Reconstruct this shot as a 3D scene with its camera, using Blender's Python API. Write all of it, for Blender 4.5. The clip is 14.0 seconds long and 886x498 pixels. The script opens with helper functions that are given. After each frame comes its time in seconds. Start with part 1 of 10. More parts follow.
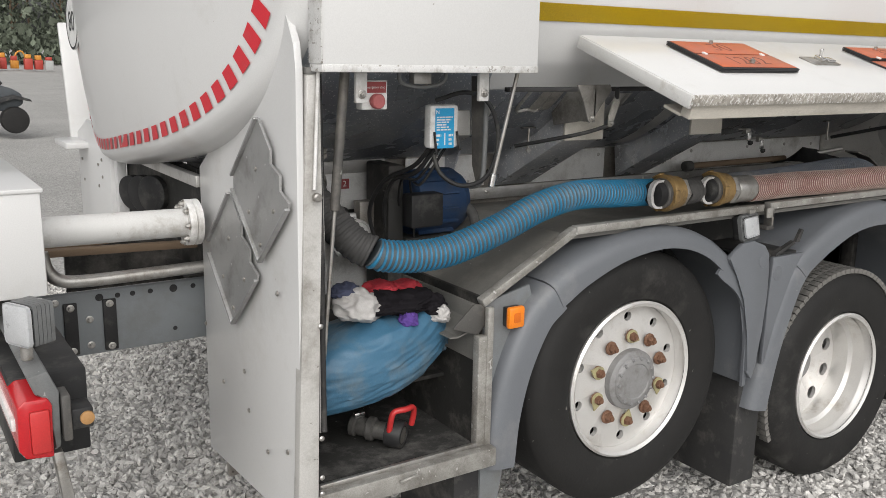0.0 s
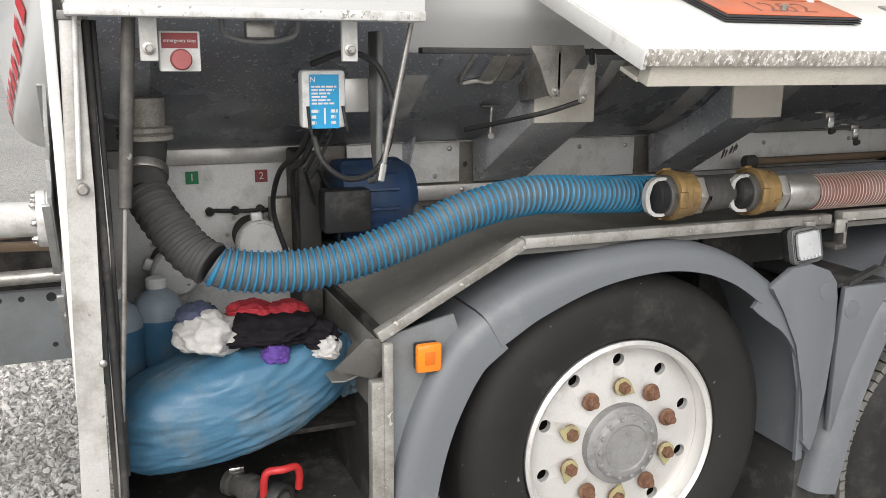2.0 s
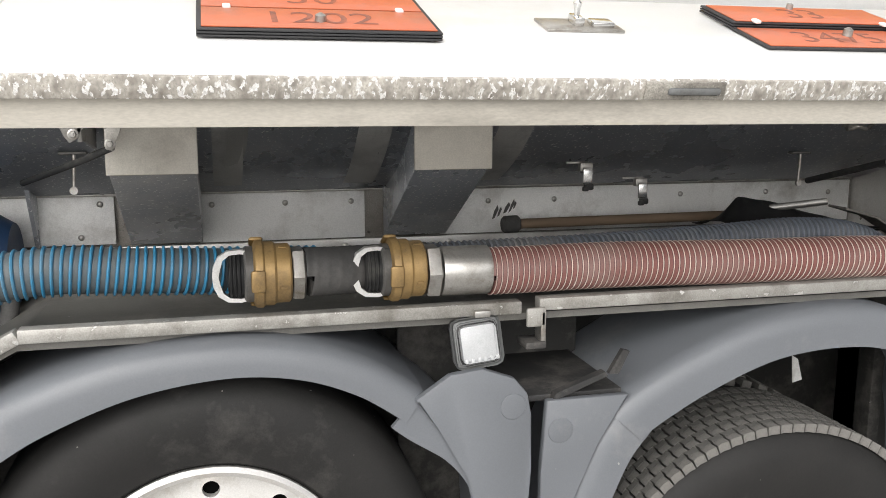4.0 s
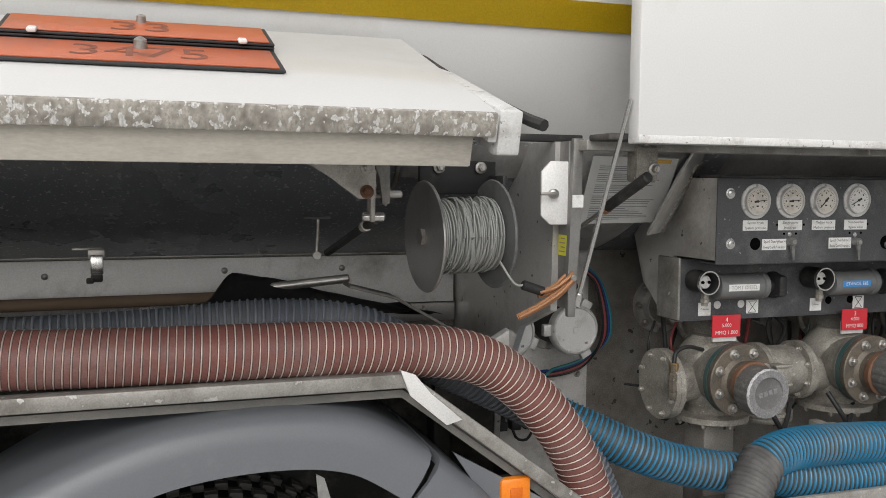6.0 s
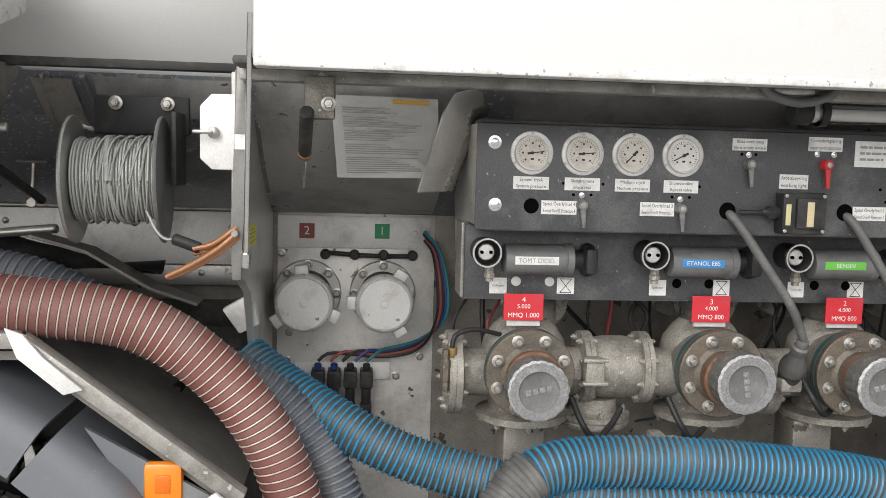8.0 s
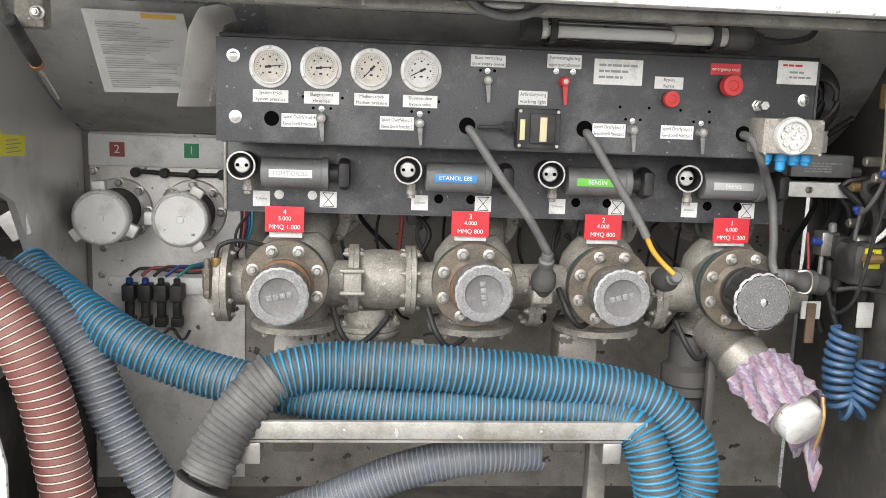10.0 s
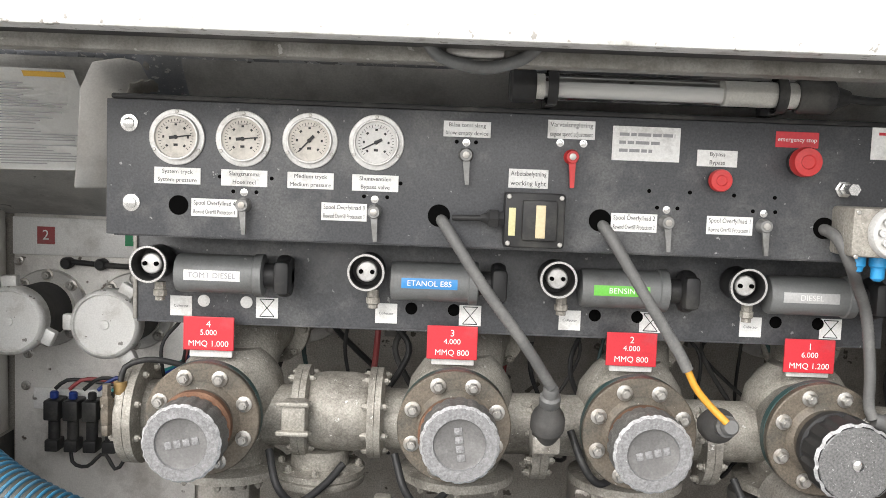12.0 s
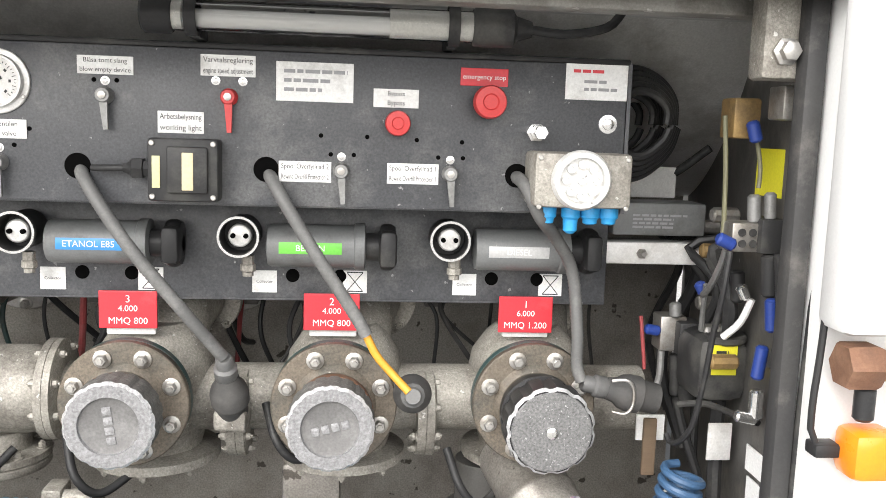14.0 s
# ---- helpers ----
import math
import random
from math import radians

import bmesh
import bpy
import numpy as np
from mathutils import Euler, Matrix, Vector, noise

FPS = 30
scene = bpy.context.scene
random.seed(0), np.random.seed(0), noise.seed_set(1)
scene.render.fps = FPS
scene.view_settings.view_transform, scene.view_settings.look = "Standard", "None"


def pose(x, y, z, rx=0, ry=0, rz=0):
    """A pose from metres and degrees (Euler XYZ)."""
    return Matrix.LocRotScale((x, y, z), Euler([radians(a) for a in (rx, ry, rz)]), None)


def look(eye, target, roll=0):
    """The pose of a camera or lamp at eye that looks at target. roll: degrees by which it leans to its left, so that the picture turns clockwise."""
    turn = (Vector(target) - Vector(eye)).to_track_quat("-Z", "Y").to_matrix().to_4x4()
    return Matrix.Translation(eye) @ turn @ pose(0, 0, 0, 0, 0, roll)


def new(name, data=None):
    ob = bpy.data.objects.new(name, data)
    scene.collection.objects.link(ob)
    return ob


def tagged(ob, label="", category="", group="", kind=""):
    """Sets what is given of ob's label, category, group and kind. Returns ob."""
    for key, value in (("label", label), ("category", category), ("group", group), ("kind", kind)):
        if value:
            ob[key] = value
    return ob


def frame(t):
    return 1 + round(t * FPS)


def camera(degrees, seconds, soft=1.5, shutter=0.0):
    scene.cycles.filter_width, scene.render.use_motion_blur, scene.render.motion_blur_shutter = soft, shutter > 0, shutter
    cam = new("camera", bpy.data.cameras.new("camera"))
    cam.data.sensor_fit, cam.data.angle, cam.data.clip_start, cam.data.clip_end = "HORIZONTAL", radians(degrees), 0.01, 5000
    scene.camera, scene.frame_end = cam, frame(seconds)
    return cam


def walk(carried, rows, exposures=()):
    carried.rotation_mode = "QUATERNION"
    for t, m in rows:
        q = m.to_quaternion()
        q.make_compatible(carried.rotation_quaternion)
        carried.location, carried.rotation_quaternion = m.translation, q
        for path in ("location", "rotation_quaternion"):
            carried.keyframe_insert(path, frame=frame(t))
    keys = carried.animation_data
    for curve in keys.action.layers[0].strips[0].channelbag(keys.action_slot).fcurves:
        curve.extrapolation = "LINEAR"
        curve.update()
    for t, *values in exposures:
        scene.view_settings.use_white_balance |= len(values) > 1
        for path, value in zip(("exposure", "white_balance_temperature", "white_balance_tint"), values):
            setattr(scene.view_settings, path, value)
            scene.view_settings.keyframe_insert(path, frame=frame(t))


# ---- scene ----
cam = camera(53.6, 14.0, 0.75)
PATH = [
    (0, (-2.326, -2.215, 1.684), (-1.249, -0.586, 1.251), 1.1),
    (0.5, (-2.168, -2.228, 1.662), (-1.083, -0.601, 1.24), 1.2),
    (1, (-1.929, -2.206, 1.628), (-0.936, -0.521, 1.207), 0.8),
    (1.5, (-1.642, -2.09, 1.559), (-0.762, -0.343, 1.146), 0.3),
    (2, (-1.318, -1.942, 1.574), (-0.597, -0.129, 1.136), 0.4),
    (2.2, (-1.202, -1.925, 1.575), (-0.557, -0.085, 1.129), 0.2),
    (4.3, (0.218, -1.683, 1.547), (0.713, 0.229, 1.23), 0.1),
    (4.5, (0.33, -1.64, 1.518), (0.87, 0.263, 1.225), 0.5),
    (5, (0.659, -1.629, 1.524), (1.276, 0.257, 1.277), 0.5),
    (5.5, (0.974, -1.599, 1.483), (1.649, 0.275, 1.299), 0.6),
    (6, (1.251, -1.591, 1.488), (1.878, 0.302, 1.333), 0.5),
    (6.5, (1.531, -1.665, 1.481), (1.999, 0.275, 1.346), 0.9),
    (7, (1.785, -1.701, 1.477), (2.072, 0.272, 1.325), 1.2),
    (7.5, (2.037, -1.602, 1.44), (2.255, 0.381, 1.29), 1.3),
    (8, (2.254, -1.512, 1.426), (2.451, 0.468, 1.228), 1.6),
    (8.5, (2.416, -1.557, 1.388), (2.545, 0.417, 1.099), 1.3),
    (8.7, (2.495, -1.592, 1.37), (2.614, 0.377, 1.035), 1.3),
    (10.8, (2.827, -1.636, 1.391), (3.033, 0.337, 1.138), 2.4),
    (11, (2.847, -1.586, 1.394), (3.015, 0.395, 1.173), 2.2),
    (11.5, (2.918, -1.346, 1.387), (3.003, 0.645, 1.217), 2.2),
    (12, (2.967, -1.177, 1.408), (2.973, 0.816, 1.238), 2.2),
    (12.5, (2.997, -1.134, 1.403), (2.923, 0.853, 1.193), 1.9),
    (13, (3.034, -1.111, 1.393), (2.987, 0.874, 1.154), 1.8),
    (13.5, (3.098, -1.1, 1.394), (3.2, 0.883, 1.151), 1.9),
    (14, (3.322, -1.048, 1.408), (3.513, 0.925, 1.138), 1.9),
]
EXPOSURES = [(0.0, -0.45), (1.0, -0.4), (1.7, -0.2), (2.2, 0.0), (4.3, 0.1), (5.0, 0.0), (5.6, -0.43), (6.2, -0.53), (7.2, -0.50), (7.8, -0.18), (8.2, 0.25), (8.6, 0.7), (10.8, 0.38), (11.5, 0.40), (12.0, 0.52), (13.0, 0.80), (14.0, 0.85)]
walk(cam, [(t, look(eye, target, roll)) for t, eye, target, roll in PATH], EXPOSURES)

# ---- daylight: an overcast sky and a wide, weak sun ----
SUN_ELEVATION, SUN_TURN = 36.0, 208.0
world = bpy.data.worlds.new("world")
scene.world = world
world.use_nodes = True
wn = world.node_tree.nodes
sky = wn.new("ShaderNodeTexSky")
sky.sky_type = "NISHITA"
sky.sun_disc = False
sky.sun_elevation = radians(SUN_ELEVATION)
sky.sun_rotation = radians(SUN_TURN)
sky.dust_density = 6.0
sky.ozone_density = 1.0
bw = wn.new("ShaderNodeHueSaturation")
bw.inputs["Saturation"].default_value = 0.18
world.node_tree.links.new(sky.outputs[0], bw.inputs["Color"])
world.node_tree.links.new(bw.outputs[0], wn["Background"].inputs["Color"])
wn["Background"].inputs["Strength"].default_value = 0.15
sun = new("sun", bpy.data.lights.new("sun", "SUN"))
sun.data.energy = 2.5
sun.data.angle = radians(115)
sun.data.color = (1.0, 0.98, 0.965)
sun.matrix_world = look((-4.88, -11.71, 10.68), (1.5, 0.3, 0.8))

# ---- materials ----
def mat(name, col, rough=0.5, metal=0.0, col2=None, scale=8.0, mix=0.5, bump=0.0, bscale=60.0, dirt=None, dirt_amt=0.0,
        dscale=3.0, spec=0.5, alpha=1.0, trans=0.0, rvar=0.12, speck=None, speck_at=0.72, sscale=40.0, island=0.0, stretch=None, coat=0.0, grit=0.10, gscale=300.0):
    """A surface with two scales of variation: broad stains (dirt) and fine grain, plus optional specks and relief."""
    m = bpy.data.materials.new(name)
    m.use_nodes = True
    nt = m.node_tree
    n, l = nt.nodes, nt.links
    b = n["Principled BSDF"]
    tc = n.new("ShaderNodeTexCoord")
    src = tc.outputs["Object"]
    if stretch:
        mp = n.new("ShaderNodeMapping")
        mp.inputs["Scale"].default_value = stretch
        l.new(src, mp.inputs["Vector"])
        src = mp.outputs[0]

    def noise_at(sc, detail=5.0, rough_n=0.6):
        t = n.new("ShaderNodeTexNoise")
        t.inputs["Scale"].default_value = sc
        t.inputs["Detail"].default_value = detail
        t.inputs["Roughness"].default_value = rough_n
        l.new(src, t.inputs["Vector"])
        return t.outputs["Fac"]

    def ramp(fac, lo, hi):
        r = n.new("ShaderNodeMapRange")
        r.inputs["From Min"].default_value = lo
        r.inputs["From Max"].default_value = hi
        l.new(fac, r.inputs["Value"])
        return r.outputs[0]

    def mixc(fac, a, c):
        x = n.new("ShaderNodeMix")
        x.data_type = "RGBA"
        if hasattr(fac, "links"):
            l.new(fac, x.inputs["Factor"])
        else:
            x.inputs["Factor"].default_value = fac
        for sock, v in ((x.inputs[6], a), (x.inputs[7], c)):
            if hasattr(v, "links"):
                l.new(v, sock)
            else:
                sock.default_value = (*v, 1)
        return x.outputs[2]

    c2 = col2 or tuple(c * 0.82 for c in col)
    grain = noise_at(scale)
    out = mixc(ramp(grain, 0.5 - mix / 2, 0.5 + mix / 2 + 0.2), col, c2)
    if dirt:
        stain = ramp(noise_at(dscale, 8.0, 0.70), 0.62 - 0.4 * dirt_amt, 0.74)
        out = mixc(stain, out, dirt)
    if speck:
        sp = ramp(noise_at(sscale, 3.0, 0.5), speck_at, speck_at + 0.03)
        out = mixc(sp, out, speck)
    if grit:
        gm = n.new("ShaderNodeMapRange")
        gm.inputs["From Min"].default_value = 0.3
        gm.inputs["From Max"].default_value = 0.7
        gm.inputs["To Min"].default_value = 1 - grit
        gm.inputs["To Max"].default_value = 1 + grit * 0.6
        l.new(noise_at(gscale, 2.0, 0.6), gm.inputs["Value"])
        gv = n.new("ShaderNodeHueSaturation")
        l.new(gm.outputs[0], gv.inputs["Value"])
        l.new(out, gv.inputs["Color"])
        out = gv.outputs[0]
    if island:
        g = n.new("ShaderNodeNewGeometry")
        hs = n.new("ShaderNodeHueSaturation")
        rr = n.new("ShaderNodeMapRange")
        rr.inputs["To Min"].default_value = 1 - island
        rr.inputs["To Max"].default_value = 1 + island
        l.new(g.outputs["Random Per Island"], rr.inputs["Value"])
        l.new(rr.outputs[0], hs.inputs["Value"])
        l.new(out, hs.inputs["Color"])
        out = hs.outputs[0]
    l.new(out, b.inputs["Base Color"])
    rm = n.new("ShaderNodeMapRange")
    rm.inputs["To Min"].default_value = max(0.03, rough - rvar)
    rm.inputs["To Max"].default_value = min(1.0, rough + rvar)
    l.new(noise_at(scale * 0.7 + 2), rm.inputs["Value"])
    l.new(rm.outputs[0], b.inputs["Roughness"])
    b.inputs["Metallic"].default_value = metal
    b.inputs["Specular IOR Level"].default_value = spec
    b.inputs["Transmission Weight"].default_value = trans
    b.inputs["Alpha"].default_value = alpha
    b.inputs["Coat Weight"].default_value = coat
    if bump:
        bp = n.new("ShaderNodeBump")
        bp.inputs["Strength"].default_value = bump
        bp.inputs["Distance"].default_value = 0.004
        l.new(noise_at(bscale, 4.0), bp.inputs["Height"])
        l.new(bp.outputs[0], b.inputs["Normal"])
    return m


WHITE = mat("white_paint", (0.67, 0.67, 0.665), 0.34, 0, (0.64, 0.64, 0.63), 3, 0.6, 0.03, 30, dirt=(0.58, 0.57, 0.55), dirt_amt=0.10, dscale=2.2, speck=(0.42, 0.40, 0.37), speck_at=0.77, sscale=60, coat=0.3, grit=0.04)
WHITE_OLD = mat("white_paint_worn", (0.64, 0.64, 0.63), 0.45, 0, (0.57, 0.565, 0.545), 6, 0.6, 0.05, 50, dirt=(0.36, 0.335, 0.30), dirt_amt=0.22, dscale=9, speck=(0.20, 0.18, 0.16), speck_at=0.72, sscale=34, grit=0.08)
CHIPPED = mat("chipped_paint_edge", (0.50, 0.47, 0.42), 0.7, 0, (0.27, 0.25, 0.22), 16, 0.35, 0.6, 110, dirt=(0.13, 0.115, 0.095), dirt_amt=0.42, dscale=75, speck=(0.66, 0.65, 0.63), speck_at=0.56, sscale=120, stretch=(1.0, 0.7, 0.7), grit=0.35)
ALU = mat("aluminium_sheet", (0.55, 0.55, 0.54), 0.42, 0.85, (0.46, 0.45, 0.44), 5, 0.6, 0.06, 90, dirt=(0.34, 0.31, 0.28), dirt_amt=0.35, dscale=4, speck=(0.25, 0.23, 0.2), speck_at=0.74, sscale=30)
ALU_PLATE = mat("riveted_aluminium_plate", (0.82, 0.82, 0.81), 0.5, 0.2, (0.72, 0.71, 0.69), 7, 0.6, 0.05, 80, dirt=(0.40, 0.38, 0.35), dirt_amt=0.3, dscale=6)
ALU_EDGE = mat("bare_aluminium_edge", (0.42, 0.41, 0.385), 0.5, 0.35, (0.24, 0.23, 0.205), 14, 0.5, 0.2, 120, dirt=(0.14, 0.128, 0.108), dirt_amt=0.42, dscale=12, speck=(0.52, 0.51, 0.49), speck_at=0.66, sscale=48, grit=0.15)
STAINLESS = mat("stainless_wall", (0.62, 0.61, 0.59), 0.36, 0.55, (0.52, 0.51, 0.49), 4, 0.7, 0.05, 70, dirt=(0.27, 0.245, 0.215), dirt_amt=0.34, dscale=4, speck=(0.15, 0.14, 0.12), speck_at=0.70, sscale=40)
# Brown-stained steel; its low base colour also holds shade behind hoses and valves.
WALLSTEEL = mat("shaded_wall_steel", (0.36, 0.34, 0.31), 0.42, 0.4, (0.26, 0.245, 0.22), 5, 0.7, 0.1, 60, dirt=(0.12, 0.10, 0.085), dirt_amt=0.50, dscale=4.5, speck=(0.07, 0.06, 0.05), speck_at=0.67, sscale=30, grit=0.3)
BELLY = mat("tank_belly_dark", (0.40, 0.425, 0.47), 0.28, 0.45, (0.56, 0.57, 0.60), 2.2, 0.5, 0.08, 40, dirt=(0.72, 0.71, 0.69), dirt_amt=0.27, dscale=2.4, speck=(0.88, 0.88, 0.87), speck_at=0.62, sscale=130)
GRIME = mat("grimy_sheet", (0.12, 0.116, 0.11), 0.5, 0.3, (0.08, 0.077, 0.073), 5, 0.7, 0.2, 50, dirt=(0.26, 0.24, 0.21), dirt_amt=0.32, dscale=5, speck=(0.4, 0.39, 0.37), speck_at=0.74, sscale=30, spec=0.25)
# Near-black of box liners, also on sheets added in place of shade.
DARKBOX = mat("dark_liner_and_shade", (0.026, 0.026, 0.025), 0.6, 0, (0.040, 0.039, 0.036), 6, 0.6, 0.2, 40, dirt=(0.13, 0.12, 0.11), dirt_amt=0.33, dscale=6, speck=(0.22, 0.21, 0.2), speck_at=0.73, sscale=38, spec=0.25)
FLOORMAT = mat("worn_box_floor", (0.035, 0.035, 0.034), 0.7, 0, (0.06, 0.058, 0.055), 12, 0.5, 0.4, 80, dirt=(0.17, 0.165, 0.155), dirt_amt=0.28, dscale=9, speck=(0.30, 0.30, 0.29), speck_at=0.72, sscale=40, spec=0.25)
PANEL = mat("black_panel_coat", (0.068, 0.070, 0.076), 0.40, 0, (0.050, 0.052, 0.056), 9, 0.5, 0.10, 120, dirt=(0.155, 0.155, 0.155), dirt_amt=0.32, dscale=7, speck=(0.28, 0.28, 0.28), speck_at=0.71, sscale=90, grit=0.3)
FENDER = mat("grey_fender_plastic", (0.150, 0.160, 0.175), 0.45, 0, (0.125, 0.133, 0.145), 3, 0.7, 0.03, 90, dirt=(0.22, 0.22, 0.22), dirt_amt=0.20, dscale=2.5, speck=(0.30, 0.30, 0.29), speck_at=0.76, sscale=45, grit=0.05)
TYRE = mat("tyre_rubber", (0.016, 0.0158, 0.0155), 0.62, 0, (0.024, 0.023, 0.022), 9, 0.6, 0.2, 90, dirt=(0.050, 0.048, 0.045), dirt_amt=0.15, dscale=5, speck=(0.20, 0.19, 0.175), speck_at=0.735, sscale=50, spec=0.25)
TREAD = mat("dusty_tread", (0.10, 0.098, 0.092), 0.85, 0, (0.15, 0.145, 0.135), 12, 0.5, 0.4, 90, dirt=(0.22, 0.21, 0.195), dirt_amt=0.36, dscale=8, spec=0.25)
RIM = mat("polished_rim", (0.74, 0.73, 0.71), 0.34, 0.45, (0.66, 0.645, 0.62), 9, 0.6, 0.04, 60, dirt=(0.46, 0.42, 0.37), dirt_amt=0.22, dscale=7, speck=(0.34, 0.31, 0.28), speck_at=0.74, sscale=50, grit=0.08)
HUB = mat("grey_hub_paint", (0.27, 0.27, 0.27), 0.55, 0.1, (0.21, 0.205, 0.2), 14, 0.5, 0.15, 60, dirt=(0.12, 0.11, 0.1), dirt_amt=0.32, dscale=12)
RUST = mat("rusty_steel", (0.19, 0.095, 0.055), 0.8, 0.2, (0.11, 0.06, 0.04), 40, 0.5, 0.5, 120, dirt=(0.28, 0.16, 0.1), dirt_amt=0.4, dscale=30)
STEEL = mat("zinc_steel", (0.52, 0.51, 0.49), 0.4, 0.85, (0.36, 0.34, 0.31), 18, 0.6, 0.1, 100, dirt=(0.2, 0.17, 0.13), dirt_amt=0.35, dscale=14)
CHROME = mat("bright_metal", (0.75, 0.75, 0.74), 0.2, 0.95, (0.66, 0.65, 0.63), 10, 0.6)
BRASS = mat("brass", (0.38, 0.25, 0.10), 0.5, 0.45, (0.25, 0.165, 0.075), 20, 0.5, 0.15, 90, dirt=(0.12, 0.085, 0.05), dirt_amt=0.36, dscale=16)
BLACK = mat("black_plastic", (0.022, 0.022, 0.023), 0.45, 0, (0.035, 0.035, 0.035), 12, 0.6, 0.08, 80, dirt=(0.09, 0.088, 0.08), dirt_amt=0.25, dscale=9, spec=0.25)
RUBBER = mat("rubber_seal", (0.032, 0.032, 0.033), 0.6, 0, (0.05, 0.049, 0.047), 10, 0.6, 0.1, 60, dirt=(0.14, 0.13, 0.12), dirt_amt=0.3, dscale=8, spec=0.25)
GREYPL = mat("grey_plastic", (0.165, 0.17, 0.17), 0.5, 0, (0.13, 0.135, 0.135), 14, 0.6, 0.08, 90, dirt=(0.085, 0.082, 0.075), dirt_amt=0.32, dscale=12, speck=(0.32, 0.32, 0.31), speck_at=0.72, sscale=60)
CONDUIT = mat("grey_conduit", (0.125, 0.125, 0.123), 0.55, 0, (0.09, 0.09, 0.088), 30, 0.6, 0.05, dirt=(0.20, 0.198, 0.19), dirt_amt=0.3, dscale=20, grit=0.1)
CAST = mat("cast_aluminium", (0.41, 0.39, 0.345), 0.55, 0.25, (0.28, 0.265, 0.235), 22, 0.6, 0.4, 140, dirt=(0.085, 0.072, 0.06), dirt_amt=0.46, dscale=12, speck=(0.60, 0.59, 0.56), speck_at=0.69, sscale=110, grit=0.3)
CASTW = mat("frosted_cap_metal", (0.25, 0.25, 0.255), 0.6, 0.3, (0.18, 0.18, 0.182), 30, 0.6, 0.5, 170, dirt=(0.36, 0.36, 0.365), dirt_amt=0.28, dscale=30, speck=(0.44, 0.44, 0.445), speck_at=0.70, sscale=260, grit=0.3)
CAPFACE = mat("dull_cap_face", (0.155, 0.152, 0.15), 0.55, 0.3, (0.115, 0.113, 0.112), 24, 0.6, 0.25, 150, dirt=(0.22, 0.218, 0.215), dirt_amt=0.30, dscale=22, grit=0.15)
CAPRIM = mat("worn_cap_rim", (0.56, 0.56, 0.565), 0.5, 0.3, (0.34, 0.34, 0.345), 70, 0.5, 0.5, 170, dirt=(0.28, 0.275, 0.27), dirt_amt=0.36, dscale=60, grit=0.3)
CAPALU = mat("scratched_aluminium_cap", (0.68, 0.68, 0.665), 0.42, 0.2, (0.56, 0.555, 0.54), 14, 0.6, 0.12, 90, dirt=(0.36, 0.34, 0.31), dirt_amt=0.3, dscale=16, speck=(0.22, 0.21, 0.20), speck_at=0.70, sscale=70)
BRONZE = mat("brown_flange", (0.185, 0.155, 0.12), 0.55, 0.35, (0.125, 0.108, 0.088), 20, 0.6, 0.25, 110, dirt=(0.065, 0.07, 0.065), dirt_amt=0.40, dscale=14, speck=(0.36, 0.33, 0.29), speck_at=0.70, sscale=70, grit=0.3)
TEAL = mat("teal_paint", (0.03, 0.075, 0.075), 0.5, 0, (0.05, 0.085, 0.08), 20, 0.6, 0.1, 90, dirt=(0.10, 0.09, 0.075), dirt_amt=0.35, dscale=14)
HOSE_BASE = mat("hose_wall_olive", (0.040, 0.052, 0.054), 0.5, 0, (0.062, 0.060, 0.050), 6, 0.5, 0.05, dirt=(0.11, 0.104, 0.09), dirt_amt=0.28, dscale=5)
HOSE_BASE_BLUE = mat("hose_wall_grey_blue", (0.085, 0.10, 0.105), 0.5, 0, (0.06, 0.085, 0.105), 18, 0.6, 0.05, dirt=(0.14, 0.14, 0.13), dirt_amt=0.32, dscale=6)
HOSE_RIB = mat("hose_rib_blue", (0.024, 0.180, 0.33), 0.36, 0, (0.035, 0.205, 0.35), 14, 0.6, dirt=(0.12, 0.20, 0.26), dirt_amt=0.30, dscale=8, grit=0.08)
HOSE_RED = mat("hose_wall_maroon", (0.215, 0.075, 0.064), 0.5, 0, (0.175, 0.082, 0.072), 10, 0.6, 0.05, dirt=(0.235, 0.15, 0.135), dirt_amt=0.32, dscale=6, grit=0.15)
# Darker maroon: shade along the wire, put into the colour.
HOSE_SHADE = mat("hose_wire_shade", (0.075, 0.040, 0.036), 0.6, 0, (0.06, 0.032, 0.03), 10, 0.6)
HOSE_WIRE = mat("hose_wire_pale", (0.62, 0.54, 0.48), 0.42, 0.1, (0.50, 0.38, 0.33), 12, 0.6, dirt=(0.36, 0.22, 0.19), dirt_amt=0.3, dscale=10)
HOSE_GREY = mat("hose_wall_slate", (0.075, 0.085, 0.10), 0.5, 0, (0.10, 0.11, 0.125), 12, 0.6, 0.05, dirt=(0.19, 0.185, 0.18), dirt_amt=0.4, dscale=5)
HOSE_GREY_RIB = mat("hose_rib_slate", (0.16, 0.18, 0.215), 0.5, 0, (0.12, 0.14, 0.17), 12, 0.6, dirt=(0.24, 0.235, 0.23), dirt_amt=0.4, dscale=6)
CUFF = mat("dusty_rubber_cuff", (0.07, 0.07, 0.07), 0.7, 0, (0.105, 0.103, 0.10), 12, 0.6, 0.2, 60, dirt=(0.18, 0.176, 0.168), dirt_amt=0.42, dscale=7, grit=0.08, spec=0.25)
CUFF_DARK = mat("dark_rubber_cuff", (0.05, 0.05, 0.05), 0.65, 0, (0.07, 0.068, 0.065), 12, 0.6, 0.2, 60, dirt=(0.11, 0.105, 0.1), dirt_amt=0.35, dscale=7, grit=0.08, spec=0.25)
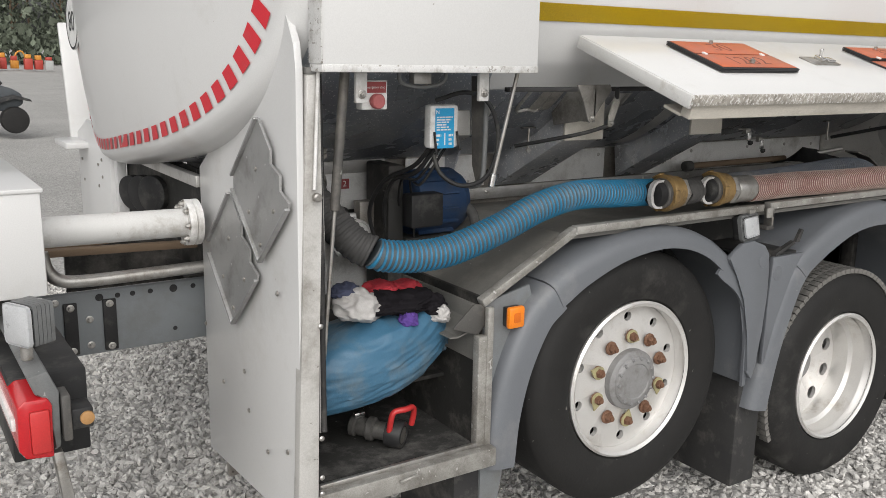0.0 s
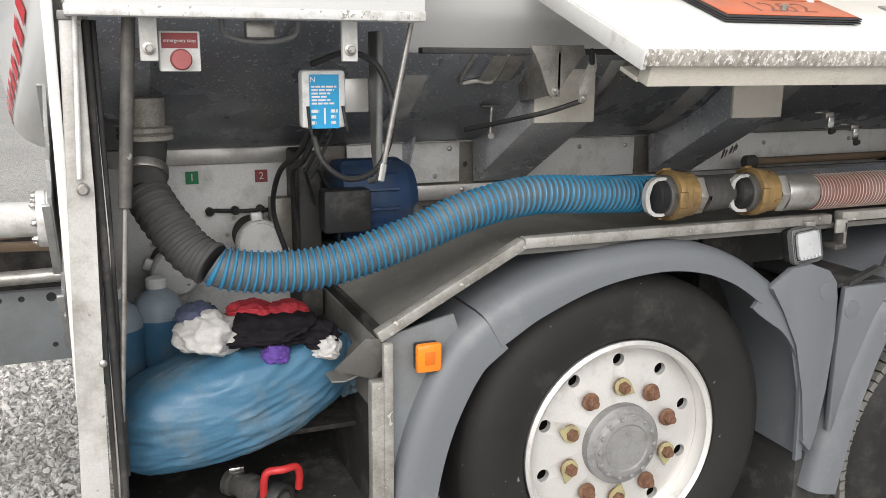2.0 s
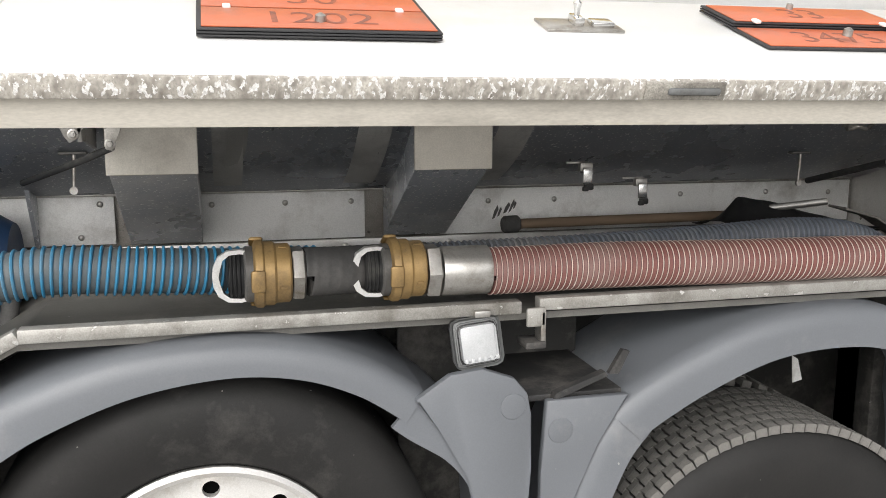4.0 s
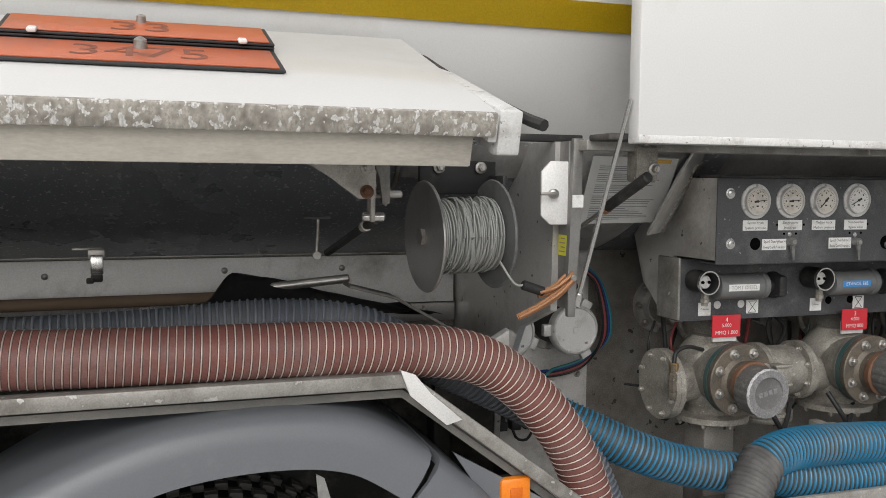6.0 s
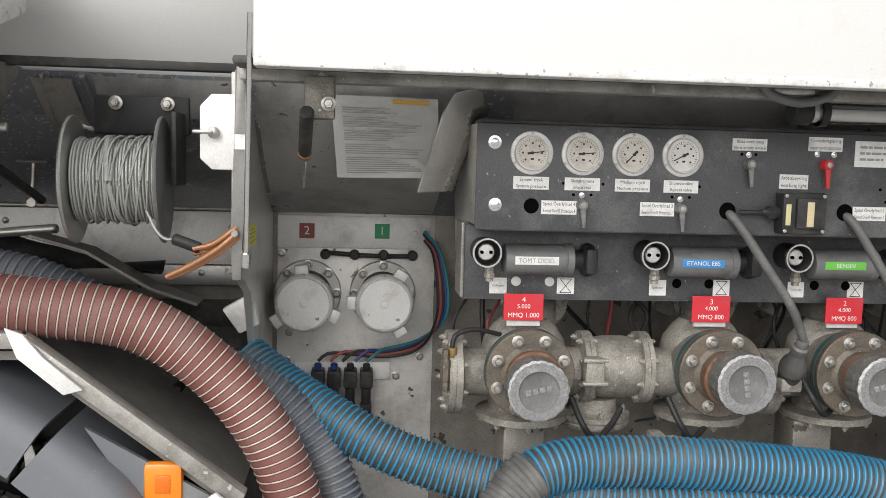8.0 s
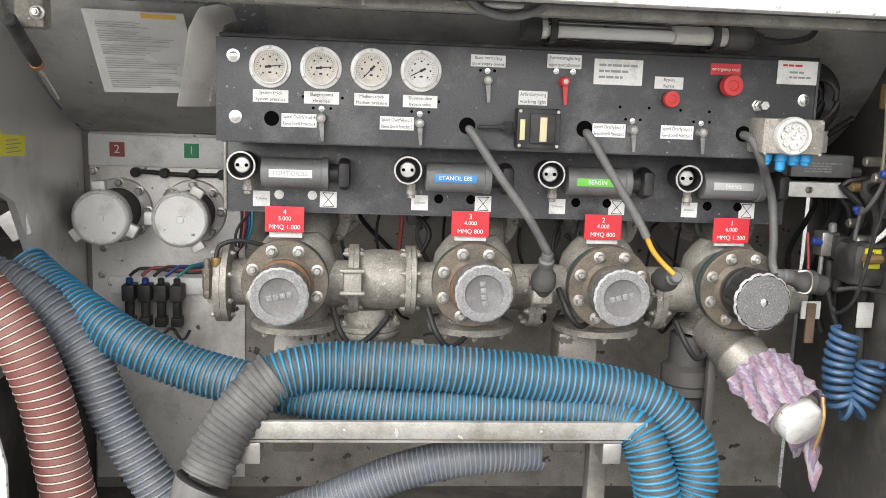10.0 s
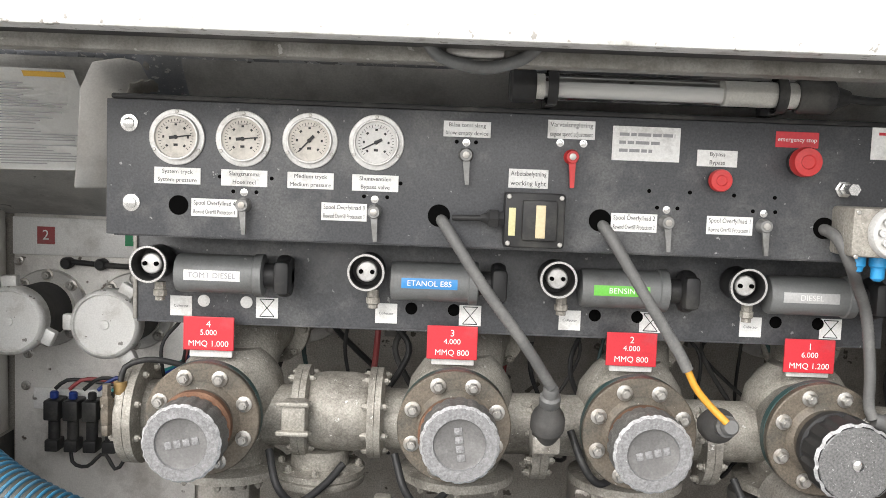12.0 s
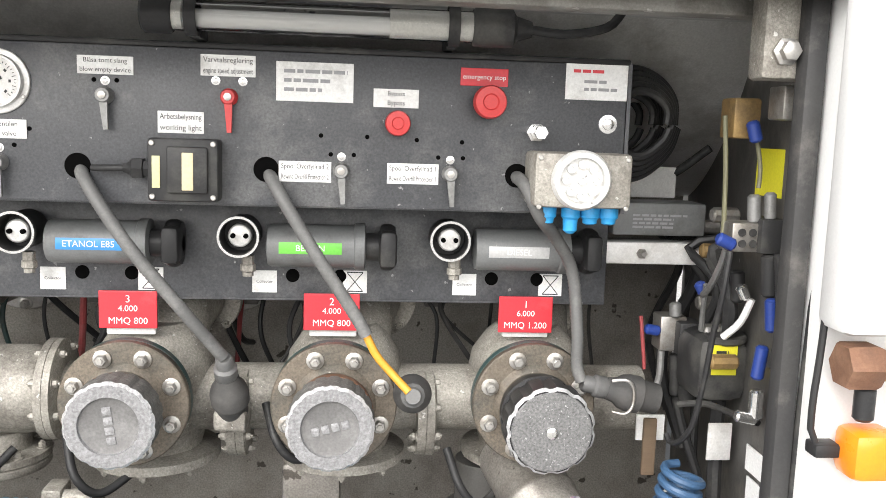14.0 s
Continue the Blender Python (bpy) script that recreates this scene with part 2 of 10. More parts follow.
PAPER = mat("white_label", (0.78, 0.78, 0.77), 0.45, 0, (0.72, 0.72, 0.70), 12, 0.6, dirt=(0.42, 0.41, 0.385), dirt_amt=0.25, dscale=18, grit=0.1)
PAPER_OLD = mat("aged_notice", (0.80, 0.80, 0.785), 0.4, 0, (0.72, 0.72, 0.70), 7, 0.6, dirt=(0.52, 0.51, 0.49), dirt_amt=0.25, dscale=7, grit=0.06)
INK = mat("black_ink", (0.03, 0.03, 0.032), 0.6)
INK_GREY = mat("grey_ink", (0.30, 0.30, 0.31), 0.6)
REDTAG = mat("red_tag", (0.60, 0.025, 0.04), 0.4, 0, (0.54, 0.03, 0.04), 10, 0.6, dirt=(0.48, 0.06, 0.07), dirt_amt=0.12, dscale=12, grit=0.08)
REDKNOB = mat("red_plastic", (0.55, 0.035, 0.035), 0.38, 0, (0.46, 0.035, 0.035), 20, 0.6, grit=0.08)
REDFADE = mat("faded_red_sign", (0.32, 0.055, 0.058), 0.5, 0, (0.27, 0.055, 0.056), 14, 0.6, dirt=(0.22, 0.11, 0.105), dirt_amt=0.3, dscale=20)
GREENSIGN = mat("green_sign", (0.02, 0.30, 0.12), 0.5, 0, (0.025, 0.25, 0.11), 14, 0.6)
BLUELABEL = mat("blue_label", (0.04, 0.25, 0.58), 0.4, 0, (0.05, 0.22, 0.5), 14, 0.6, grit=0.08)
CYANLABEL = mat("cyan_sticker", (0.02, 0.36, 0.68), 0.4, 0, (0.025, 0.32, 0.62), 14, 0.6, grit=0.08)
GREENLABEL = mat("green_label", (0.16, 0.55, 0.07), 0.4, 0, (0.14, 0.48, 0.07), 14, 0.6, grit=0.08)
YELLOW = mat("yellow_sticker", (0.72, 0.68, 0.03), 0.45, 0, (0.66, 0.60, 0.04), 12, 0.6, grit=0.08)
STRIPE = mat("yellow_reflective_tape", (0.60, 0.42, 0.012), 0.35, 0, (0.52, 0.36, 0.012), 160, 0.3, 0.1, 300)
ORANGEPLATE = mat("orange_plate", (0.52, 0.13, 0.055), 0.42, 0, (0.45, 0.11, 0.05), 8, 0.6, dirt=(0.36, 0.14, 0.09), dirt_amt=0.3, dscale=8, grit=0.08)
AMBER = mat("amber_lens", (0.85, 0.24, 0.012), 0.3, 0, (0.8, 0.2, 0.01), 20, 0.6, coat=0.3, grit=0.08)
REDLENS = mat("red_lens", (0.5, 0.012, 0.018), 0.22, 0, (0.42, 0.012, 0.018), 14, 0.6, coat=0.5, grit=0.08)
LENS = mat("clear_lamp_lens", (0.50, 0.51, 0.52), 0.3, 0.0, (0.42, 0.43, 0.44), 40, 0.6, 0.15, 60, coat=0.4)
BAG = mat("blue_plastic_bag", (0.055, 0.155, 0.25), 0.42, 0, (0.042, 0.115, 0.19), 5, 0.5, 0.7, 26, dirt=(0.15, 0.19, 0.21), dirt_amt=0.36, dscale=6, grit=0.06)
JUG = mat("blue_fluid_jug", (0.06, 0.16, 0.27), 0.35, 0, (0.05, 0.13, 0.22), 6, 0.6, dirt=(0.15, 0.18, 0.2), dirt_amt=0.3, dscale=6, grit=0.08)
JUGTOP = mat("cloudy_jug_plastic", (0.30, 0.37, 0.42), 0.4, 0, (0.26, 0.32, 0.37), 8, 0.6, dirt=(0.3, 0.3, 0.28), dirt_amt=0.3, dscale=6)
CLOTH_RED = mat("red_cloth", (0.50, 0.04, 0.055), 0.85, 0, (0.40, 0.03, 0.045), 60, 0.6, 0.3, 150)
CLOTH_BLK = mat("black_cloth", (0.010, 0.009, 0.011), 0.95, 0, (0.018, 0.016, 0.018), 60, 0.6, 0.3, 150, spec=0.12)
CLOTH_WHT = mat("white_cloth", (0.50, 0.485, 0.47), 0.85, 0, (0.43, 0.415, 0.40), 14, 0.6, 0.2, 150, dirt=(0.30, 0.285, 0.27), dirt_amt=0.3, dscale=9)
CLOTH_PUR = mat("purple_cloth", (0.10, 0.045, 0.26), 0.85, 0, (0.07, 0.035, 0.19), 60, 0.6, 0.3, 150)
CLOTH_PINK = mat("pink_towel", (0.52, 0.36, 0.44), 0.9, 0, (0.48, 0.32, 0.41), 60, 0.6, 0.4, 160)
CLOTH_LILAC = mat("lilac_stripe", (0.38, 0.33, 0.47), 0.9, 0, (0.34, 0.29, 0.43), 60, 0.6, 0.4, 160)
CLOTH_PALE = mat("pale_stripe", (0.58, 0.53, 0.58), 0.9, 0, (0.52, 0.48, 0.53), 60, 0.6, 0.4, 160)
ROPE = mat("steel_wire_rope", (0.40, 0.41, 0.39), 0.5, 0.3, (0.33, 0.34, 0.32), 50, 0.6, 0.2, 200)
COPPER = mat("copper_clamp", (0.40, 0.20, 0.10), 0.55, 0.4, (0.30, 0.15, 0.075), 30, 0.6, 0.2, 120)
WOOD = mat("weathered_wood", (0.20, 0.14, 0.09), 0.75, 0, (0.14, 0.098, 0.065), 8, 0.6, 0.3, 60, stretch=(2, 14, 14))
MOTORBLUE = mat("blue_motor_paint", (0.02, 0.05, 0.12), 0.5, 0, (0.017, 0.042, 0.095), 12, 0.6, 0.1, 60, dirt=(0.07, 0.075, 0.085), dirt_amt=0.4, dscale=6)
BLUEPL = mat("bright_blue_plastic", (0.03, 0.30, 0.62), 0.4, 0, (0.03, 0.26, 0.55), 14, 0.6)
FITBLUE = mat("blue_fitting", (0.018, 0.045, 0.22), 0.4, 0, (0.015, 0.035, 0.18), 14, 0.6)
CHASSIS = mat("chassis_grey_paint", (0.20, 0.215, 0.225), 0.5, 0, (0.175, 0.19, 0.2), 5, 0.6, 0.05, 60, dirt=(0.14, 0.14, 0.135), dirt_amt=0.3, dscale=4)
DIAL = mat("cream_dial", (0.66, 0.62, 0.56), 0.4, 0, (0.60, 0.565, 0.51), 14, 0.6, dirt=(0.36, 0.335, 0.30), dirt_amt=0.3, dscale=30, grit=0.08)
DIALW = mat("white_dial", (0.72, 0.71, 0.69), 0.4, 0, (0.66, 0.65, 0.63), 14, 0.6, dirt=(0.42, 0.41, 0.39), dirt_amt=0.25, dscale=30, grit=0.08)
BEZEL = mat("gauge_bezel", (0.68, 0.675, 0.66), 0.35, 0.4, (0.60, 0.595, 0.58), 14, 0.6, dirt=(0.34, 0.325, 0.30), dirt_amt=0.3, dscale=24)
TUBEGLASS = mat("cloudy_tube", (0.78, 0.78, 0.77), 0.15, 0, (0.72, 0.72, 0.71), 14, 0.6, coat=0.6, grit=0.03)
ENAMEL = mat("white_tube_inner", (0.80, 0.79, 0.75), 0.4)
NUTMARK = mat("yellow_nut_indicator", (0.40, 0.36, 0.19), 0.6, 0, (0.32, 0.29, 0.16), 20, 0.6, dirt=(0.20, 0.17, 0.10), dirt_amt=0.3, dscale=20)
# Pale belly metal: scraped streaks, and the sheen painted above the panel.
STREAK = mat("bare_sheen_belly", (0.74, 0.73, 0.71), 0.45, 0.15, (0.56, 0.555, 0.54), 6, 0.5, 0.1, 60, dirt=(0.36, 0.355, 0.345), dirt_amt=0.36, dscale=6, speck=(0.16, 0.155, 0.15), speck_at=0.70, sscale=40)
# Near-black without reflection: paints the darkness of holes and recesses.
VOID = mat("unlit_black", (0.004, 0.004, 0.004), 1.0, 0, spec=0.0, grit=0.0)
WALLPALE = mat("pale_wall_sheet", (0.80, 0.78, 0.75), 0.42, 0.25, (0.68, 0.665, 0.64), 5, 0.7, 0.06, 60, dirt=(0.27, 0.24, 0.21), dirt_amt=0.36, dscale=4.5, speck=(0.12, 0.10, 0.085), speck_at=0.70, sscale=28)
DOOR_EDGE = mat("scraped_door_edge", (0.66, 0.66, 0.65), 0.45, 0, (0.61, 0.605, 0.59), 8, 0.6, 0.2, 60, dirt=(0.34, 0.325, 0.30), dirt_amt=0.30, dscale=24, speck=(0.30, 0.285, 0.26), speck_at=0.63, sscale=70)
POSTWHITE = mat("grimy_white_post", (0.54, 0.53, 0.51), 0.5, 0, (0.44, 0.43, 0.405), 5, 0.6, 0.15, 60, dirt=(0.25, 0.235, 0.21), dirt_amt=0.33, dscale=7, speck=(0.20, 0.185, 0.165), speck_at=0.71, sscale=40, grit=0.10)
POSTALU = mat("dull_post_strip", (0.25, 0.246, 0.236), 0.5, 0.4, (0.19, 0.187, 0.178), 8, 0.6, 0.08, 80, dirt=(0.12, 0.115, 0.105), dirt_amt=0.35, dscale=10)
PLACARD = mat("dull_placard_metal", (0.40, 0.40, 0.395), 0.45, 0.5, (0.32, 0.32, 0.315), 10, 0.6, 0.1, 90, dirt=(0.22, 0.215, 0.20), dirt_amt=0.3, dscale=9, speck=(0.62, 0.62, 0.61), speck_at=0.72, sscale=50)


def clear_plastic():
    """Thin clear tube wall: mostly see-through with a glossy surface."""
    m = bpy.data.materials.new("clear_tube")
    m.use_nodes = True
    n, l = m.node_tree.nodes, m.node_tree.links
    n.clear()
    t = n.new("ShaderNodeBsdfTransparent")
    t.inputs["Color"].default_value = (0.90, 0.90, 0.89, 1)
    g = n.new("ShaderNodeBsdfGlossy")
    g.inputs["Roughness"].default_value = 0.08
    f = n.new("ShaderNodeFresnel")
    f.inputs["IOR"].default_value = 1.5
    x = n.new("ShaderNodeMixShader")
    o = n.new("ShaderNodeOutputMaterial")
    l.new(f.outputs[0], x.inputs[0])
    l.new(t.outputs[0], x.inputs[1])
    l.new(g.outputs[0], x.inputs[2])
    l.new(x.outputs[0], o.inputs["Surface"])
    return m


CLEAR = clear_plastic()

# ---- builders ----
ORIGIN = {}


def thing(name, at, label="", category="", group="", kind=""):
    ob = new(name)
    ob.empty_display_size = 0.05
    ob.location = at
    ORIGIN[ob] = Vector(at)
    return tagged(ob, label, category, group, kind)


def mesh_of(name, bm, material, smooth=40):
    me = bpy.data.meshes.new(name)
    bmesh.ops.recalc_face_normals(bm, faces=bm.faces)
    if smooth:
        lim = radians(smooth)
        for f in bm.faces:
            f.smooth = True
        for e in bm.edges:
            if len(e.link_faces) != 2 or e.calc_face_angle(3.2) > lim:
                e.smooth = False
    bm.to_mesh(me)
    bm.free()
    for m in material if isinstance(material, (list, tuple)) else [material]:
        me.materials.append(m)
    return me


def part(name, bm, material, parent=None, label="", smooth=40):
    """One mesh object, modelled in world coordinates, under a thing or a part."""
    me = mesh_of(name, bm, material, smooth)
    ob = new(name, me)
    if parent is not None:
        o = ORIGIN[parent]
        me.transform(Matrix.Translation(-o))
        ob.parent = parent
        ORIGIN[ob] = o
    else:
        ORIGIN[ob] = Vector((0, 0, 0))
    return tagged(ob, label)


def piece(name, me, m, parent, label=""):
    """An object on shared mesh data, at the world pose m."""
    ob = new(name, me)
    ob.parent = parent
    ob.matrix_local = Matrix.Translation(-ORIGIN[parent]) @ m
    ORIGIN[ob] = ORIGIN[parent]
    return tagged(ob, label)


def B(*fs):
    bm = bmesh.new()
    for f in fs:
        f(bm)
    return bm


def add_box(bm, x0, x1, y0, y1, z0, z1, bevel=0.0, m=None):
    r = bmesh.ops.create_cube(bm, size=1)["verts"]
    mm = Matrix.Translation(((x0 + x1) / 2, (y0 + y1) / 2, (z0 + z1) / 2)) @ Matrix.Diagonal((abs(x1 - x0), abs(y1 - y0), abs(z1 - z0), 1))
    bmesh.ops.transform(bm, matrix=(m or Matrix()) @ mm, verts=r)
    if bevel:
        es = list({e for v in r for e in v.link_edges})
        bmesh.ops.bevel(bm, geom=es, offset=bevel, segments=2, affect="EDGES", profile=0.5)


def box(x0, x1, y0, y1, z0, z1, bevel=0.0, m=None):
    return B(lambda bm: add_box(bm, x0, x1, y0, y1, z0, z1, bevel, m))


def axis_matrix(a, b):
    a, b = Vector(a), Vector(b)
    return Matrix.Translation(a) @ (b - a).to_track_quat("Z", "Y").to_matrix().to_4x4()


def add_lathe(bm, prof, m, seg=32, cap0=True, cap1=True, mi=None):
    """prof: rows (radius, along) or (radius, along, material index of the band that follows)."""
    rings = []
    for p in prof:
        rings.append([bm.verts.new(m @ Vector((p[0] * math.cos(2 * math.pi * k / seg), p[0] * math.sin(2 * math.pi * k / seg), p[1]))) for k in range(seg)])
    for i in range(len(rings) - 1):
        for k in range(seg):
            f = bm.faces.new((rings[i][k], rings[i][(k + 1) % seg], rings[i + 1][(k + 1) % seg], rings[i + 1][k]))
            if len(prof[i]) > 2:
                f.material_index = prof[i][2]
    if cap0:
        bm.faces.new(rings[0])
    if cap1:
        f = bm.faces.new(rings[-1])
        if len(prof[-1]) > 2:
            f.material_index = prof[-1][2]


def lathe(prof, a, b, seg=32, cap0=True, cap1=True):
    return B(lambda bm: add_lathe(bm, prof, axis_matrix(a, b), seg, cap0, cap1))


def rod(a, b, r, seg=16, bev=0.0):
    d = (Vector(b) - Vector(a)).length
    bev = min(bev, d * 0.4, r * 0.8)
    prof = [(r, 0), (r, d)] if not bev else [(r - bev, 0), (r, bev), (r, d - bev), (r - bev, d)]
    return lathe(prof, a, b, seg)


def add_prism(bm, pts, axis, a, b):
    """A flat outline pushed from a to b along an axis; pts are the other two coordinates in order."""
    def at(p, v):
        q = list(p)
        q.insert("xyz".index(axis), v)
        return Vector(q)
    lo = [bm.verts.new(at(p, a)) for p in pts]
    hi = [bm.verts.new(at(p, b)) for p in pts]
    bm.faces.new(lo)
    bm.faces.new(hi[::-1])
    for k in range(len(pts)):
        bm.faces.new((lo[k], hi[k], hi[(k + 1) % len(pts)], lo[(k + 1) % len(pts)]))


def prism(pts, axis, a, b, bevel=0.0):
    bm = B(lambda bm: add_prism(bm, pts, axis, a, b))
    if bevel:
        bmesh.ops.bevel(bm, geom=list(bm.edges), offset=bevel, segments=2, affect="EDGES", profile=0.5)
    return bm


def strip(path, thick, axis, a, b):
    """A bent sheet: a polyline in two coordinates given a thickness, pushed along the third axis."""
    n = len(path)
    off = []
    for i, p in enumerate(path):
        p0, p1 = Vector(path[max(0, i - 1)]), Vector(path[min(n - 1, i + 1)])
        d = (p1 - p0).normalized()
        off.append((p[0] - d.y * thick, p[1] + d.x * thick))
    bm = bmesh.new()
    for i in range(n - 1):
        add_prism(bm, [path[i], path[i + 1], off[i + 1], off[i]], axis, a, b)
    bmesh.ops.remove_doubles(bm, verts=bm.verts, dist=1e-5)
    return bm


def curve_points(pts, step):
    """A smooth line through the points (centripetal spline), at even steps."""
    p = [Vector(q) for q in pts]
    p = [p[0] * 2 - p[1]] + p + [p[-1] * 2 - p[-2]]
    dense = []
    for i in range(1, len(p) - 2):
        for k in range(24):
            t = k / 24
            a, b, c, d = p[i - 1], p[i], p[i + 1], p[i + 2]
            dense.append(0.5 * ((2 * b) + (c - a) * t + (2 * a - 5 * b + 4 * c - d) * t * t + (3 * b - a - 3 * c + d) * t ** 3))
    dense.append(p[-2])
    out, acc = [dense[0]], 0.0
    for u, v in zip(dense, dense[1:]):
        seg = (v - u).length
        while acc + seg >= step and seg > 1e-9:
            u = u + (v - u) * ((step - acc) / seg)
            out.append(u.copy())
            seg = (v - u).length
            acc = 0.0
        acc += seg
    return out


def frames_along(pts):
    out, up = [], Vector((0, 0, 1))
    for i, p in enumerate(pts):
        d = (pts[min(i + 1, len(pts) - 1)] - pts[max(i - 1, 0)]).normalized()
        if abs(d.dot(up)) > 0.99:
            up = Vector((0, 1, 0))
        s = d.cross(up).normalized()
        up = s.cross(d).normalized()
        out.append((p, d, s, up))
    return out


def cable(pts, r, step=0.012, seg=10, rib=0.0, pitch=0.0):
    line = curve_points(pts, step)
    bm = bmesh.new()
    rings = []
    for i, (p, d, s, u) in enumerate(frames_along(line)):
        rr = r
        if rib and pitch:
            rr = r + (rib if (i % 2) else 0)
        rings.append([bm.verts.new(p + (s * math.cos(2 * math.pi * k / seg) + u * math.sin(2 * math.pi * k / seg)) * rr) for k in range(seg)])
    for a, b in zip(rings, rings[1:]):
        for k in range(seg):
            bm.faces.new((a[k], a[(k + 1) % seg], b[(k + 1) % seg], b[k]))
    bm.faces.new(rings[0])
    bm.faces.new(rings[-1][::-1])
    return bm


def ribbed_hose(pts, r, pitch, rib, duty=0.42, seg=26, wobble=0.0, shade_band=0.0):
    """A hose wall with a true helical rib that stands proud of it; the rib takes the second material, a painted shade
    band beside it the third.
    """
    first, last = pitch if isinstance(pitch, tuple) else (pitch, pitch)
    step = first / 4
    fr = frames_along(curve_points(pts, step))
    rows = [(0.0, 0.0, 1), (duty * 0.18, 0.75, 1), (duty * 0.5, 1.0, 1), (duty * 0.82, 0.75, 1)]
    rows += [(duty, 0.0, 2), (duty + shade_band, 0.0, 0)] if shade_band else [(duty, 0.0, 0)]
    rows += [(duty + shade_band + (1 - duty - 2 * shade_band) * 0.5, 0.12, 0)]
    rows += [(1 - shade_band, 0.0, 2)] if shade_band else []

    def at(s):
        q = min(max(s / step, 0.0), len(fr) - 1.001)
        i = int(q)
        f = q - i
        return [u.lerp(v, f) for u, v in zip(fr[i], fr[i + 1])]

    turns = int((len(fr) - 1) * step / ((first + last) / 2))
    n, bm, rings = len(rows), bmesh.new(), []
    for t in range(turns):
        for ph, up, mi in rows:
            ring = []
            for k in range(seg):
                q = t + ph + k / seg
                s = first * q + (last - first) * q * q / (2 * turns)
                p, d, side, top = at(s)
                w = 1 + wobble * noise.noise(Vector((s * 9, k * 0.2, r * 50)))
                a = 2 * math.pi * k / seg
                ring.append(bm.verts.new(p + (side * math.cos(a) + top * math.sin(a)) * (r * w + rib * up)))
            rings.append(ring)
    for i in range(len(rings) - 1):
        for k in range(seg):
            if k < seg - 1:
                q = (rings[i][k], rings[i][k + 1], rings[i + 1][k + 1], rings[i + 1][k])
            elif i + n + 1 < len(rings):
                q = (rings[i][k], rings[i + n][0], rings[i + n + 1][0], rings[i + 1][k])
            else:
                continue
            bm.faces.new(q).material_index = rows[i % n][2]
    bm.faces.new(rings[0])
    bm.faces.new(rings[-1][::-1])
    return bm


def hex_bolt_mesh(r, h, material, washer=True):
    bm = bmesh.new()
    if washer:
        add_lathe(bm, [(r * 1.5, 0), (r * 1.5, h * 0.2), (r * 1.3, h * 0.25)], Matrix(), 14)
    add_lathe(bm, [(r, h * 0.2), (r, h * 0.85), (r * 0.8, h)], Matrix(), 6)
    add_lathe(bm, [(r * 0.5, h * 0.9), (r * 0.45, h * 1.25)], Matrix(), 8)
    return mesh_of("bolt", bm, material, 30)


FACE = Matrix.Rotation(radians(90), 4, "X")  # local z to world -y (towards the open side)


def at_face(x, y, z, turn=0):
    return Matrix.Translation((x, y, z)) @ FACE @ Matrix.Rotation(radians(turn), 4, "Z")


def words(name, text, size, m, material, parent, width=None, align="CENTER"):
    """Lettering as a thin mesh at a pose whose x is the reading direction."""
    cu = bpy.data.curves.new(name, "FONT")
    cu.body = text
    cu.size = size
    cu.align_x = align
    cu.align_y = "CENTER"
    cu.resolution_u = 3
    tmp = bpy.data.objects.new(name, cu)
    me = bpy.data.meshes.new_from_object(tmp)
    bpy.data.objects.remove(tmp)
    if width and len(me.vertices):
        w = max(v.co.x for v in me.vertices) - min(v.co.x for v in me.vertices)
        if w > width:
            me.transform(Matrix.Diagonal((width / w, 1, 1, 1)))
    me.materials.clear()
    me.materials.append(material)
    return piece(name, me, m, parent)


READ = Matrix.Rotation(radians(90), 4, "X")  # text upright, facing -y


def on_wall(x, y, z, tilt=0):
    return Matrix.Translation((x, y, z)) @ Matrix.Rotation(radians(tilt), 4, "X") @ READ


def smooth01(t):
    t = min(1.0, max(0.0, t))
    return t * t * (3 - 2 * t)

# ---- ground ----
def ground_height(x, y):
    return -0.11 - 0.14 * smooth01((x + 1.6) / 2.4)


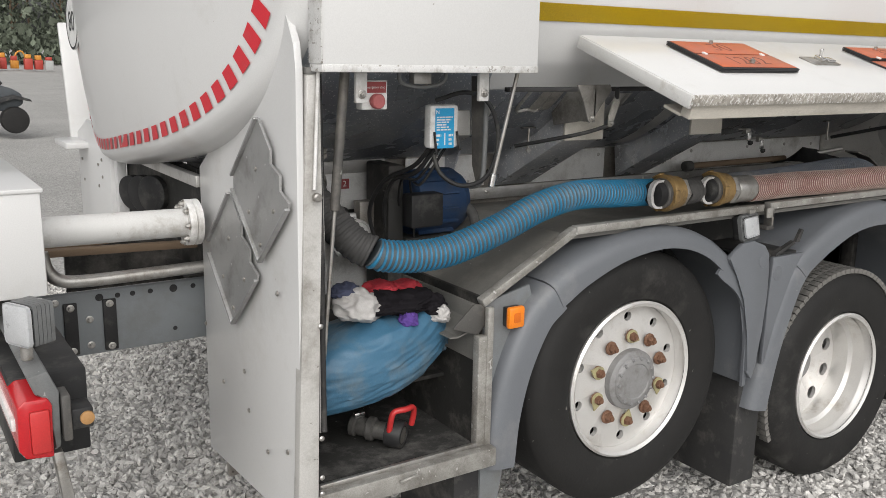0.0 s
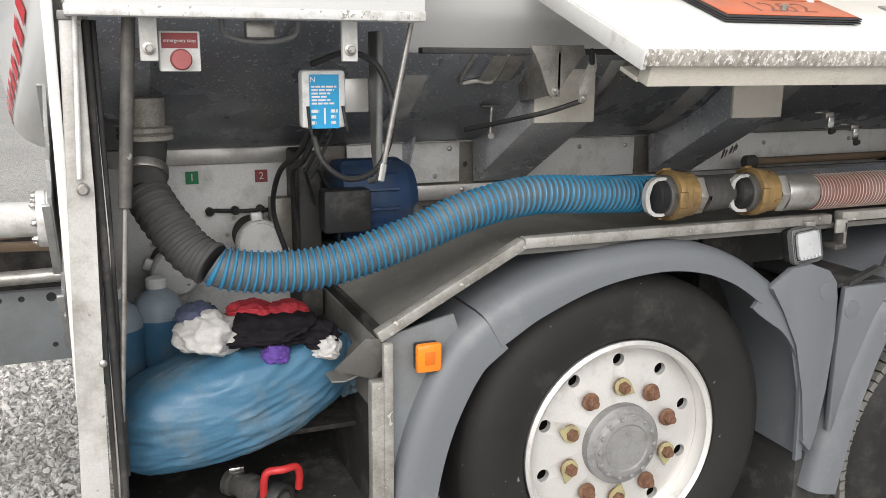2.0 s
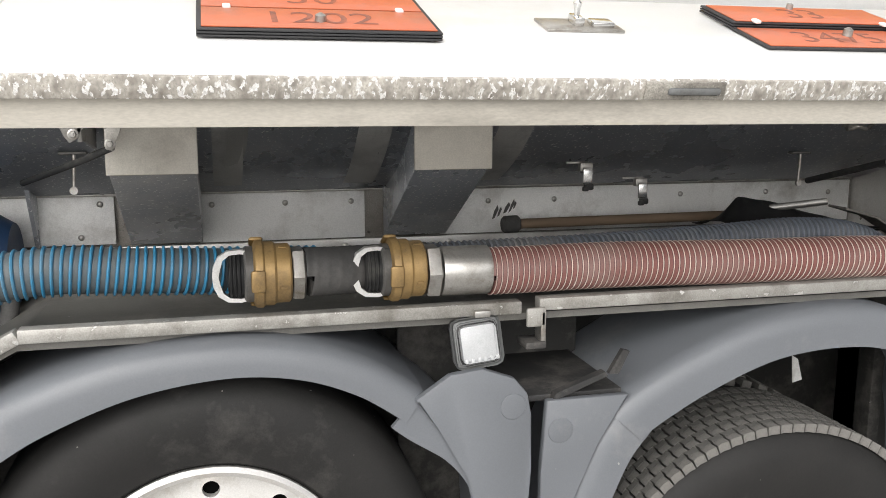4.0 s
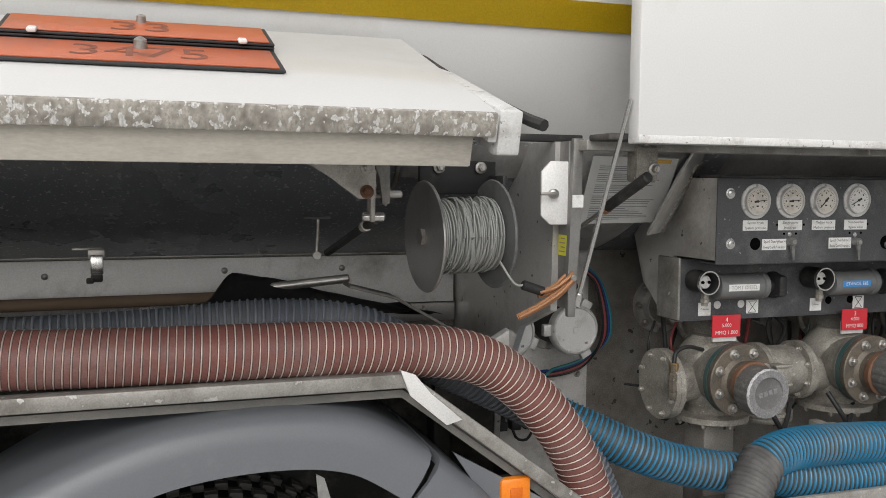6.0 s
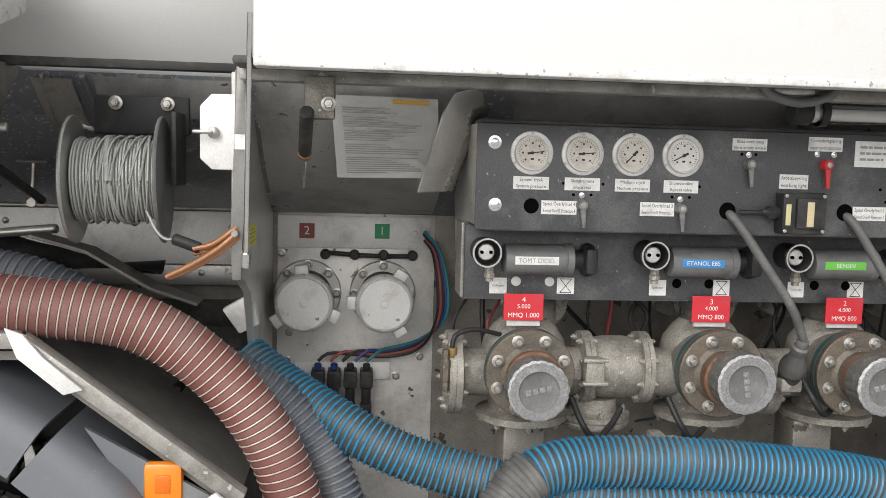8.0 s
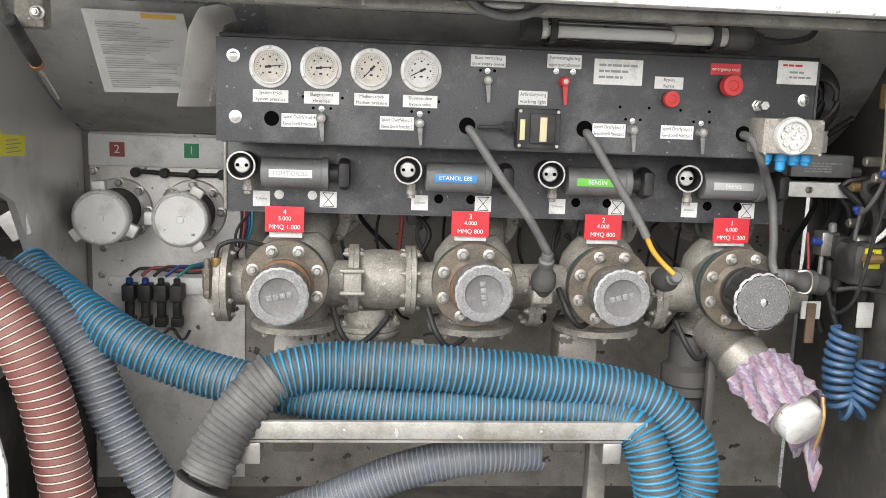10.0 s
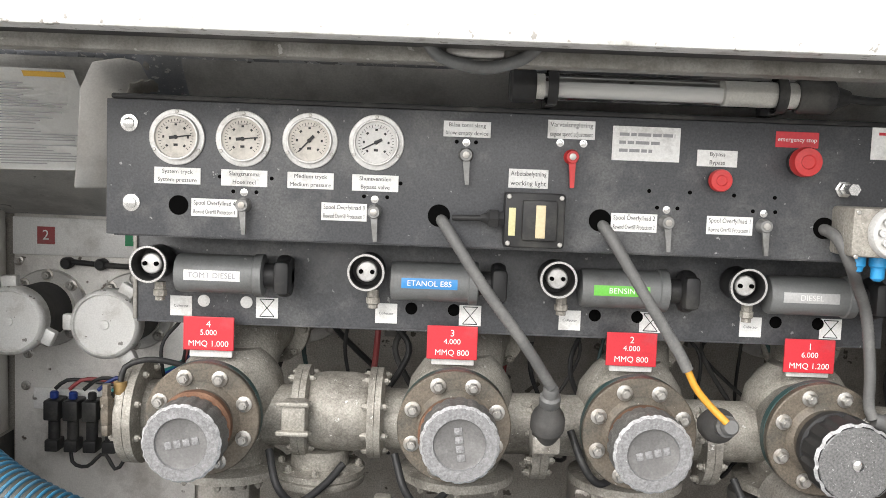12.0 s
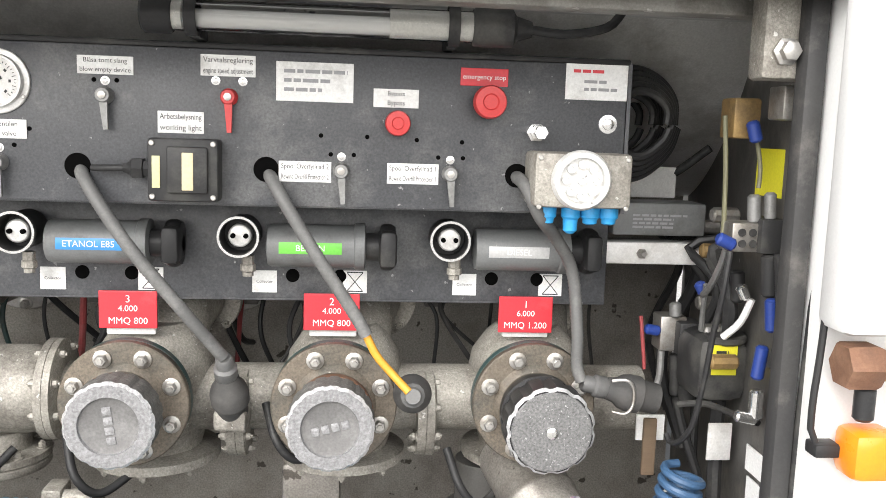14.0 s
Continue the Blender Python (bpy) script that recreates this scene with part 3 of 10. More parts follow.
def build_ground():
    bm = bmesh.new()
    xs = [-900, -300, -120, -60, -30, -15, -8] + [-5 + 0.25 * i for i in range(41)] + [8, 15, 30, 60, 120, 300, 900]
    ys = [-900, -300, -120, -60, -30, -15, -8] + [-4 + 0.25 * i for i in range(41)] + [9, 15, 30, 60, 120, 300, 900]
    g = [[bm.verts.new((x, y, ground_height(x, y) + 0.012 * noise.noise(Vector((x, y, 0))))) for y in ys] for x in xs]
    for i in range(len(xs) - 1):
        for j in range(len(ys) - 1):
            bm.faces.new((g[i][j], g[i + 1][j], g[i + 1][j + 1], g[i][j + 1]))
    m = bpy.data.materials.new("gravel_ground")
    m.use_nodes = True
    n, l = m.node_tree.nodes, m.node_tree.links
    b = n["Principled BSDF"]
    tc = n.new("ShaderNodeTexCoord")
    v = n.new("ShaderNodeTexVoronoi")
    v.inputs["Scale"].default_value = 45
    nz = n.new("ShaderNodeTexNoise")
    nz.inputs["Scale"].default_value = 0.5
    nz.inputs["Detail"].default_value = 8
    cr = n.new("ShaderNodeValToRGB")
    cr.color_ramp.elements[0].color = (0.30, 0.295, 0.28, 1)
    cr.color_ramp.elements[1].color = (0.64, 0.625, 0.60, 1)
    mx = n.new("ShaderNodeMix")
    mx.data_type = "RGBA"
    mx.blend_type = "MULTIPLY"
    mx.inputs["Factor"].default_value = 0.35
    l.new(tc.outputs["Object"], v.inputs["Vector"])
    l.new(tc.outputs["Object"], nz.inputs["Vector"])
    l.new(v.outputs["Color"], cr.inputs["Fac"])
    l.new(cr.outputs[0], mx.inputs[6])
    l.new(nz.outputs["Fac"], mx.inputs[7])
    l.new(mx.outputs[2], b.inputs["Base Color"])
    b.inputs["Roughness"].default_value = 0.9
    bp = n.new("ShaderNodeBump")
    bp.inputs["Strength"].default_value = 0.6
    bp.inputs["Distance"].default_value = 0.02
    l.new(v.outputs["Distance"], bp.inputs["Height"])
    l.new(bp.outputs[0], b.inputs["Normal"])
    ob = part("ground", bm, m, None, "", 60)
    tagged(ob, "grey crushed gravel yard with worn patches", "ground", kind="structure")
    return ob


build_ground()

# ---- the tanker: body, tank and chassis ----
truck = thing("tank_truck", (0.6, 1.1, -0.2), "white fuel tank truck with open side lockers and grey mudguards", "truck")
TC_Y, TC_Z, TW, TH, TE = 1.2, 2.25, 1.2, 1.0, 2.6


def tank_y(z):
    """The near side of the tank at that height."""
    return TC_Y - TW * max(0.0, 1 - abs((z - TC_Z) / TH) ** TE) ** (1 / TE)


def tank_ring(x, k, n=96, shrink=0.0):
    a = 2 * math.pi * k / n
    c, s = math.cos(a), math.sin(a)
    return Vector((x, TC_Y + (TW - shrink) * math.copysign(abs(c) ** (2 / TE), c), TC_Z + (TH - shrink) * math.copysign(abs(s) ** (2 / TE), s)))


# the rear head: a shallow spherical dish with a well rounded knuckle, a little wider than the barrel
HC_Y, HC_Z, HW, HH, HE, HTILT = 1.1985, 2.048, 1.311, 0.7586, 2.975, -0.1446
KNUCKLE, RIM_F, EDGE_F = 0.12, 0.955, 1.035


def head_at(f, a):
    c, q = math.cos(a), math.sin(a)
    u, v = HW * f * math.copysign(abs(c) ** (2 / HE), c), HH * f * math.copysign(abs(q) ** (2 / HE), q)
    y, z = HC_Y + u * math.cos(HTILT) - v * math.sin(HTILT), HC_Z + u * math.sin(HTILT) + v * math.cos(HTILT)
    return Vector((-1.605 + 0.132 * ((y - 1.2) ** 2 + (z - 2.05) ** 2), y, z))


def build_tank():
    n = 128
    turns = [2 * math.pi * k / n for k in range(n)]
    bm = bmesh.new()
    rings = [[bm.verts.new(head_at(f, a)) for a in turns] for f in (0.02, 0.2, 0.4, 0.6, 0.75, 0.86, 0.92, RIM_F)]
    for i in range(1, 10):
        w = math.pi / 2 * i / 9
        ring = []
        for a in turns:
            p = head_at(RIM_F + (EDGE_F - RIM_F) * math.sin(w), a)
            p.x = head_at(RIM_F, a).x + KNUCKLE * (1 - math.cos(w))
            ring.append(bm.verts.new(p))
        rings.append(ring)
    for x in (-1.18, 0.8, 3.0, 4.6):
        rings.append([bm.verts.new(tank_ring(x, k, n)) for k in range(n)])
    for a, b in zip(rings, rings[1:]):
        for k in range(n):
            f = bm.faces.new((a[k], a[(k + 1) % n], b[(k + 1) % n], b[k]))
            mid = f.calc_center_median()
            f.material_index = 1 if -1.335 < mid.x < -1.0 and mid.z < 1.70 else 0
    bm.faces.new(rings[0])
    bm.faces.new(rings[-1][::-1])
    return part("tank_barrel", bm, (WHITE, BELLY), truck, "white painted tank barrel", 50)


tank = build_tank()


def tank_skin(x0, x1, za, zb, off, step=24):
    """A sheet that lies on the near lower quarter of the tank between two heights."""
    bm = bmesh.new()
    rows = []
    for i in range(step + 1):
        z = za + (zb - za) * i / step
        y = tank_y(z)
        rows.append((bm.verts.new((x0, y - off, z - off * 0.6)), bm.verts.new((x1, y - off, z - off * 0.6))))
    for a, b in zip(rows, rows[1:]):
        bm.faces.new((a[0], a[1], b[1], b[0]))
    bmesh.ops.solidify(bm, geom=list(bm.faces), thickness=0.003)
    return bm


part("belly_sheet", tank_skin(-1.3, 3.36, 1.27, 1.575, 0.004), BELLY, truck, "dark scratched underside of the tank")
# The belly sheet is paler from x 3.36 on.
part("belly_sheet", tank_skin(3.36, 4.5, 1.27, 1.575, 0.004), ALU_PLATE, truck, "paler end of the tank belly")
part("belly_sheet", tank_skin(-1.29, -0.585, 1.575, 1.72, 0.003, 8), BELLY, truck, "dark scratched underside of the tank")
# The last row is no scrape: it paints the belly's sheen over the panel.
for x0, x1, za, zb in ((-0.56, -0.50, 1.36, 1.52), (0.03, 0.10, 1.33, 1.56), (0.36, 0.44, 1.33, 1.56), (0.70, 0.79, 1.33, 1.56), (1.765, 2.035, 1.50, 1.57), (2.06, 2.44, 1.30, 1.57), (2.56, 3.50, 1.490, 1.573)):
    part("bare_sheen_streak", tank_skin(x0, x1, za, zb, 0.008, 12), STREAK, truck, "scraped bare streak; the one above the panel is painted sheen")
part("reflective_stripe", tank_skin(-0.9, 4.5, 1.80, 1.856, 0.005, 4), STRIPE, truck, "yellow reflective contour tape")

# skirt trim along the lower edge of the white side
part("skirt_trim", box(-0.58, 2.10, 0.055, 0.085, 1.570, 1.585, 0.003), RUBBER, truck, "black rubber drip trim")

# lockers: back wall, dividers, floors
part("back_wall", prism([(-1.33, 0.15), (3.98, 0.15), (3.98, 1.32), (-1.33, 1.32)], "y", 0.69, 0.71), WALLSTEEL, truck, "stained stainless back wall, darkened for the shade behind the valves")
part("rear_panel", prism([(-0.10, 0.33), (0.70, 0.28), (0.70, 1.30), (0.45, 1.45), (0.20, 1.72), (0.0, 1.85), (-0.02, 1.85), (-0.056, 1.758), (-0.097, 1.706), (-0.105, 1.645)], "x", -1.392, -1.372, 0.004), WHITE, truck, "white rear locker end panel")
part("rear_corner_post", prism([(-1.363, 1.645), (-1.325, 1.645), (-1.325, 1.30), (-1.337, 0.88), (-1.345, 0.30), (-1.412, 0.30), (-1.393, 0.80), (-1.379, 1.20)], "y", -0.112, -0.075, 0.005), POSTWHITE, truck, "white corner post with grime and scraped paint")
part("post_cap", box(-1.366, -1.322, -0.116, -0.070, 1.628, 1.646, 0.003), POSTALU, truck, "grey folded post end")
part("post_return", prism([(-1.322, 1.64), (-1.312, 1.64), (-1.304, 1.20), (-1.318, 0.62), (-1.326, 0.62), (-1.320, 1.20)], "y", -0.082, -0.072, 0.002), STAINLESS, truck, "narrow bare return of the post")
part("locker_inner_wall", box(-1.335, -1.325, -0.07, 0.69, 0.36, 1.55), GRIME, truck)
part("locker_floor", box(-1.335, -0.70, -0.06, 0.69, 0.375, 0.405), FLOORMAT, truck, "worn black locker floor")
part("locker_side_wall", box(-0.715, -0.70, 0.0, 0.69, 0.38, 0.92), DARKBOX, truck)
part("locker_sill", box(-1.34, -0.69, -0.085, -0.045, 0.36, 0.425, 0.006), ALU_EDGE, truck, "bare aluminium locker sill")
part("locker_post", box(-0.745, -0.695, -0.045, -0.01, 0.37, 0.80, 0.005), ALU_EDGE, truck, "dented aluminium locker post")

# wheel-housing shelf: slope, flat, slope, with its front edge rail
COVER = mat("dusty_cover_sheet", (0.20, 0.195, 0.18), 0.6, 0.2, (0.14, 0.136, 0.125), 4, 0.7, 0.2, 50, dirt=(0.30, 0.285, 0.255), dirt_amt=0.34, dscale=4, speck=(0.4, 0.39, 0.37), speck_at=0.74, sscale=36)
SHELF = [(-0.78, 0.80), (-0.712, 0.895), (-0.345, 1.088), (1.70, 1.088), (2.055, 0.82), (2.055, 0.05)]
part("wheel_housing_cover", strip(SHELF[1:5], -0.015, "y", 0.004, 0.69), COVER, truck, "grimy sheet metal wheel housing cover")
part("housing_end_left", box(-0.722, -0.712, 0.0, 0.69, 0.70, 0.892, 0.002), COVER, truck, "grimy end face of the cover")
part("bent_flap", strip([(-0.716, 0.842), (-0.762, 0.812), (-0.80, 0.800), (-0.832, 0.803)], 0.004, "y", -0.005, 0.26), COVER, truck, "bent sheet flap")
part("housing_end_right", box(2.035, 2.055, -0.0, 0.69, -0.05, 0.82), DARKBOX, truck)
# Added dark sheet and rib make the arch interior read as shaded.
part("arch_shade_sheet", box(1.88, 2.03, 0.36, 0.385, 0.05, 1.06), DARKBOX, truck, "dark sheet standing for the shade in the wheel arch")
part("shade_sheet_rib", box(1.86, 1.90, 0.30, 0.36, 0.10, 0.95, 0.004), DARKBOX, truck)
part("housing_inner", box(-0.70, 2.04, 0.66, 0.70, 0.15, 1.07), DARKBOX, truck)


def rail_piece(a, b, w=0.028, d=0.035):
    a, b = Vector((a[0], -0.012, a[1])), Vector((b[0], -0.012, b[1]))
    m = axis_matrix(a, b)
    L = (b - a).length
    return B(lambda bm: add_box(bm, -d / 2, d / 2, -w / 2, w / 2, 0, L, 0.004, m))


part("edge_rail", rail_piece((-0.335, 1.108), (0.66, 1.108)), ALU_EDGE, truck, "weathered aluminium edge rail")
part("edge_rail", rail_piece((0.70, 1.112), (1.70, 1.112)), ALU_EDGE, truck, "weathered aluminium edge rail")
part("edge_rail_slope", rail_piece((-0.72, 0.905), (-0.335, 1.108)), ALU_EDGE, truck, "dented aluminium edge rail")
part("edge_rail_slope", rail_piece((1.70, 1.112), (2.065, 0.835)), ALU_EDGE, truck, "dented aluminium edge rail")
part("edge_post", prism([(1.975, 0.822), (2.024, 0.855), (2.098, 0.792), (2.118, 0.70), (2.118, 0.20), (2.045, 0.20), (2.040, 0.71), (2.02, 0.782), (1.985, 0.792)], "y", -0.044, -0.032, 0.003), DOOR_EDGE, truck, "white bent corner plate below the rail")

# right locker
part("back_wall_sheet", box(2.06, 2.452, 0.684, 0.689, 0.36, 1.30, 0.0015), WALLPALE, truck, "pale stained wall sheet")
part("divider_sheet", prism([(0.05, 1.57), (0.66, 1.57), (0.69, 0.30), (0.40, 0.30), (0.36, 0.95), (0.22, 1.16), (0.06, 1.22)], "x", 2.035, 2.05), STAINLESS, truck, "stained stainless divider sheet")
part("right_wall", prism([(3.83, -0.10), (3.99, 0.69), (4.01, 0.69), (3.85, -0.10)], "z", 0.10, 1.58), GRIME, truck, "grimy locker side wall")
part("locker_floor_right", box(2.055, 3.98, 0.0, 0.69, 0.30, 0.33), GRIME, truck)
part("door_jamb", box(3.826, 3.88, -0.16, -0.09, 0.2, 2.2, 0.012), WHITE, truck, "white body corner post")
part("jamb_seal", box(3.798, 3.824, -0.125, -0.095, 0.2, 1.58, 0.008), RUBBER, truck, "black rubber door seal")
part("body_side_panel", box(3.88, 4.6, -0.12, -0.08, 0.2, 2.2, 0.01), WHITE, truck)
part("header_rail", box(2.06, 3.82, -0.04, 0.0, 1.550, 1.572, 0.003), ALU_EDGE, truck, "aluminium header rail above the locker")
part("header_seal", box(2.06, 3.82, -0.125, -0.045, 1.567, 1.580, 0.004), RUBBER, truck, "black header seal")

# raised doors and the half-open middle door
part("rear_locker_door", box(-1.352, -0.658, -0.178, -0.105, 1.642, 2.25, 0.006), WHITE, truck, "raised white locker door with scraped edge")
part("scraped_edge", box(-1.353, -0.657, -0.1795, -0.104, 1.635, 1.656, 0.004), DOOR_EDGE, truck, "scraped lower door edge")
part("scraped_edge", box(2.097, 3.898, -0.1712, -0.13, 1.560, 1.576, 0.003), DOOR_EDGE, truck, "scraped lower door edge")
part("scraped_edge", box(-1.3545, -1.350, -0.1795, -0.104, 1.656, 2.25, 0.001), DOOR_EDGE, truck, "chipped upright door edge")
part("control_locker_door", box(2.095, 3.90, -0.17, -0.13, 1.566, 2.3, 0.008), WHITE, truck, "raised white locker door")


FRAMEALU = mat("dull_inner_frame", (0.66, 0.62, 0.55), 0.5, 0.15, (0.54, 0.51, 0.45), 4, 0.6, 0.05, 80, dirt=(0.26, 0.24, 0.21), dirt_amt=0.36, dscale=5, stretch=(0.3, 1, 1))


def build_middle_door():
    a, b = Vector((0, -0.455, 1.584)), Vector((0, 0.045, 1.757))
    m = Matrix.Translation(a) @ Matrix.Rotation(math.atan2(b.z - a.z, b.y - a.y), 4, "X")
    L = (b - a).length
    door = part("middle_locker_door", B(lambda bm: add_box(bm, -0.300, 1.706, 0, L, -0.012, 0.0, 0.003, m)), WHITE, truck, "half-open white locker door, top face up")
    part("front_lip", B(lambda bm: add_box(bm, -0.300, 1.706, -0.006, 0.012, -0.036, -0.001, 0.004, m)), CHIPPED, door, "front lip with flaking paint")
    part("side_rim", B(lambda bm: add_box(bm, -0.304, -0.29, 0.0, L, -0.045, -0.004, 0.003, m)), WHITE_OLD, door)
    part("side_rim", B(lambda bm: add_box(bm, 1.696, 1.710, 0.0, L, -0.045, -0.004, 0.003, m)), WHITE_OLD, door)
    part("inner_frame", B(lambda bm: add_box(bm, -0.27, 1.68, 0.012, 0.05, -0.085, -0.014, 0.003, m)), FRAMEALU, door, "bare inner frame")
    part("inner_flange", B(lambda bm: add_box(bm, -0.27, 1.68, 0.05, 0.12, -0.089, -0.079, 0.002, m)), FRAMEALU, door)
    part("inner_lining", B(lambda bm: add_box(bm, -0.28, 1.69, 0.075, L, -0.03, -0.014, 0.0, m)), ALU, door)
    return m, L


DOOR_M, DOOR_L = build_middle_door()

# ---- wheels ----
def build_wheel(c, R, name, label, width=0.30):
    """A road wheel whose outer face looks to -y."""
    m = Matrix.Translation(c) @ FACE
    w = part(name, B(lambda bm: add_lathe(bm, [(0.285, 0.012), (0.297, 0.020), (0.306, 0.012), (0.304, -0.004), (0.290, -0.02), (0.283, -0.06), (0.278, -0.10), (0.262, -0.22), (0.262, -0.26)], m, 72, False, False)), RIM, truck, label, 50)
    side = [(0.303, -0.005), (0.315, 0.012), (0.345, 0.022), (0.385, 0.028), (R - 0.075, 0.026), (R - 0.045, 0.012), (R - 0.024, -0.008), (R - 0.016, -0.02), (R - 0.016, -width + 0.03), (R - 0.03, -width), (0.30, -width)]
    part("tyre", B(lambda bm: add_lathe(bm, side, m, 96, False, False)), TYRE, w, "black truck tyre with worn sidewall", 35)
    return w, m


def nut_mesh(r, h, material):
    bm = bmesh.new()
    add_lathe(bm, [(r * 1.45, 0), (r * 1.45, 0.006), (r * 1.2, 0.010)], Matrix(), 18)
    add_lathe(bm, [(r, 0.008), (r, h * 0.75), (r * 0.8, h)], Matrix(), 6)
    add_lathe(bm, [(r * 0.55, h * 0.9), (r * 0.5, h * 1.25)], Matrix(), 10)
    return mesh_of("wheel_nut", bm, material, 30)


def disc_with_holes(m, r_in, r_out, holes, hole_c, hole_r, along, slope=0.0):
    """A flat ring with a circle of round holes cut through it."""
    bm = bmesh.new()
    n = holes * 16
    inner, outer = [], []
    for k in range(n):
        a = 2 * math.pi * k / n
        inner.append(bm.verts.new((r_in * math.cos(a), r_in * math.sin(a), along)))
        outer.append(bm.verts.new((r_out * math.cos(a), r_out * math.sin(a), along + slope)))
    for h in range(holes):
        a0 = 2 * math.pi * (h + 0.5) / holes
        cx, cy = hole_c * math.cos(a0), hole_c * math.sin(a0)
        hv = []
        for q in range(16):
            b = a0 + math.pi + 2 * math.pi * q / 16
            zz = along + slope * (hole_c - r_in) / (r_out - r_in)
            hv.append(bm.verts.new((cx + hole_r * math.cos(b), cy + hole_r * math.sin(b), zz)))
        back = [bm.verts.new((v.co.x, v.co.y, v.co.z - 0.02)) for v in hv]
        for q in range(16):
            bm.faces.new((hv[q], hv[(q + 1) % 16], back[(q + 1) % 16], back[q]))
        s = h * 16
        ii = [inner[(s + k) % n] for k in range(17)]
        oo = [outer[(s + k) % n] for k in range(17)]
        # q runs from the hub side (0) round: 0..8 covers one flank, 8..16 the other
        lower = [hv[q] for q in (4, 3, 2, 1, 0, 15, 14, 13, 12)]
        upper = [hv[q] for q in (4, 5, 6, 7, 8, 9, 10, 11, 12)]
        for k in range(16):
            a, b = lower[k // 2], lower[(k + 1) // 2]
            if a is b:
                bm.faces.new((ii[k], ii[k + 1], a))
            else:
                bm.faces.new((ii[k], ii[k + 1], b, a))
            a, b = upper[k // 2], upper[(k + 1) // 2]
            if a is b:
                bm.faces.new((oo[k + 1], oo[k], a))
            else:
                bm.faces.new((oo[k + 1], oo[k], a, b))
        bm.faces.new((ii[0], lower[0], oo[0])) if lower[0] is upper[0] else None
        bm.faces.new((oo[16], lower[8], ii[16]))
    bmesh.ops.transform(bm, matrix=m, verts=bm.verts)
    return bm


wheel_1, WM1 = build_wheel((0.0, 0.005, 0.5), 0.508, "tag_wheel", "lifted tag-axle wheel with polished rim and rusty nuts")
part("wheel_disc", disc_with_holes(WM1, 0.10, 0.285, 10, 0.2385, 0.0185, -0.010, -0.030), RIM, wheel_1, "polished disc with hand holes", 40)
part("hub", B(lambda bm: add_lathe(bm, [(0.118, -0.02), (0.116, 0.012), (0.108, 0.018), (0.098, 0.020), (0.092, 0.030), (0.084, 0.034), (0.070, 0.034), (0.066, 0.030), (0.02, 0.030), (0.001, 0.032)], WM1, 48, False, True)), HUB, wheel_1, "grey painted hub cap")
NUT = nut_mesh(0.0178, 0.028, RUST)
MARK = mesh_of("nut_indicator", B(lambda bm: add_prism(bm, [(0.026 * math.cos(t * 0.5 + 0.9), 0.026 * math.sin(t * 0.5 + 0.9)) for t in range(10)] + [(0.044, 0.0)], "z", 0.0, 0.006)), NUTMARK, 30)
for k in range(10):
    a = radians(18 + 36 * k)
    if k in (2, 4, 5, 7, 9):
        piece("nut_indicator", MARK, WM1 @ Matrix.Translation((0.1675 * math.cos(a), 0.1675 * math.sin(a), -0.006)) @ Matrix.Rotation(a + 2.2 + k, 4, "Z"), wheel_1, "yellow nut indicator")
    piece("wheel_nut", NUT, WM1 @ Matrix.Translation((0.1675 * math.cos(a), 0.1675 * math.sin(a), -0.012)) @ Matrix.Rotation(k * 0.7, 4, "Z"), wheel_1, "rusty wheel nut")
HB = hex_bolt_mesh(0.007, 0.011, HUB)
for k in range(14):
    a = 2 * math.pi * k / 14
    piece("hub_bolt", HB, WM1 @ Matrix.Translation((0.088 * math.cos(a), 0.088 * math.sin(a), 0.027)), wheel_1)

W2 = (1.375, 0.02, 0.245)
wheel_2, WM2 = build_wheel(W2, 0.514, "drive_wheel", "drive wheel with deep polished rim and block tread", 0.29)
part("deep_dish", B(lambda bm: add_lathe(bm, [(0.283, -0.03), (0.278, -0.09), (0.262, -0.105), (0.258, -0.15), (0.262, -0.185)], WM2, 64, False, False)), RIM, wheel_2, "deep polished dish")
part("wheel_disc", disc_with_holes(WM2, 0.06, 0.263, 10, 0.214, 0.033, -0.205, 0.02), RIM, wheel_2, "inner disc with hand holes", 40)
part("hub", B(lambda bm: add_lathe(bm, [(0.085, -0.205), (0.08, -0.185), (0.06, -0.178), (0.001, -0.175)], WM2, 40, False, True)), HUB, wheel_2, "grey hub end")
TB = B(lambda bm: add_prism(bm, [(-0.0150, -0.024), (-0.004, -0.021), (0.0150, -0.025), (0.0135, -0.004), (0.0165, 0.005), (0.0140, 0.024), (0.002, 0.020), (-0.0155, 0.024), (-0.0130, 0.006), (-0.0165, -0.004)], "z", -0.022, 0.0), lambda bm: add_prism(bm, [(-0.012, -0.0015), (0.012, 0.001), (0.012, 0.003), (-0.012, 0.0005)], "z", -0.004, 0.0012))
TREAD_ME = mesh_of("tread_block", TB, TREAD, 30)


def tread(wheel, c, R, width, rows, count, a0, a1):
    for k in range(count):
        for j in range(rows):
            a = radians(a0 + (a1 - a0) * k / count + (0.5 * (a1 - a0) / count if j % 2 else 0))
            m = Matrix.Translation((c[0], c[1] + 0.022 + (width - 0.05) * j / (rows - 1), c[2])) @ Matrix.Rotation(a, 4, "Y") @ Matrix.Translation((0, 0, R + 0.002))
            piece("tread_block", TREAD_ME, m, wheel)


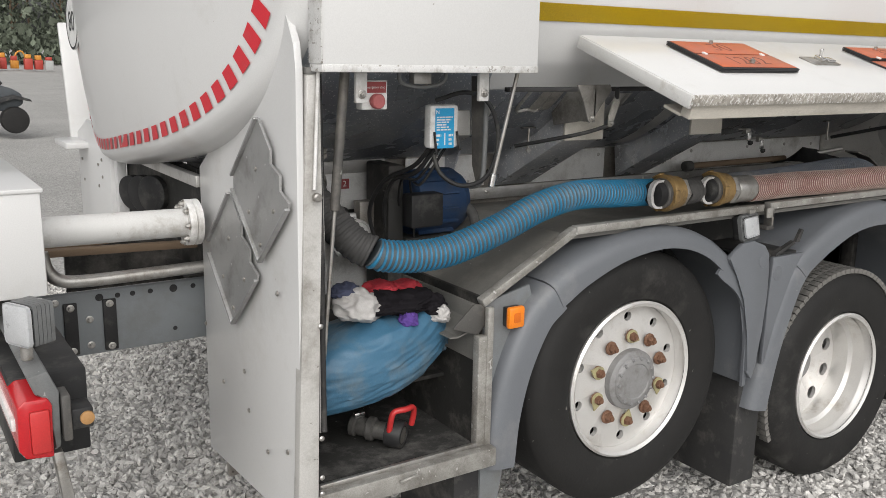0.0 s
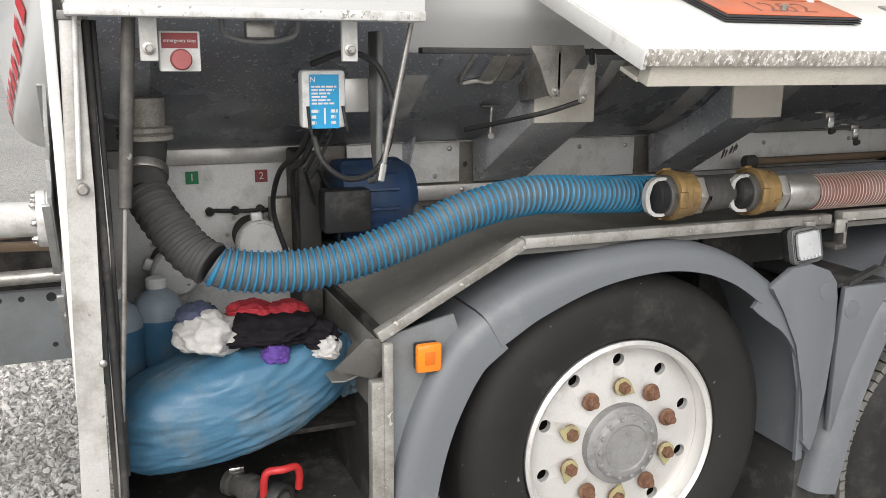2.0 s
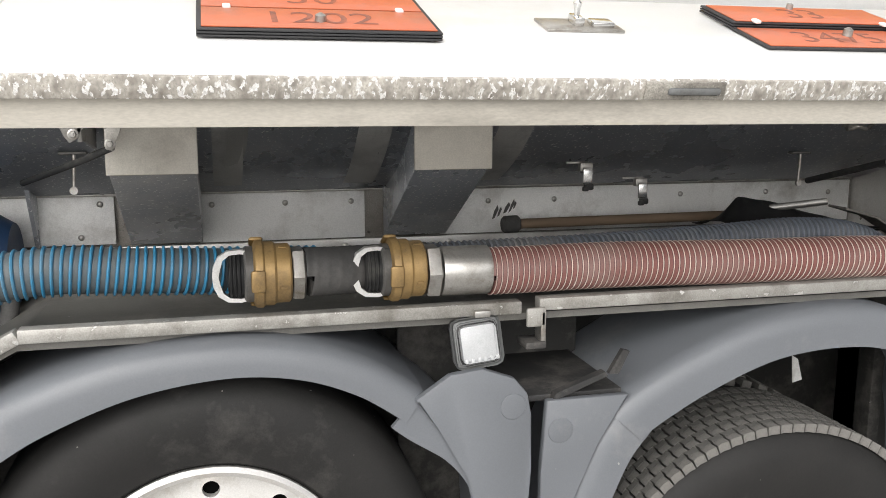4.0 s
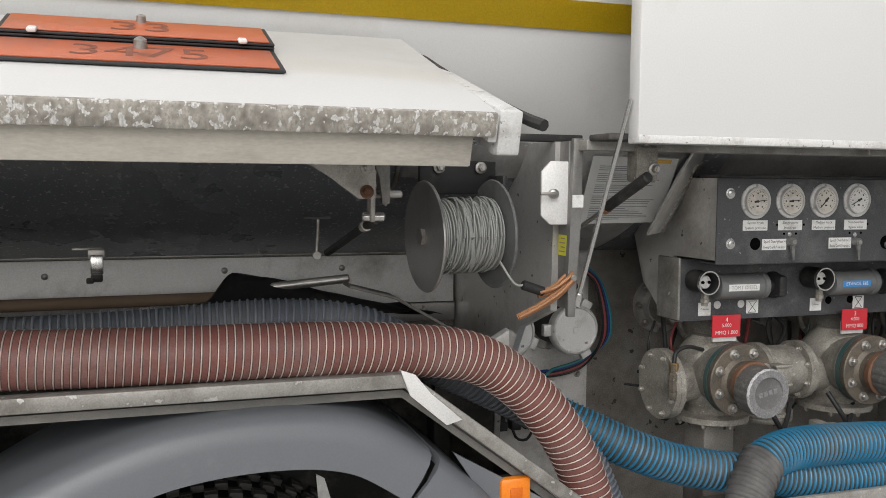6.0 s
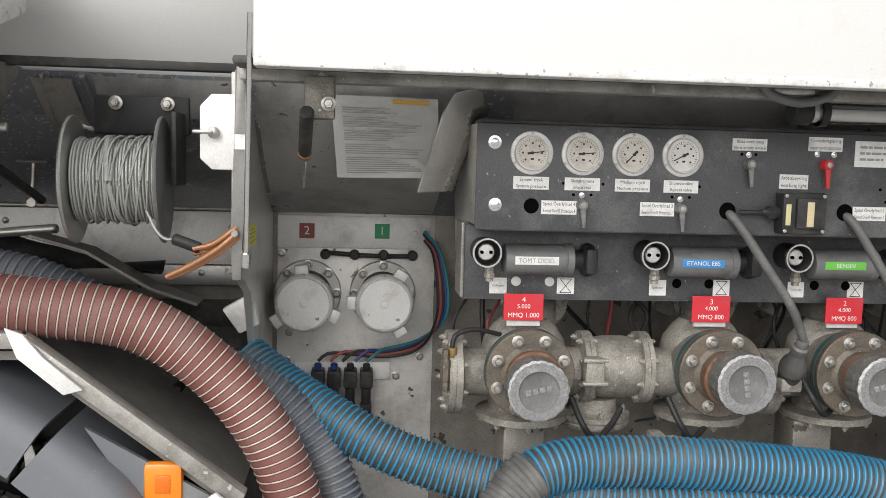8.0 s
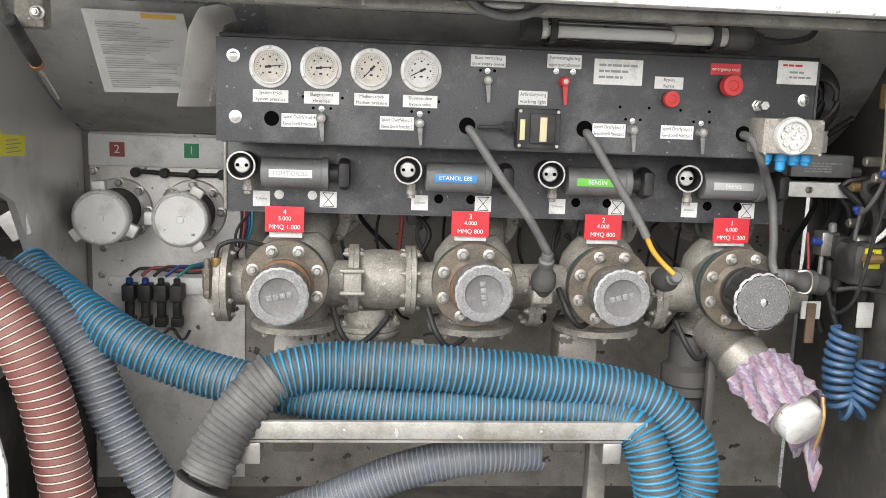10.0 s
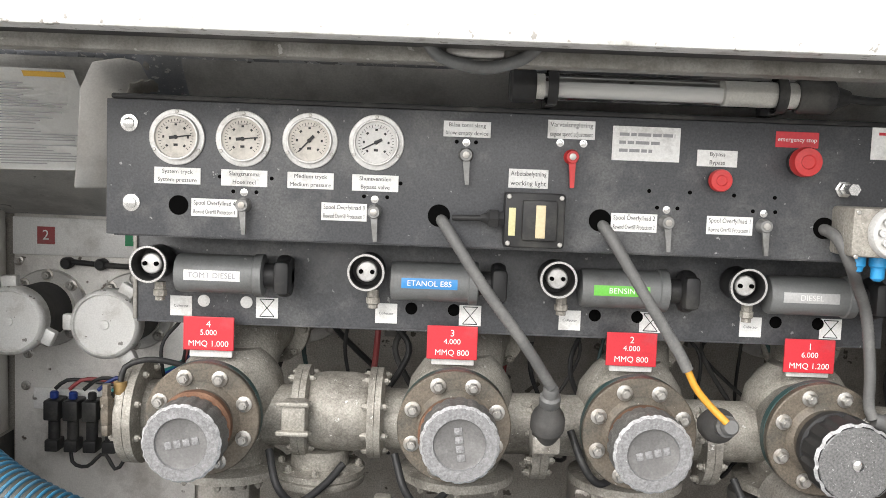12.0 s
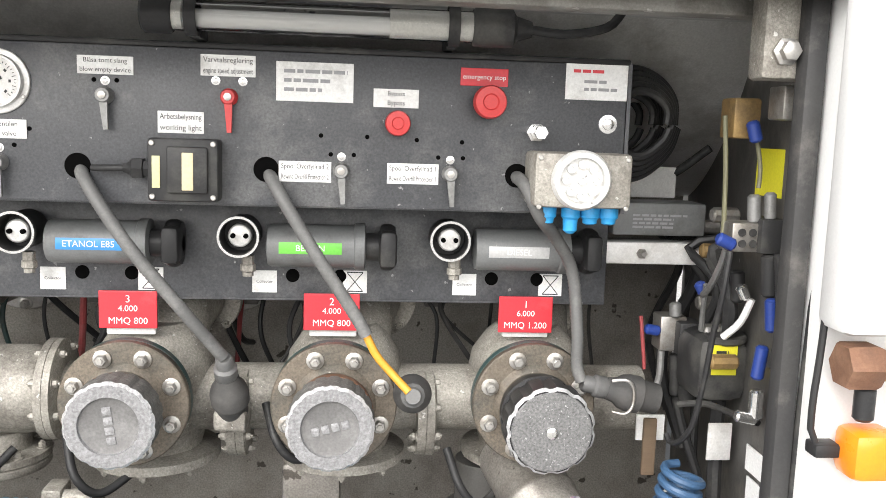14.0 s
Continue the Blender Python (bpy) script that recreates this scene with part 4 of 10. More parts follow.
tread(wheel_2, W2, 0.512, 0.29, 6, 48, -115, 75)
part("inner_tyre", B(lambda bm: add_lathe(bm, [(0.30, -0.35), (0.42, -0.345), (0.478, -0.36), (0.496, -0.38), (0.496, -0.62), (0.47, -0.65), (0.30, -0.65)], WM2, 72, False, False)), TYRE, wheel_2, "inner tyre of the twin pair", 35)
for k in range(20):
    for j in range(4):
        turn = radians(-55 + 6.4 * k + (3.2 if j % 2 else 0))
        piece("tread_block", TREAD_ME, Matrix.Translation((W2[0], W2[1] + 0.395 + 0.07 * j, W2[2])) @ Matrix.Rotation(turn, 4, "Y") @ Matrix.Translation((0, 0, 0.512)), wheel_2)
# The drums are blackened so the hand holes look unlit.
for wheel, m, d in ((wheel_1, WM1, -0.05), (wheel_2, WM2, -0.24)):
    part("brake_drum", B(lambda bm: add_lathe(bm, [(0.26, d), (0.10, d - 0.005)], m, 40, False, True)), VOID, wheel, "brake drum painted black for the shade behind the disc")

# ---- mudguards ----
def fender(pts, y0, y1, t=0.012, lip=0.05, lip_end=None):
    """A mudguard strip swept along an arc, with a rounded outer face that turns down at the front edge."""
    line = curve_points([(p[0], 0, p[1]) for p in pts], 0.02)
    n = len(line)
    bm = bmesh.new()
    cx = sum(p.x for p in line) / n
    rows = []
    for i, p in enumerate(line):
        d = (line[min(i + 1, n - 1)] - line[max(i - 1, 0)]).normalized()
        nrm = Vector((-d.z, 0, d.x))
        k = lip if lip_end is None else lip + (lip_end - lip) * smooth01(i / (n - 1) * 1.6)
        sec = [(y1, 0), (y0 + 0.05, 0), (y0 + 0.022, -0.006), (y0 + 0.006, -0.022), (y0, -0.05), (y0, -k), (y0 + t, -k), (y0 + t, -0.05), (y0 + 0.03, -t - 0.006), (y1, -t)]
        rows.append([bm.verts.new(Vector((p.x, yy, p.z)) + nrm * off) for yy, off in sec])
    m = len(rows[0])
    for a, b in zip(rows, rows[1:]):
        for k in range(m):
            bm.faces.new((a[k], a[(k + 1) % m], b[(k + 1) % m], b[k]))
    bm.faces.new(rows[0])
    bm.faces.new(rows[-1][::-1])
    return bm


ARC1 = [(-0.46, 0.945), (-0.34, 1.010), (-0.16, 1.066), (0.04, 1.085), (0.20, 1.068), (0.33, 1.02), (0.43, 0.955), (0.452, 0.937)]
ARC2 = [(0.862, 0.862), (0.905, 0.90), (1.06, 0.985), (1.25, 1.055), (1.45, 1.075), (1.62, 1.05), (1.765, 0.965)]
part("mudguard_top", fender(ARC1, -0.065, 0.36, lip=0.10, lip_end=0.074), FENDER, truck, "dark grey plastic mudguard")
part("mudguard_top", fender(ARC2, -0.065, 0.36, lip=0.10), FENDER, truck, "dark grey plastic mudguard")
part("mudguard_side", fender([(-0.705, 0.33), (-0.685, 0.52), (-0.635, 0.70), (-0.55, 0.86), (-0.455, 0.942)], -0.062, 0.36, lip=0.11), FENDER, truck, "dark grey plastic mudguard side")
part("mudguard_side", fender([(0.434, 0.952), (0.545, 0.85), (0.605, 0.72), (0.625, 0.55), (0.632, 0.37)], -0.062, 0.36, lip=0.10, lip_end=0.052), FENDER, truck, "dark grey plastic mudguard side")
part("mudguard_side", fender([(0.66, 0.25), (0.70, 0.45), (0.75, 0.62), (0.82, 0.79), (0.90, 0.897)], -0.062, 0.36, lip=0.10), FENDER, truck, "dark grey plastic mudguard side")
part("mudguard_side", fender([(1.767, 0.962), (1.88, 0.86), (1.955, 0.72), (1.99, 0.55), (2.0, 0.30)], -0.062, 0.36, lip=0.105), FENDER, truck, "dark grey plastic mudguard side")
part("mudflap", box(0.645, 0.80, 0.0, 0.35, -0.12, 0.36, 0.006), RUBBER, truck, "black rubber mud flap")
part("mudflap", box(-0.80, -0.62, 0.0, 0.35, 0.05, 0.40, 0.006), RUBBER, truck, "black rubber mud flap")

# ---- control panel ----
def bars(parent, x0, x1, z0, z1, y, rows, ink, seed=1, name="print", gap=0.45):
    """Lines of writing too small to read, as thin bars."""
    rnd = random.Random(seed)
    bm = bmesh.new()
    h = (z1 - z0) / rows
    for i in range(rows):
        z = z1 - (i + 0.5) * h
        x = x0
        end = x1 - (x1 - x0) * rnd.choice((0, 0, 0.1, 0.25, 0.4))
        while x < end:
            w = min(rnd.uniform(0.006, 0.02), end - x)
            add_box(bm, x, x + w, y - 0.0006, y, z - h * (1 - gap) / 2, z + h * (1 - gap) / 2)
            x += w + 0.0025
    return part(name, bm, ink, parent, "", 0)


def label(parent, x0, x1, z0, z1, y, lines=(), back=PAPER, ink=INK, size=None, name="label", tag=""):
    lb = part(name, box(x0, x1, y - 0.0015, y, z0, z1, 0.0005), back, parent, tag, 0)
    n = len(lines)
    for i, t in enumerate(lines):
        zc = z1 - (z1 - z0) * (i + 0.5) / n
        words("lettering", t, size or (z1 - z0) / n * 0.72, on_wall((x0 + x1) / 2, y - 0.0019, zc), ink, lb, (x1 - x0) * 0.9)
    return lb


panel = thing("control_panel", (3.08, 0.16, 1.30), "black steel control panel with gauges, levers and labels", "control panel")
PY = 0.113
part("face_plate", box(2.4735, 3.674, PY, PY + 0.004, 1.302, 1.500, 0.0015), PANEL, panel, "scuffed black front plate")
part("bottom_fold", box(2.484, 3.674, PY + 0.003, 0.20, 1.300, 1.304, 0.001), PANEL, panel)
part("top_fold", box(2.480, 3.678, PY - 0.002, 0.20, 1.500, 1.508, 0.003), BLACK, panel, "black rubber edge strip")
part("end_plate", prism([(PY + 0.005, 1.310), (PY + 0.005, 1.500), (0.30, 1.500), (0.475, 1.350), (0.425, 1.230), (0.36, 1.180), (0.29, 1.142), (0.262, 1.146), (0.285, 1.310)], "x", 2.4745, 2.483, 0.001), STAINLESS, panel, "bare stainless end plate")
part("end_plate", box(3.675, 3.680, PY, 0.22, 1.302, 1.503), PANEL, panel)


def gauge(x, z, dial, ang, y=PY):
    m = at_face(x, y, z)
    g = part("pressure_gauge", B(lambda bm: add_lathe(bm, [(0.0405, 0), (0.0405, 0.003), (0.0395, 0.004), (0.0335, 0.0045), (0.0335, 0.010), (0.0325, 0.0125), (0.0305, 0.0125), (0.0295, 0.008)], m, 48, False, False)), BEZEL, panel, "round pressure gauge with metal bezel")
    part("dial", B(lambda bm: add_lathe(bm, [(0.0300, 0.0075), (0.0300, 0.0082)], m, 40, False, True)), dial, g)
    bm = bmesh.new()
    for k in range(28):
        a = radians(-135 + 270 * k / 27)
        long = k % 3 == 0
        add_box(bm, -0.0004, 0.0004, 0.0215 if long else 0.0235, 0.026, 0.0083, 0.0086, 0, m @ Matrix.Rotation(a, 4, "Z"))
    for k in range(7):
        a = radians(-135 + 45 * k)
        add_box(bm, -0.0018, 0.0018, 0.0165, 0.0195, 0.0083, 0.0086, 0, m @ Matrix.Rotation(a, 4, "Z"))
    add_box(bm, -0.003, 0.003, -0.013, -0.0095, 0.0083, 0.0086, 0, m)
    add_box(bm, -0.0085, 0.0085, 0.0205, 0.0208, 0.0083, 0.0086, 0, m)
    part("scale_marks", bm, INK, g, "", 0)
    r = Matrix.Rotation(radians(ang), 4, "Z")
    bm = bmesh.new()
    add_box(bm, -0.001, 0.001, -0.001, 0.0225, 0.0092, 0.0099, 0, m @ r)
    add_box(bm, -0.0022, 0.0022, -0.0095, -0.002, 0.0092, 0.0099, 0, m @ r)
    add_lathe(bm, [(0.003, 0.0086), (0.003, 0.0105), (0.001, 0.011)], m, 12)
    part("needle", bm, INK, g)
    for k in range(3):
        a = radians(90 + 120 * k)
        piece("screw", SCREW, m @ Matrix.Translation((0.037 * math.cos(a), 0.037 * math.sin(a), 0.004)), g)
    return g


SCREW = mesh_of("screw", B(lambda bm: add_lathe(bm, [(0.0028, 0), (0.0028, 0.0012), (0.002, 0.0018)], Matrix(), 10)), STEEL, 30)
for x, z, d, a in ((2.577, 1.447, DIAL, -82), (2.674, 1.448, DIAL, -84), (2.771, 1.449, DIAL, 137), (2.868, 1.450, DIALW, 118)):
    gauge(x, z, d, a)
for x0, t in ((2.544, ("System tryck", "System pressure")), (2.642, ("Slangtrumma", "Hose reel")), (2.739, ("Medium tryck", "Medium pressure")), (2.834, ("Shuntventilen", "Bypass valve"))):
    label(panel, x0, x0 + 0.068, 1.379, 1.403, PY, t)
PB = mesh_of("panel_bolt", B(lambda bm: add_lathe(bm, [(0.0125, 0), (0.0125, 0.002), (0.008, 0.0025), (0.0075, 0.006), (0.004, 0.007)], Matrix(), 20)), CHROME, 30)
for x, z in ((2.507, 1.465), (2.511, 1.349), (3.650, 1.422)):
    piece("panel_bolt", PB, at_face(x, PY, z), panel)


def hole(x, z, r, parent=panel, y=PY):
    m = at_face(x, y, z)
    part("cable_hole", B(lambda bm: add_lathe(bm, [(r, 0.0006), (r * 0.98, 0.0010)], m, 28, False, True)), VOID, parent, "open cable hole")


for x, z, r in ((2.580, 1.348, 0.0145), (2.963, 1.347, 0.0165), (3.200, 1.349, 0.0165), (3.530, 1.350, 0.016)):
    hole(x, z, r)
DOT = mesh_of("small_hole", B(lambda bm: add_lathe(bm, [(0.0030, 0), (0.0030, 0.0006)], Matrix(), 10)), VOID, 0)
for x, z in ((2.660, 1.371), (2.694, 1.371), (2.852, 1.371), (2.886, 1.371), (2.985, 1.456), (3.013, 1.456), (3.283, 1.371), (3.313, 1.371), (3.424, 1.371), (3.457, 1.371), (3.27, 1.395), (3.33, 1.395), (3.395, 1.393), (3.455, 1.392), (2.640, 1.392), (2.716, 1.392), (2.905, 1.392)):
    piece("small_hole", DOT, at_face(x, PY, z), panel)


LEVERGREY = mat("dull_lever_metal", (0.27, 0.27, 0.265), 0.45, 0.5, (0.19, 0.19, 0.185), 20, 0.6, 0.1, 90, dirt=(0.10, 0.098, 0.09), dirt_amt=0.35, dscale=24)


def lever(x, z, material, length=0.045, turn=4):
    m = at_face(x, PY, z, turn)
    lv = part("lever", B(lambda bm: add_lathe(bm, [(0.011, 0), (0.011, 0.006), (0.0095, 0.008), (0.0095, 0.016), (0.0085, 0.0175), (0.004, 0.0175)], m, 20)), material, panel, "toggle lever")
    part("lever_arm", B(lambda bm: add_prism(bm, [(-0.0055, 0.0), (0.0055, 0.0), (0.0028, -length), (-0.0028, -length)], "z", 0.009, 0.0145), lambda bm: bmesh.ops.transform(bm, matrix=m, verts=bm.verts)), material, lv)
    part("pivot", B(lambda bm: add_lathe(bm, [(0.005, 0.0172), (0.005, 0.0195), (0.002, 0.020)], m, 10)), STEEL, lv)
    return lv


for x, z in ((2.676, 1.352), (2.868, 1.349), (2.999, 1.437), (3.297, 1.350), (3.440, 1.350)):
    lever(x, z, LEVERGREY, 0.043)
    piece("stop_screw", PB, at_face(x, PY, z + 0.018) @ Matrix.Scale(0.45, 4), panel)
lever(3.153, 1.440, REDKNOB, 0.045, 2)
for dx in (-0.017, 0.017):
    piece("stop_screw", PB, at_face(3.153 + dx, PY, 1.460) @ Matrix.Scale(0.45, 4), panel)
label(panel, 2.599, 2.667, 1.333, 1.359, PY, ("Spool Överfyllnad 4", "Rewind Overfill Protection 4"))
label(panel, 2.790, 2.857, 1.334, 1.360, PY, ("Spool Överfyllnad 3", "Rewind Overfill Protection 3"))
label(panel, 3.216, 3.284, 1.334, 1.361, PY, ("Spool Överfyllnad 2", "Rewind Overfill Protection 2"))
label(panel, 3.357, 3.425, 1.335, 1.362, PY, ("Spool Överfyllnad 1", "Rewind Overfill Protection 1"))
label(panel, 2.965, 3.034, 1.463, 1.486, PY, ("Blåsa tomt slang", "blow empty device"))
label(panel, 3.117, 3.186, 1.466, 1.493, PY, ("Varvtalsreglering", "engine speed adjustment"))
label(panel, 3.063, 3.121, 1.392, 1.420, PY, ("Arbetsbelysning", "working light"))
lb = label(panel, 3.212, 3.311, 1.438, 1.488, PY)
bars(lb, 3.222, 3.303, 1.447, 1.482, PY - 0.0015, 3, INK_GREY, 3, gap=0.6)
label(panel, 3.337, 3.396, 1.434, 1.458, PY, ("Bypass", "Bypass"))
label(panel, 3.450, 3.513, 1.466, 1.489, PY, ("emergency stop",), REDTAG, PAPER, 0.009)
lb = label(panel, 3.590, 3.674, 1.453, 1.500, PY)
bars(lb, 3.600, 3.668, 1.487, 1.494, PY - 0.0015, 1, REDTAG, 5, gap=0.4)
bars(lb, 3.615, 3.665, 1.462, 1.482, PY - 0.0015, 2, INK_GREY, 6, gap=0.6)


def push_button(x, z, r, h):
    m = at_face(x, PY, z)
    kb = part("push_button", B(lambda bm: add_lathe(bm, [(r * 0.75, 0), (r * 0.75, h * 0.45), (r, h * 0.5), (r, h * 0.85), (r * 0.92, h), (r * 0.5, h * 1.02), (r * 0.42, h * 0.96), (r * 0.1, h * 0.96)], m, 36)), REDKNOB, panel, "red mushroom push button")
    part("collar", B(lambda bm: add_lathe(bm, [(r * 0.9, 0), (r * 0.9, h * 0.25), (r * 0.8, h * 0.3)], m, 28)), BLACK, kb)


push_button(3.369, 1.414, 0.0165, 0.022)
push_button(3.487, 1.445, 0.0215, 0.034)

# switch box with cable gland
sw = part("switch_box", box(3.057, 3.144, PY - 0.035, PY, 1.307, 1.386, 0.004), BLACK, panel, "black working-light switch box")
part("rocker", box(3.082, 3.132, PY - 0.043, PY - 0.034, 1.318, 1.376, 0.003), BLACK, sw)
part("rocker_label", box(3.101, 3.115, PY - 0.0445, PY - 0.0428, 1.322, 1.369, 0.0008), mat("cream_label", (0.62, 0.52, 0.33), 0.5), sw)
part("side_label", box(3.063, 3.073, PY - 0.0365, PY - 0.0348, 1.324, 1.364, 0.0006), mat("lime_label", (0.58, 0.55, 0.3), 0.5), sw)
for x in (3.063, 3.138):
    for z in (1.313, 1.380):
        piece("screw", SCREW, at_face(x, PY - 0.035, z) @ Matrix.Scale(1.3, 4), sw)
part("gland", B(lambda bm: add_lathe(bm, [(0.011, 0), (0.011, 0.008), (0.014, 0.009), (0.014, 0.022), (0.009, 0.026), (0.006, 0.034)], axis_matrix((3.058, PY - 0.017, 1.347), (3.0, PY - 0.017, 1.347)), 6)), BLACK, sw)
part("gland_cable", cable([(3.03, PY - 0.017, 1.347), (3.0, PY - 0.016, 1.346), (2.975, PY - 0.004, 1.345)], 0.0045), BLACK, sw)

# plug socket box with blue glands
sk = part("socket_box", box(3.541, 3.668, 0.045, PY + 0.02, 1.314, 1.384, 0.006), CAST, panel, "cast aluminium socket box")
m = at_face(3.600, 0.045, 1.350)
part("socket_ring", B(lambda bm: add_lathe(bm, [(0.038, 0), (0.038, 0.008), (0.035, 0.012), (0.029, 0.012), (0.028, 0.004)], m, 40, False, True)), CAPALU, sk)
PIN = mesh_of("socket_pin", B(lambda bm: add_lathe(bm, [(0.0055, 0), (0.0055, 0.006), (0.0035, 0.006), (0.003, 0.003)], Matrix(), 14)), CAPALU, 30)
for k in range(9):
    a = radians(40 * k)
    r = 0.020 if k < 8 else 0.0
    piece("socket_pin", PIN, m @ Matrix.Translation((r * math.cos(radians(45 * k)), r * math.sin(radians(45 * k)), 0.004)), sk)
for x in (3.548, 3.661):
    for z in (1.315, 1.377):
        piece("screw", SCREW, at_face(x, 0.045, z) @ Matrix.Scale(1.2, 4), sk)
for x in (3.566, 3.598, 3.624, 3.649):
    part("gland", lathe([(0.010, 0), (0.013, 0.003), (0.013, 0.016), (0.010, 0.019), (0.0095, 0.024 if x != 3.598 else 0.034), (0.005, 0.026 if x != 3.598 else 0.038)], (x, 0.08, 1.316), (x, 0.08, 1.25), 12), BLUEPL, sk, "bright blue cable gland")
part("air_coupling", B(lambda bm: add_lathe(bm, [(0.013, 0), (0.013, 0.006), (0.010, 0.007), (0.010, 0.015), (0.007, 0.016), (0.007, 0.034), (0.009, 0.035), (0.009, 0.04)], at_face(3.553, PY, 1.408), 6)), CHROME, panel, "chromed quick coupling")

# ---- product rail below the panel ----
rail = thing("product_rail", (3.08, 0.26, 1.15), "black folded steel rail with product indicators", "indicator rail")
LY = 0.252
part("rail_plate", B(lambda bm: add_box(bm, 2.472, 3.70, LY, LY + 0.004, 1.150, 1.302, 0.0015), lambda bm: add_box(bm, 2.472, 3.70, LY, LY + 0.08, 1.148, 1.153, 0.001)), PANEL, rail, "scuffed black rail plate")
part("end_edge", box(2.466, 2.473, LY - 0.004, LY + 0.09, 1.152, 1.305, 0.002), ALU_EDGE, rail, "bare metal end plate")


def indicator(xc, zc, name, back, ink, flag):
    """A barrel-shaped product indicator: cup with two pins, labelled cylinder, turn knob."""
    y = LY - 0.035
    ind = part("product_indicator", B(lambda bm: add_lathe(bm, [(0.012, 0), (0.029, 0.003), (0.031, 0.008), (0.031, 0.125), (0.034, 0.127), (0.034, 0.140), (0.028, 0.142)], axis_matrix((xc + 0.050, y, zc - 0.014), (xc + 1, y, zc - 0.014)), 36)), GREYPL, rail, "grey product indicator barrel")
    part("knob", B(lambda bm: add_lathe(bm, [(0.020, 0), (0.020, 0.020), (0.031, 0.022), (0.034, 0.027), (0.034, 0.036), (0.030, 0.043), (0.012, 0.045)], axis_matrix((xc + 0.191, y, zc - 0.014), (xc + 1, y, zc - 0.014)), 32)), BLACK, ind, "black turn knob")
    part("knob_grip", box(xc + 0.211, xc + 0.236, y - 0.040, y + 0.02, zc - 0.040, zc + 0.013, 0.008), BLACK, ind)
    m = at_face(xc + 0.014, y - 0.01, zc)
    part("cup", B(lambda bm: add_lathe(bm, [(0.027, -0.04), (0.027, 0.018), (0.0285, 0.02), (0.0255, 0.021), (0.0248, 0.017), (0.0245, -0.02)], m, 36, False, True)), BLACK, ind, "black contact cup")
    part("cup_rim", B(lambda bm: add_lathe(bm, [(0.0292, 0.014), (0.0292, 0.022), (0.0258, 0.022), (0.0258, 0.018)], m, 36, False, False)), CHROME, ind, "worn bright rim")
    part("contact", B(lambda bm: add_lathe(bm, [(0.0165, -0.018), (0.0165, 0.003), (0.0145, 0.005), (0.001, 0.006)], m, 28)), BEZEL, ind)
    for dx in (-0.009, 0.009):
        part("contact_pin", B(lambda bm: add_lathe(bm, [(0.0035, 0.005), (0.0035, 0.010), (0.0015, 0.011)], m @ Matrix.Translation((dx, 0, 0)), 10)), VOID, ind)
    part("stem", lathe([(0.009, 0), (0.009, 0.012), (0.011, 0.013), (0.011, 0.022), (0.008, 0.024), (0.008, 0.030)], (xc + 0.024, y, zc - 0.030), (xc + 0.024, y, zc - 1), 8), CAST, ind)
    # label wraps the barrel's front
    bm = bmesh.new()
    rr = 0.0316
    rows = []
    for k in range(7):
        a = radians(-15 + 30 * k / 6)
        rows.append((bm.verts.new((xc + 0.070, y - rr * math.cos(a), zc - 0.014 + rr * math.sin(a))), bm.verts.new((xc + 0.158, y - rr * math.cos(a), zc - 0.014 + rr * math.sin(a)))))
    for a, b in zip(rows, rows[1:]):
        bm.faces.new((a[0], a[1], b[1], b[0]))
    lab = part("name_strip", bm, back, ind, "coloured product name strip", 60)
    words("lettering", name, 0.0125, on_wall(xc + 0.114, y - rr - 0.0006, zc - 0.014), ink, lab, 0.078)
    return ind


for xc, t, bk, ik, hg in ((2.497, "TOMT DIESEL", PAPER, INK_GREY, 2.686), (2.838, "ETANOL E85", BLUELABEL, PAPER, 3.020), (3.140, "BENSIN", GREENLABEL, PAPER, 3.317), (3.438, "DIESEL", mat("silver_strip", (0.5, 0.5, 0.5), 0.4, 0.3), PAPER, 3.614)):
    indicator(xc, 1.250, t, bk, ik, hg)
    c0 = xc + (0.030 if xc < 2.6 else 0.026)
    lb = label(rail, c0, c0 + 0.036, 1.160, 1.193, LY, ("Collector",), size=0.0062)
    h0 = hg - 0.018
    hgp = part("hourglass_label", box(h0, h0 + 0.036, LY - 0.0015, LY, 1.161, 1.195, 0.0005), PAPER, rail, "white label with a crossed symbol", 0)
    bm = bmesh.new()
    for s in (-1, 1):
        add_box(bm, -0.0185, 0.0185, -0.0004, 0, -0.0006, 0.0006, 0, Matrix.Translation((h0 + 0.018, LY - 0.0016, 1.178)) @ Matrix.Rotation(radians(50 * s), 4, "Y"))
    add_box(bm, h0 + 0.006, h0 + 0.030, LY - 0.002, LY - 0.0016, 1.163, 1.1645)
    add_box(bm, h0 + 0.006, h0 + 0.030, LY - 0.002, LY - 0.0016, 1.1915, 1.193)
    part("crossed_lines", bm, INK, hgp, "", 0)
    for dx, mt in ((0.085, CAPALU if xc < 2.6 else VOID), (0.155, CAPALU if xc < 2.6 else VOID)):
        part("rail_hole", B(lambda bm: add_lathe(bm, [(0.010, 0), (0.010, 0.0012), (0.009, 0.0016)], at_face(xc + dx, LY, 1.186), 20)), mt, rail)

# ---- discharge valves ----
CAPSIDE = mat("cap_skirt", (0.17, 0.168, 0.16), 0.6, 0.3, (0.11, 0.108, 0.10), 40, 0.5, 0.4, 170, dirt=(0.30, 0.295, 0.28), dirt_amt=0.3, dscale=40, grit=0.3)
VB = hex_bolt_mesh(0.0085, 0.013, STEEL)
SB = hex_bolt_mesh(0.006, 0.010, CAST)


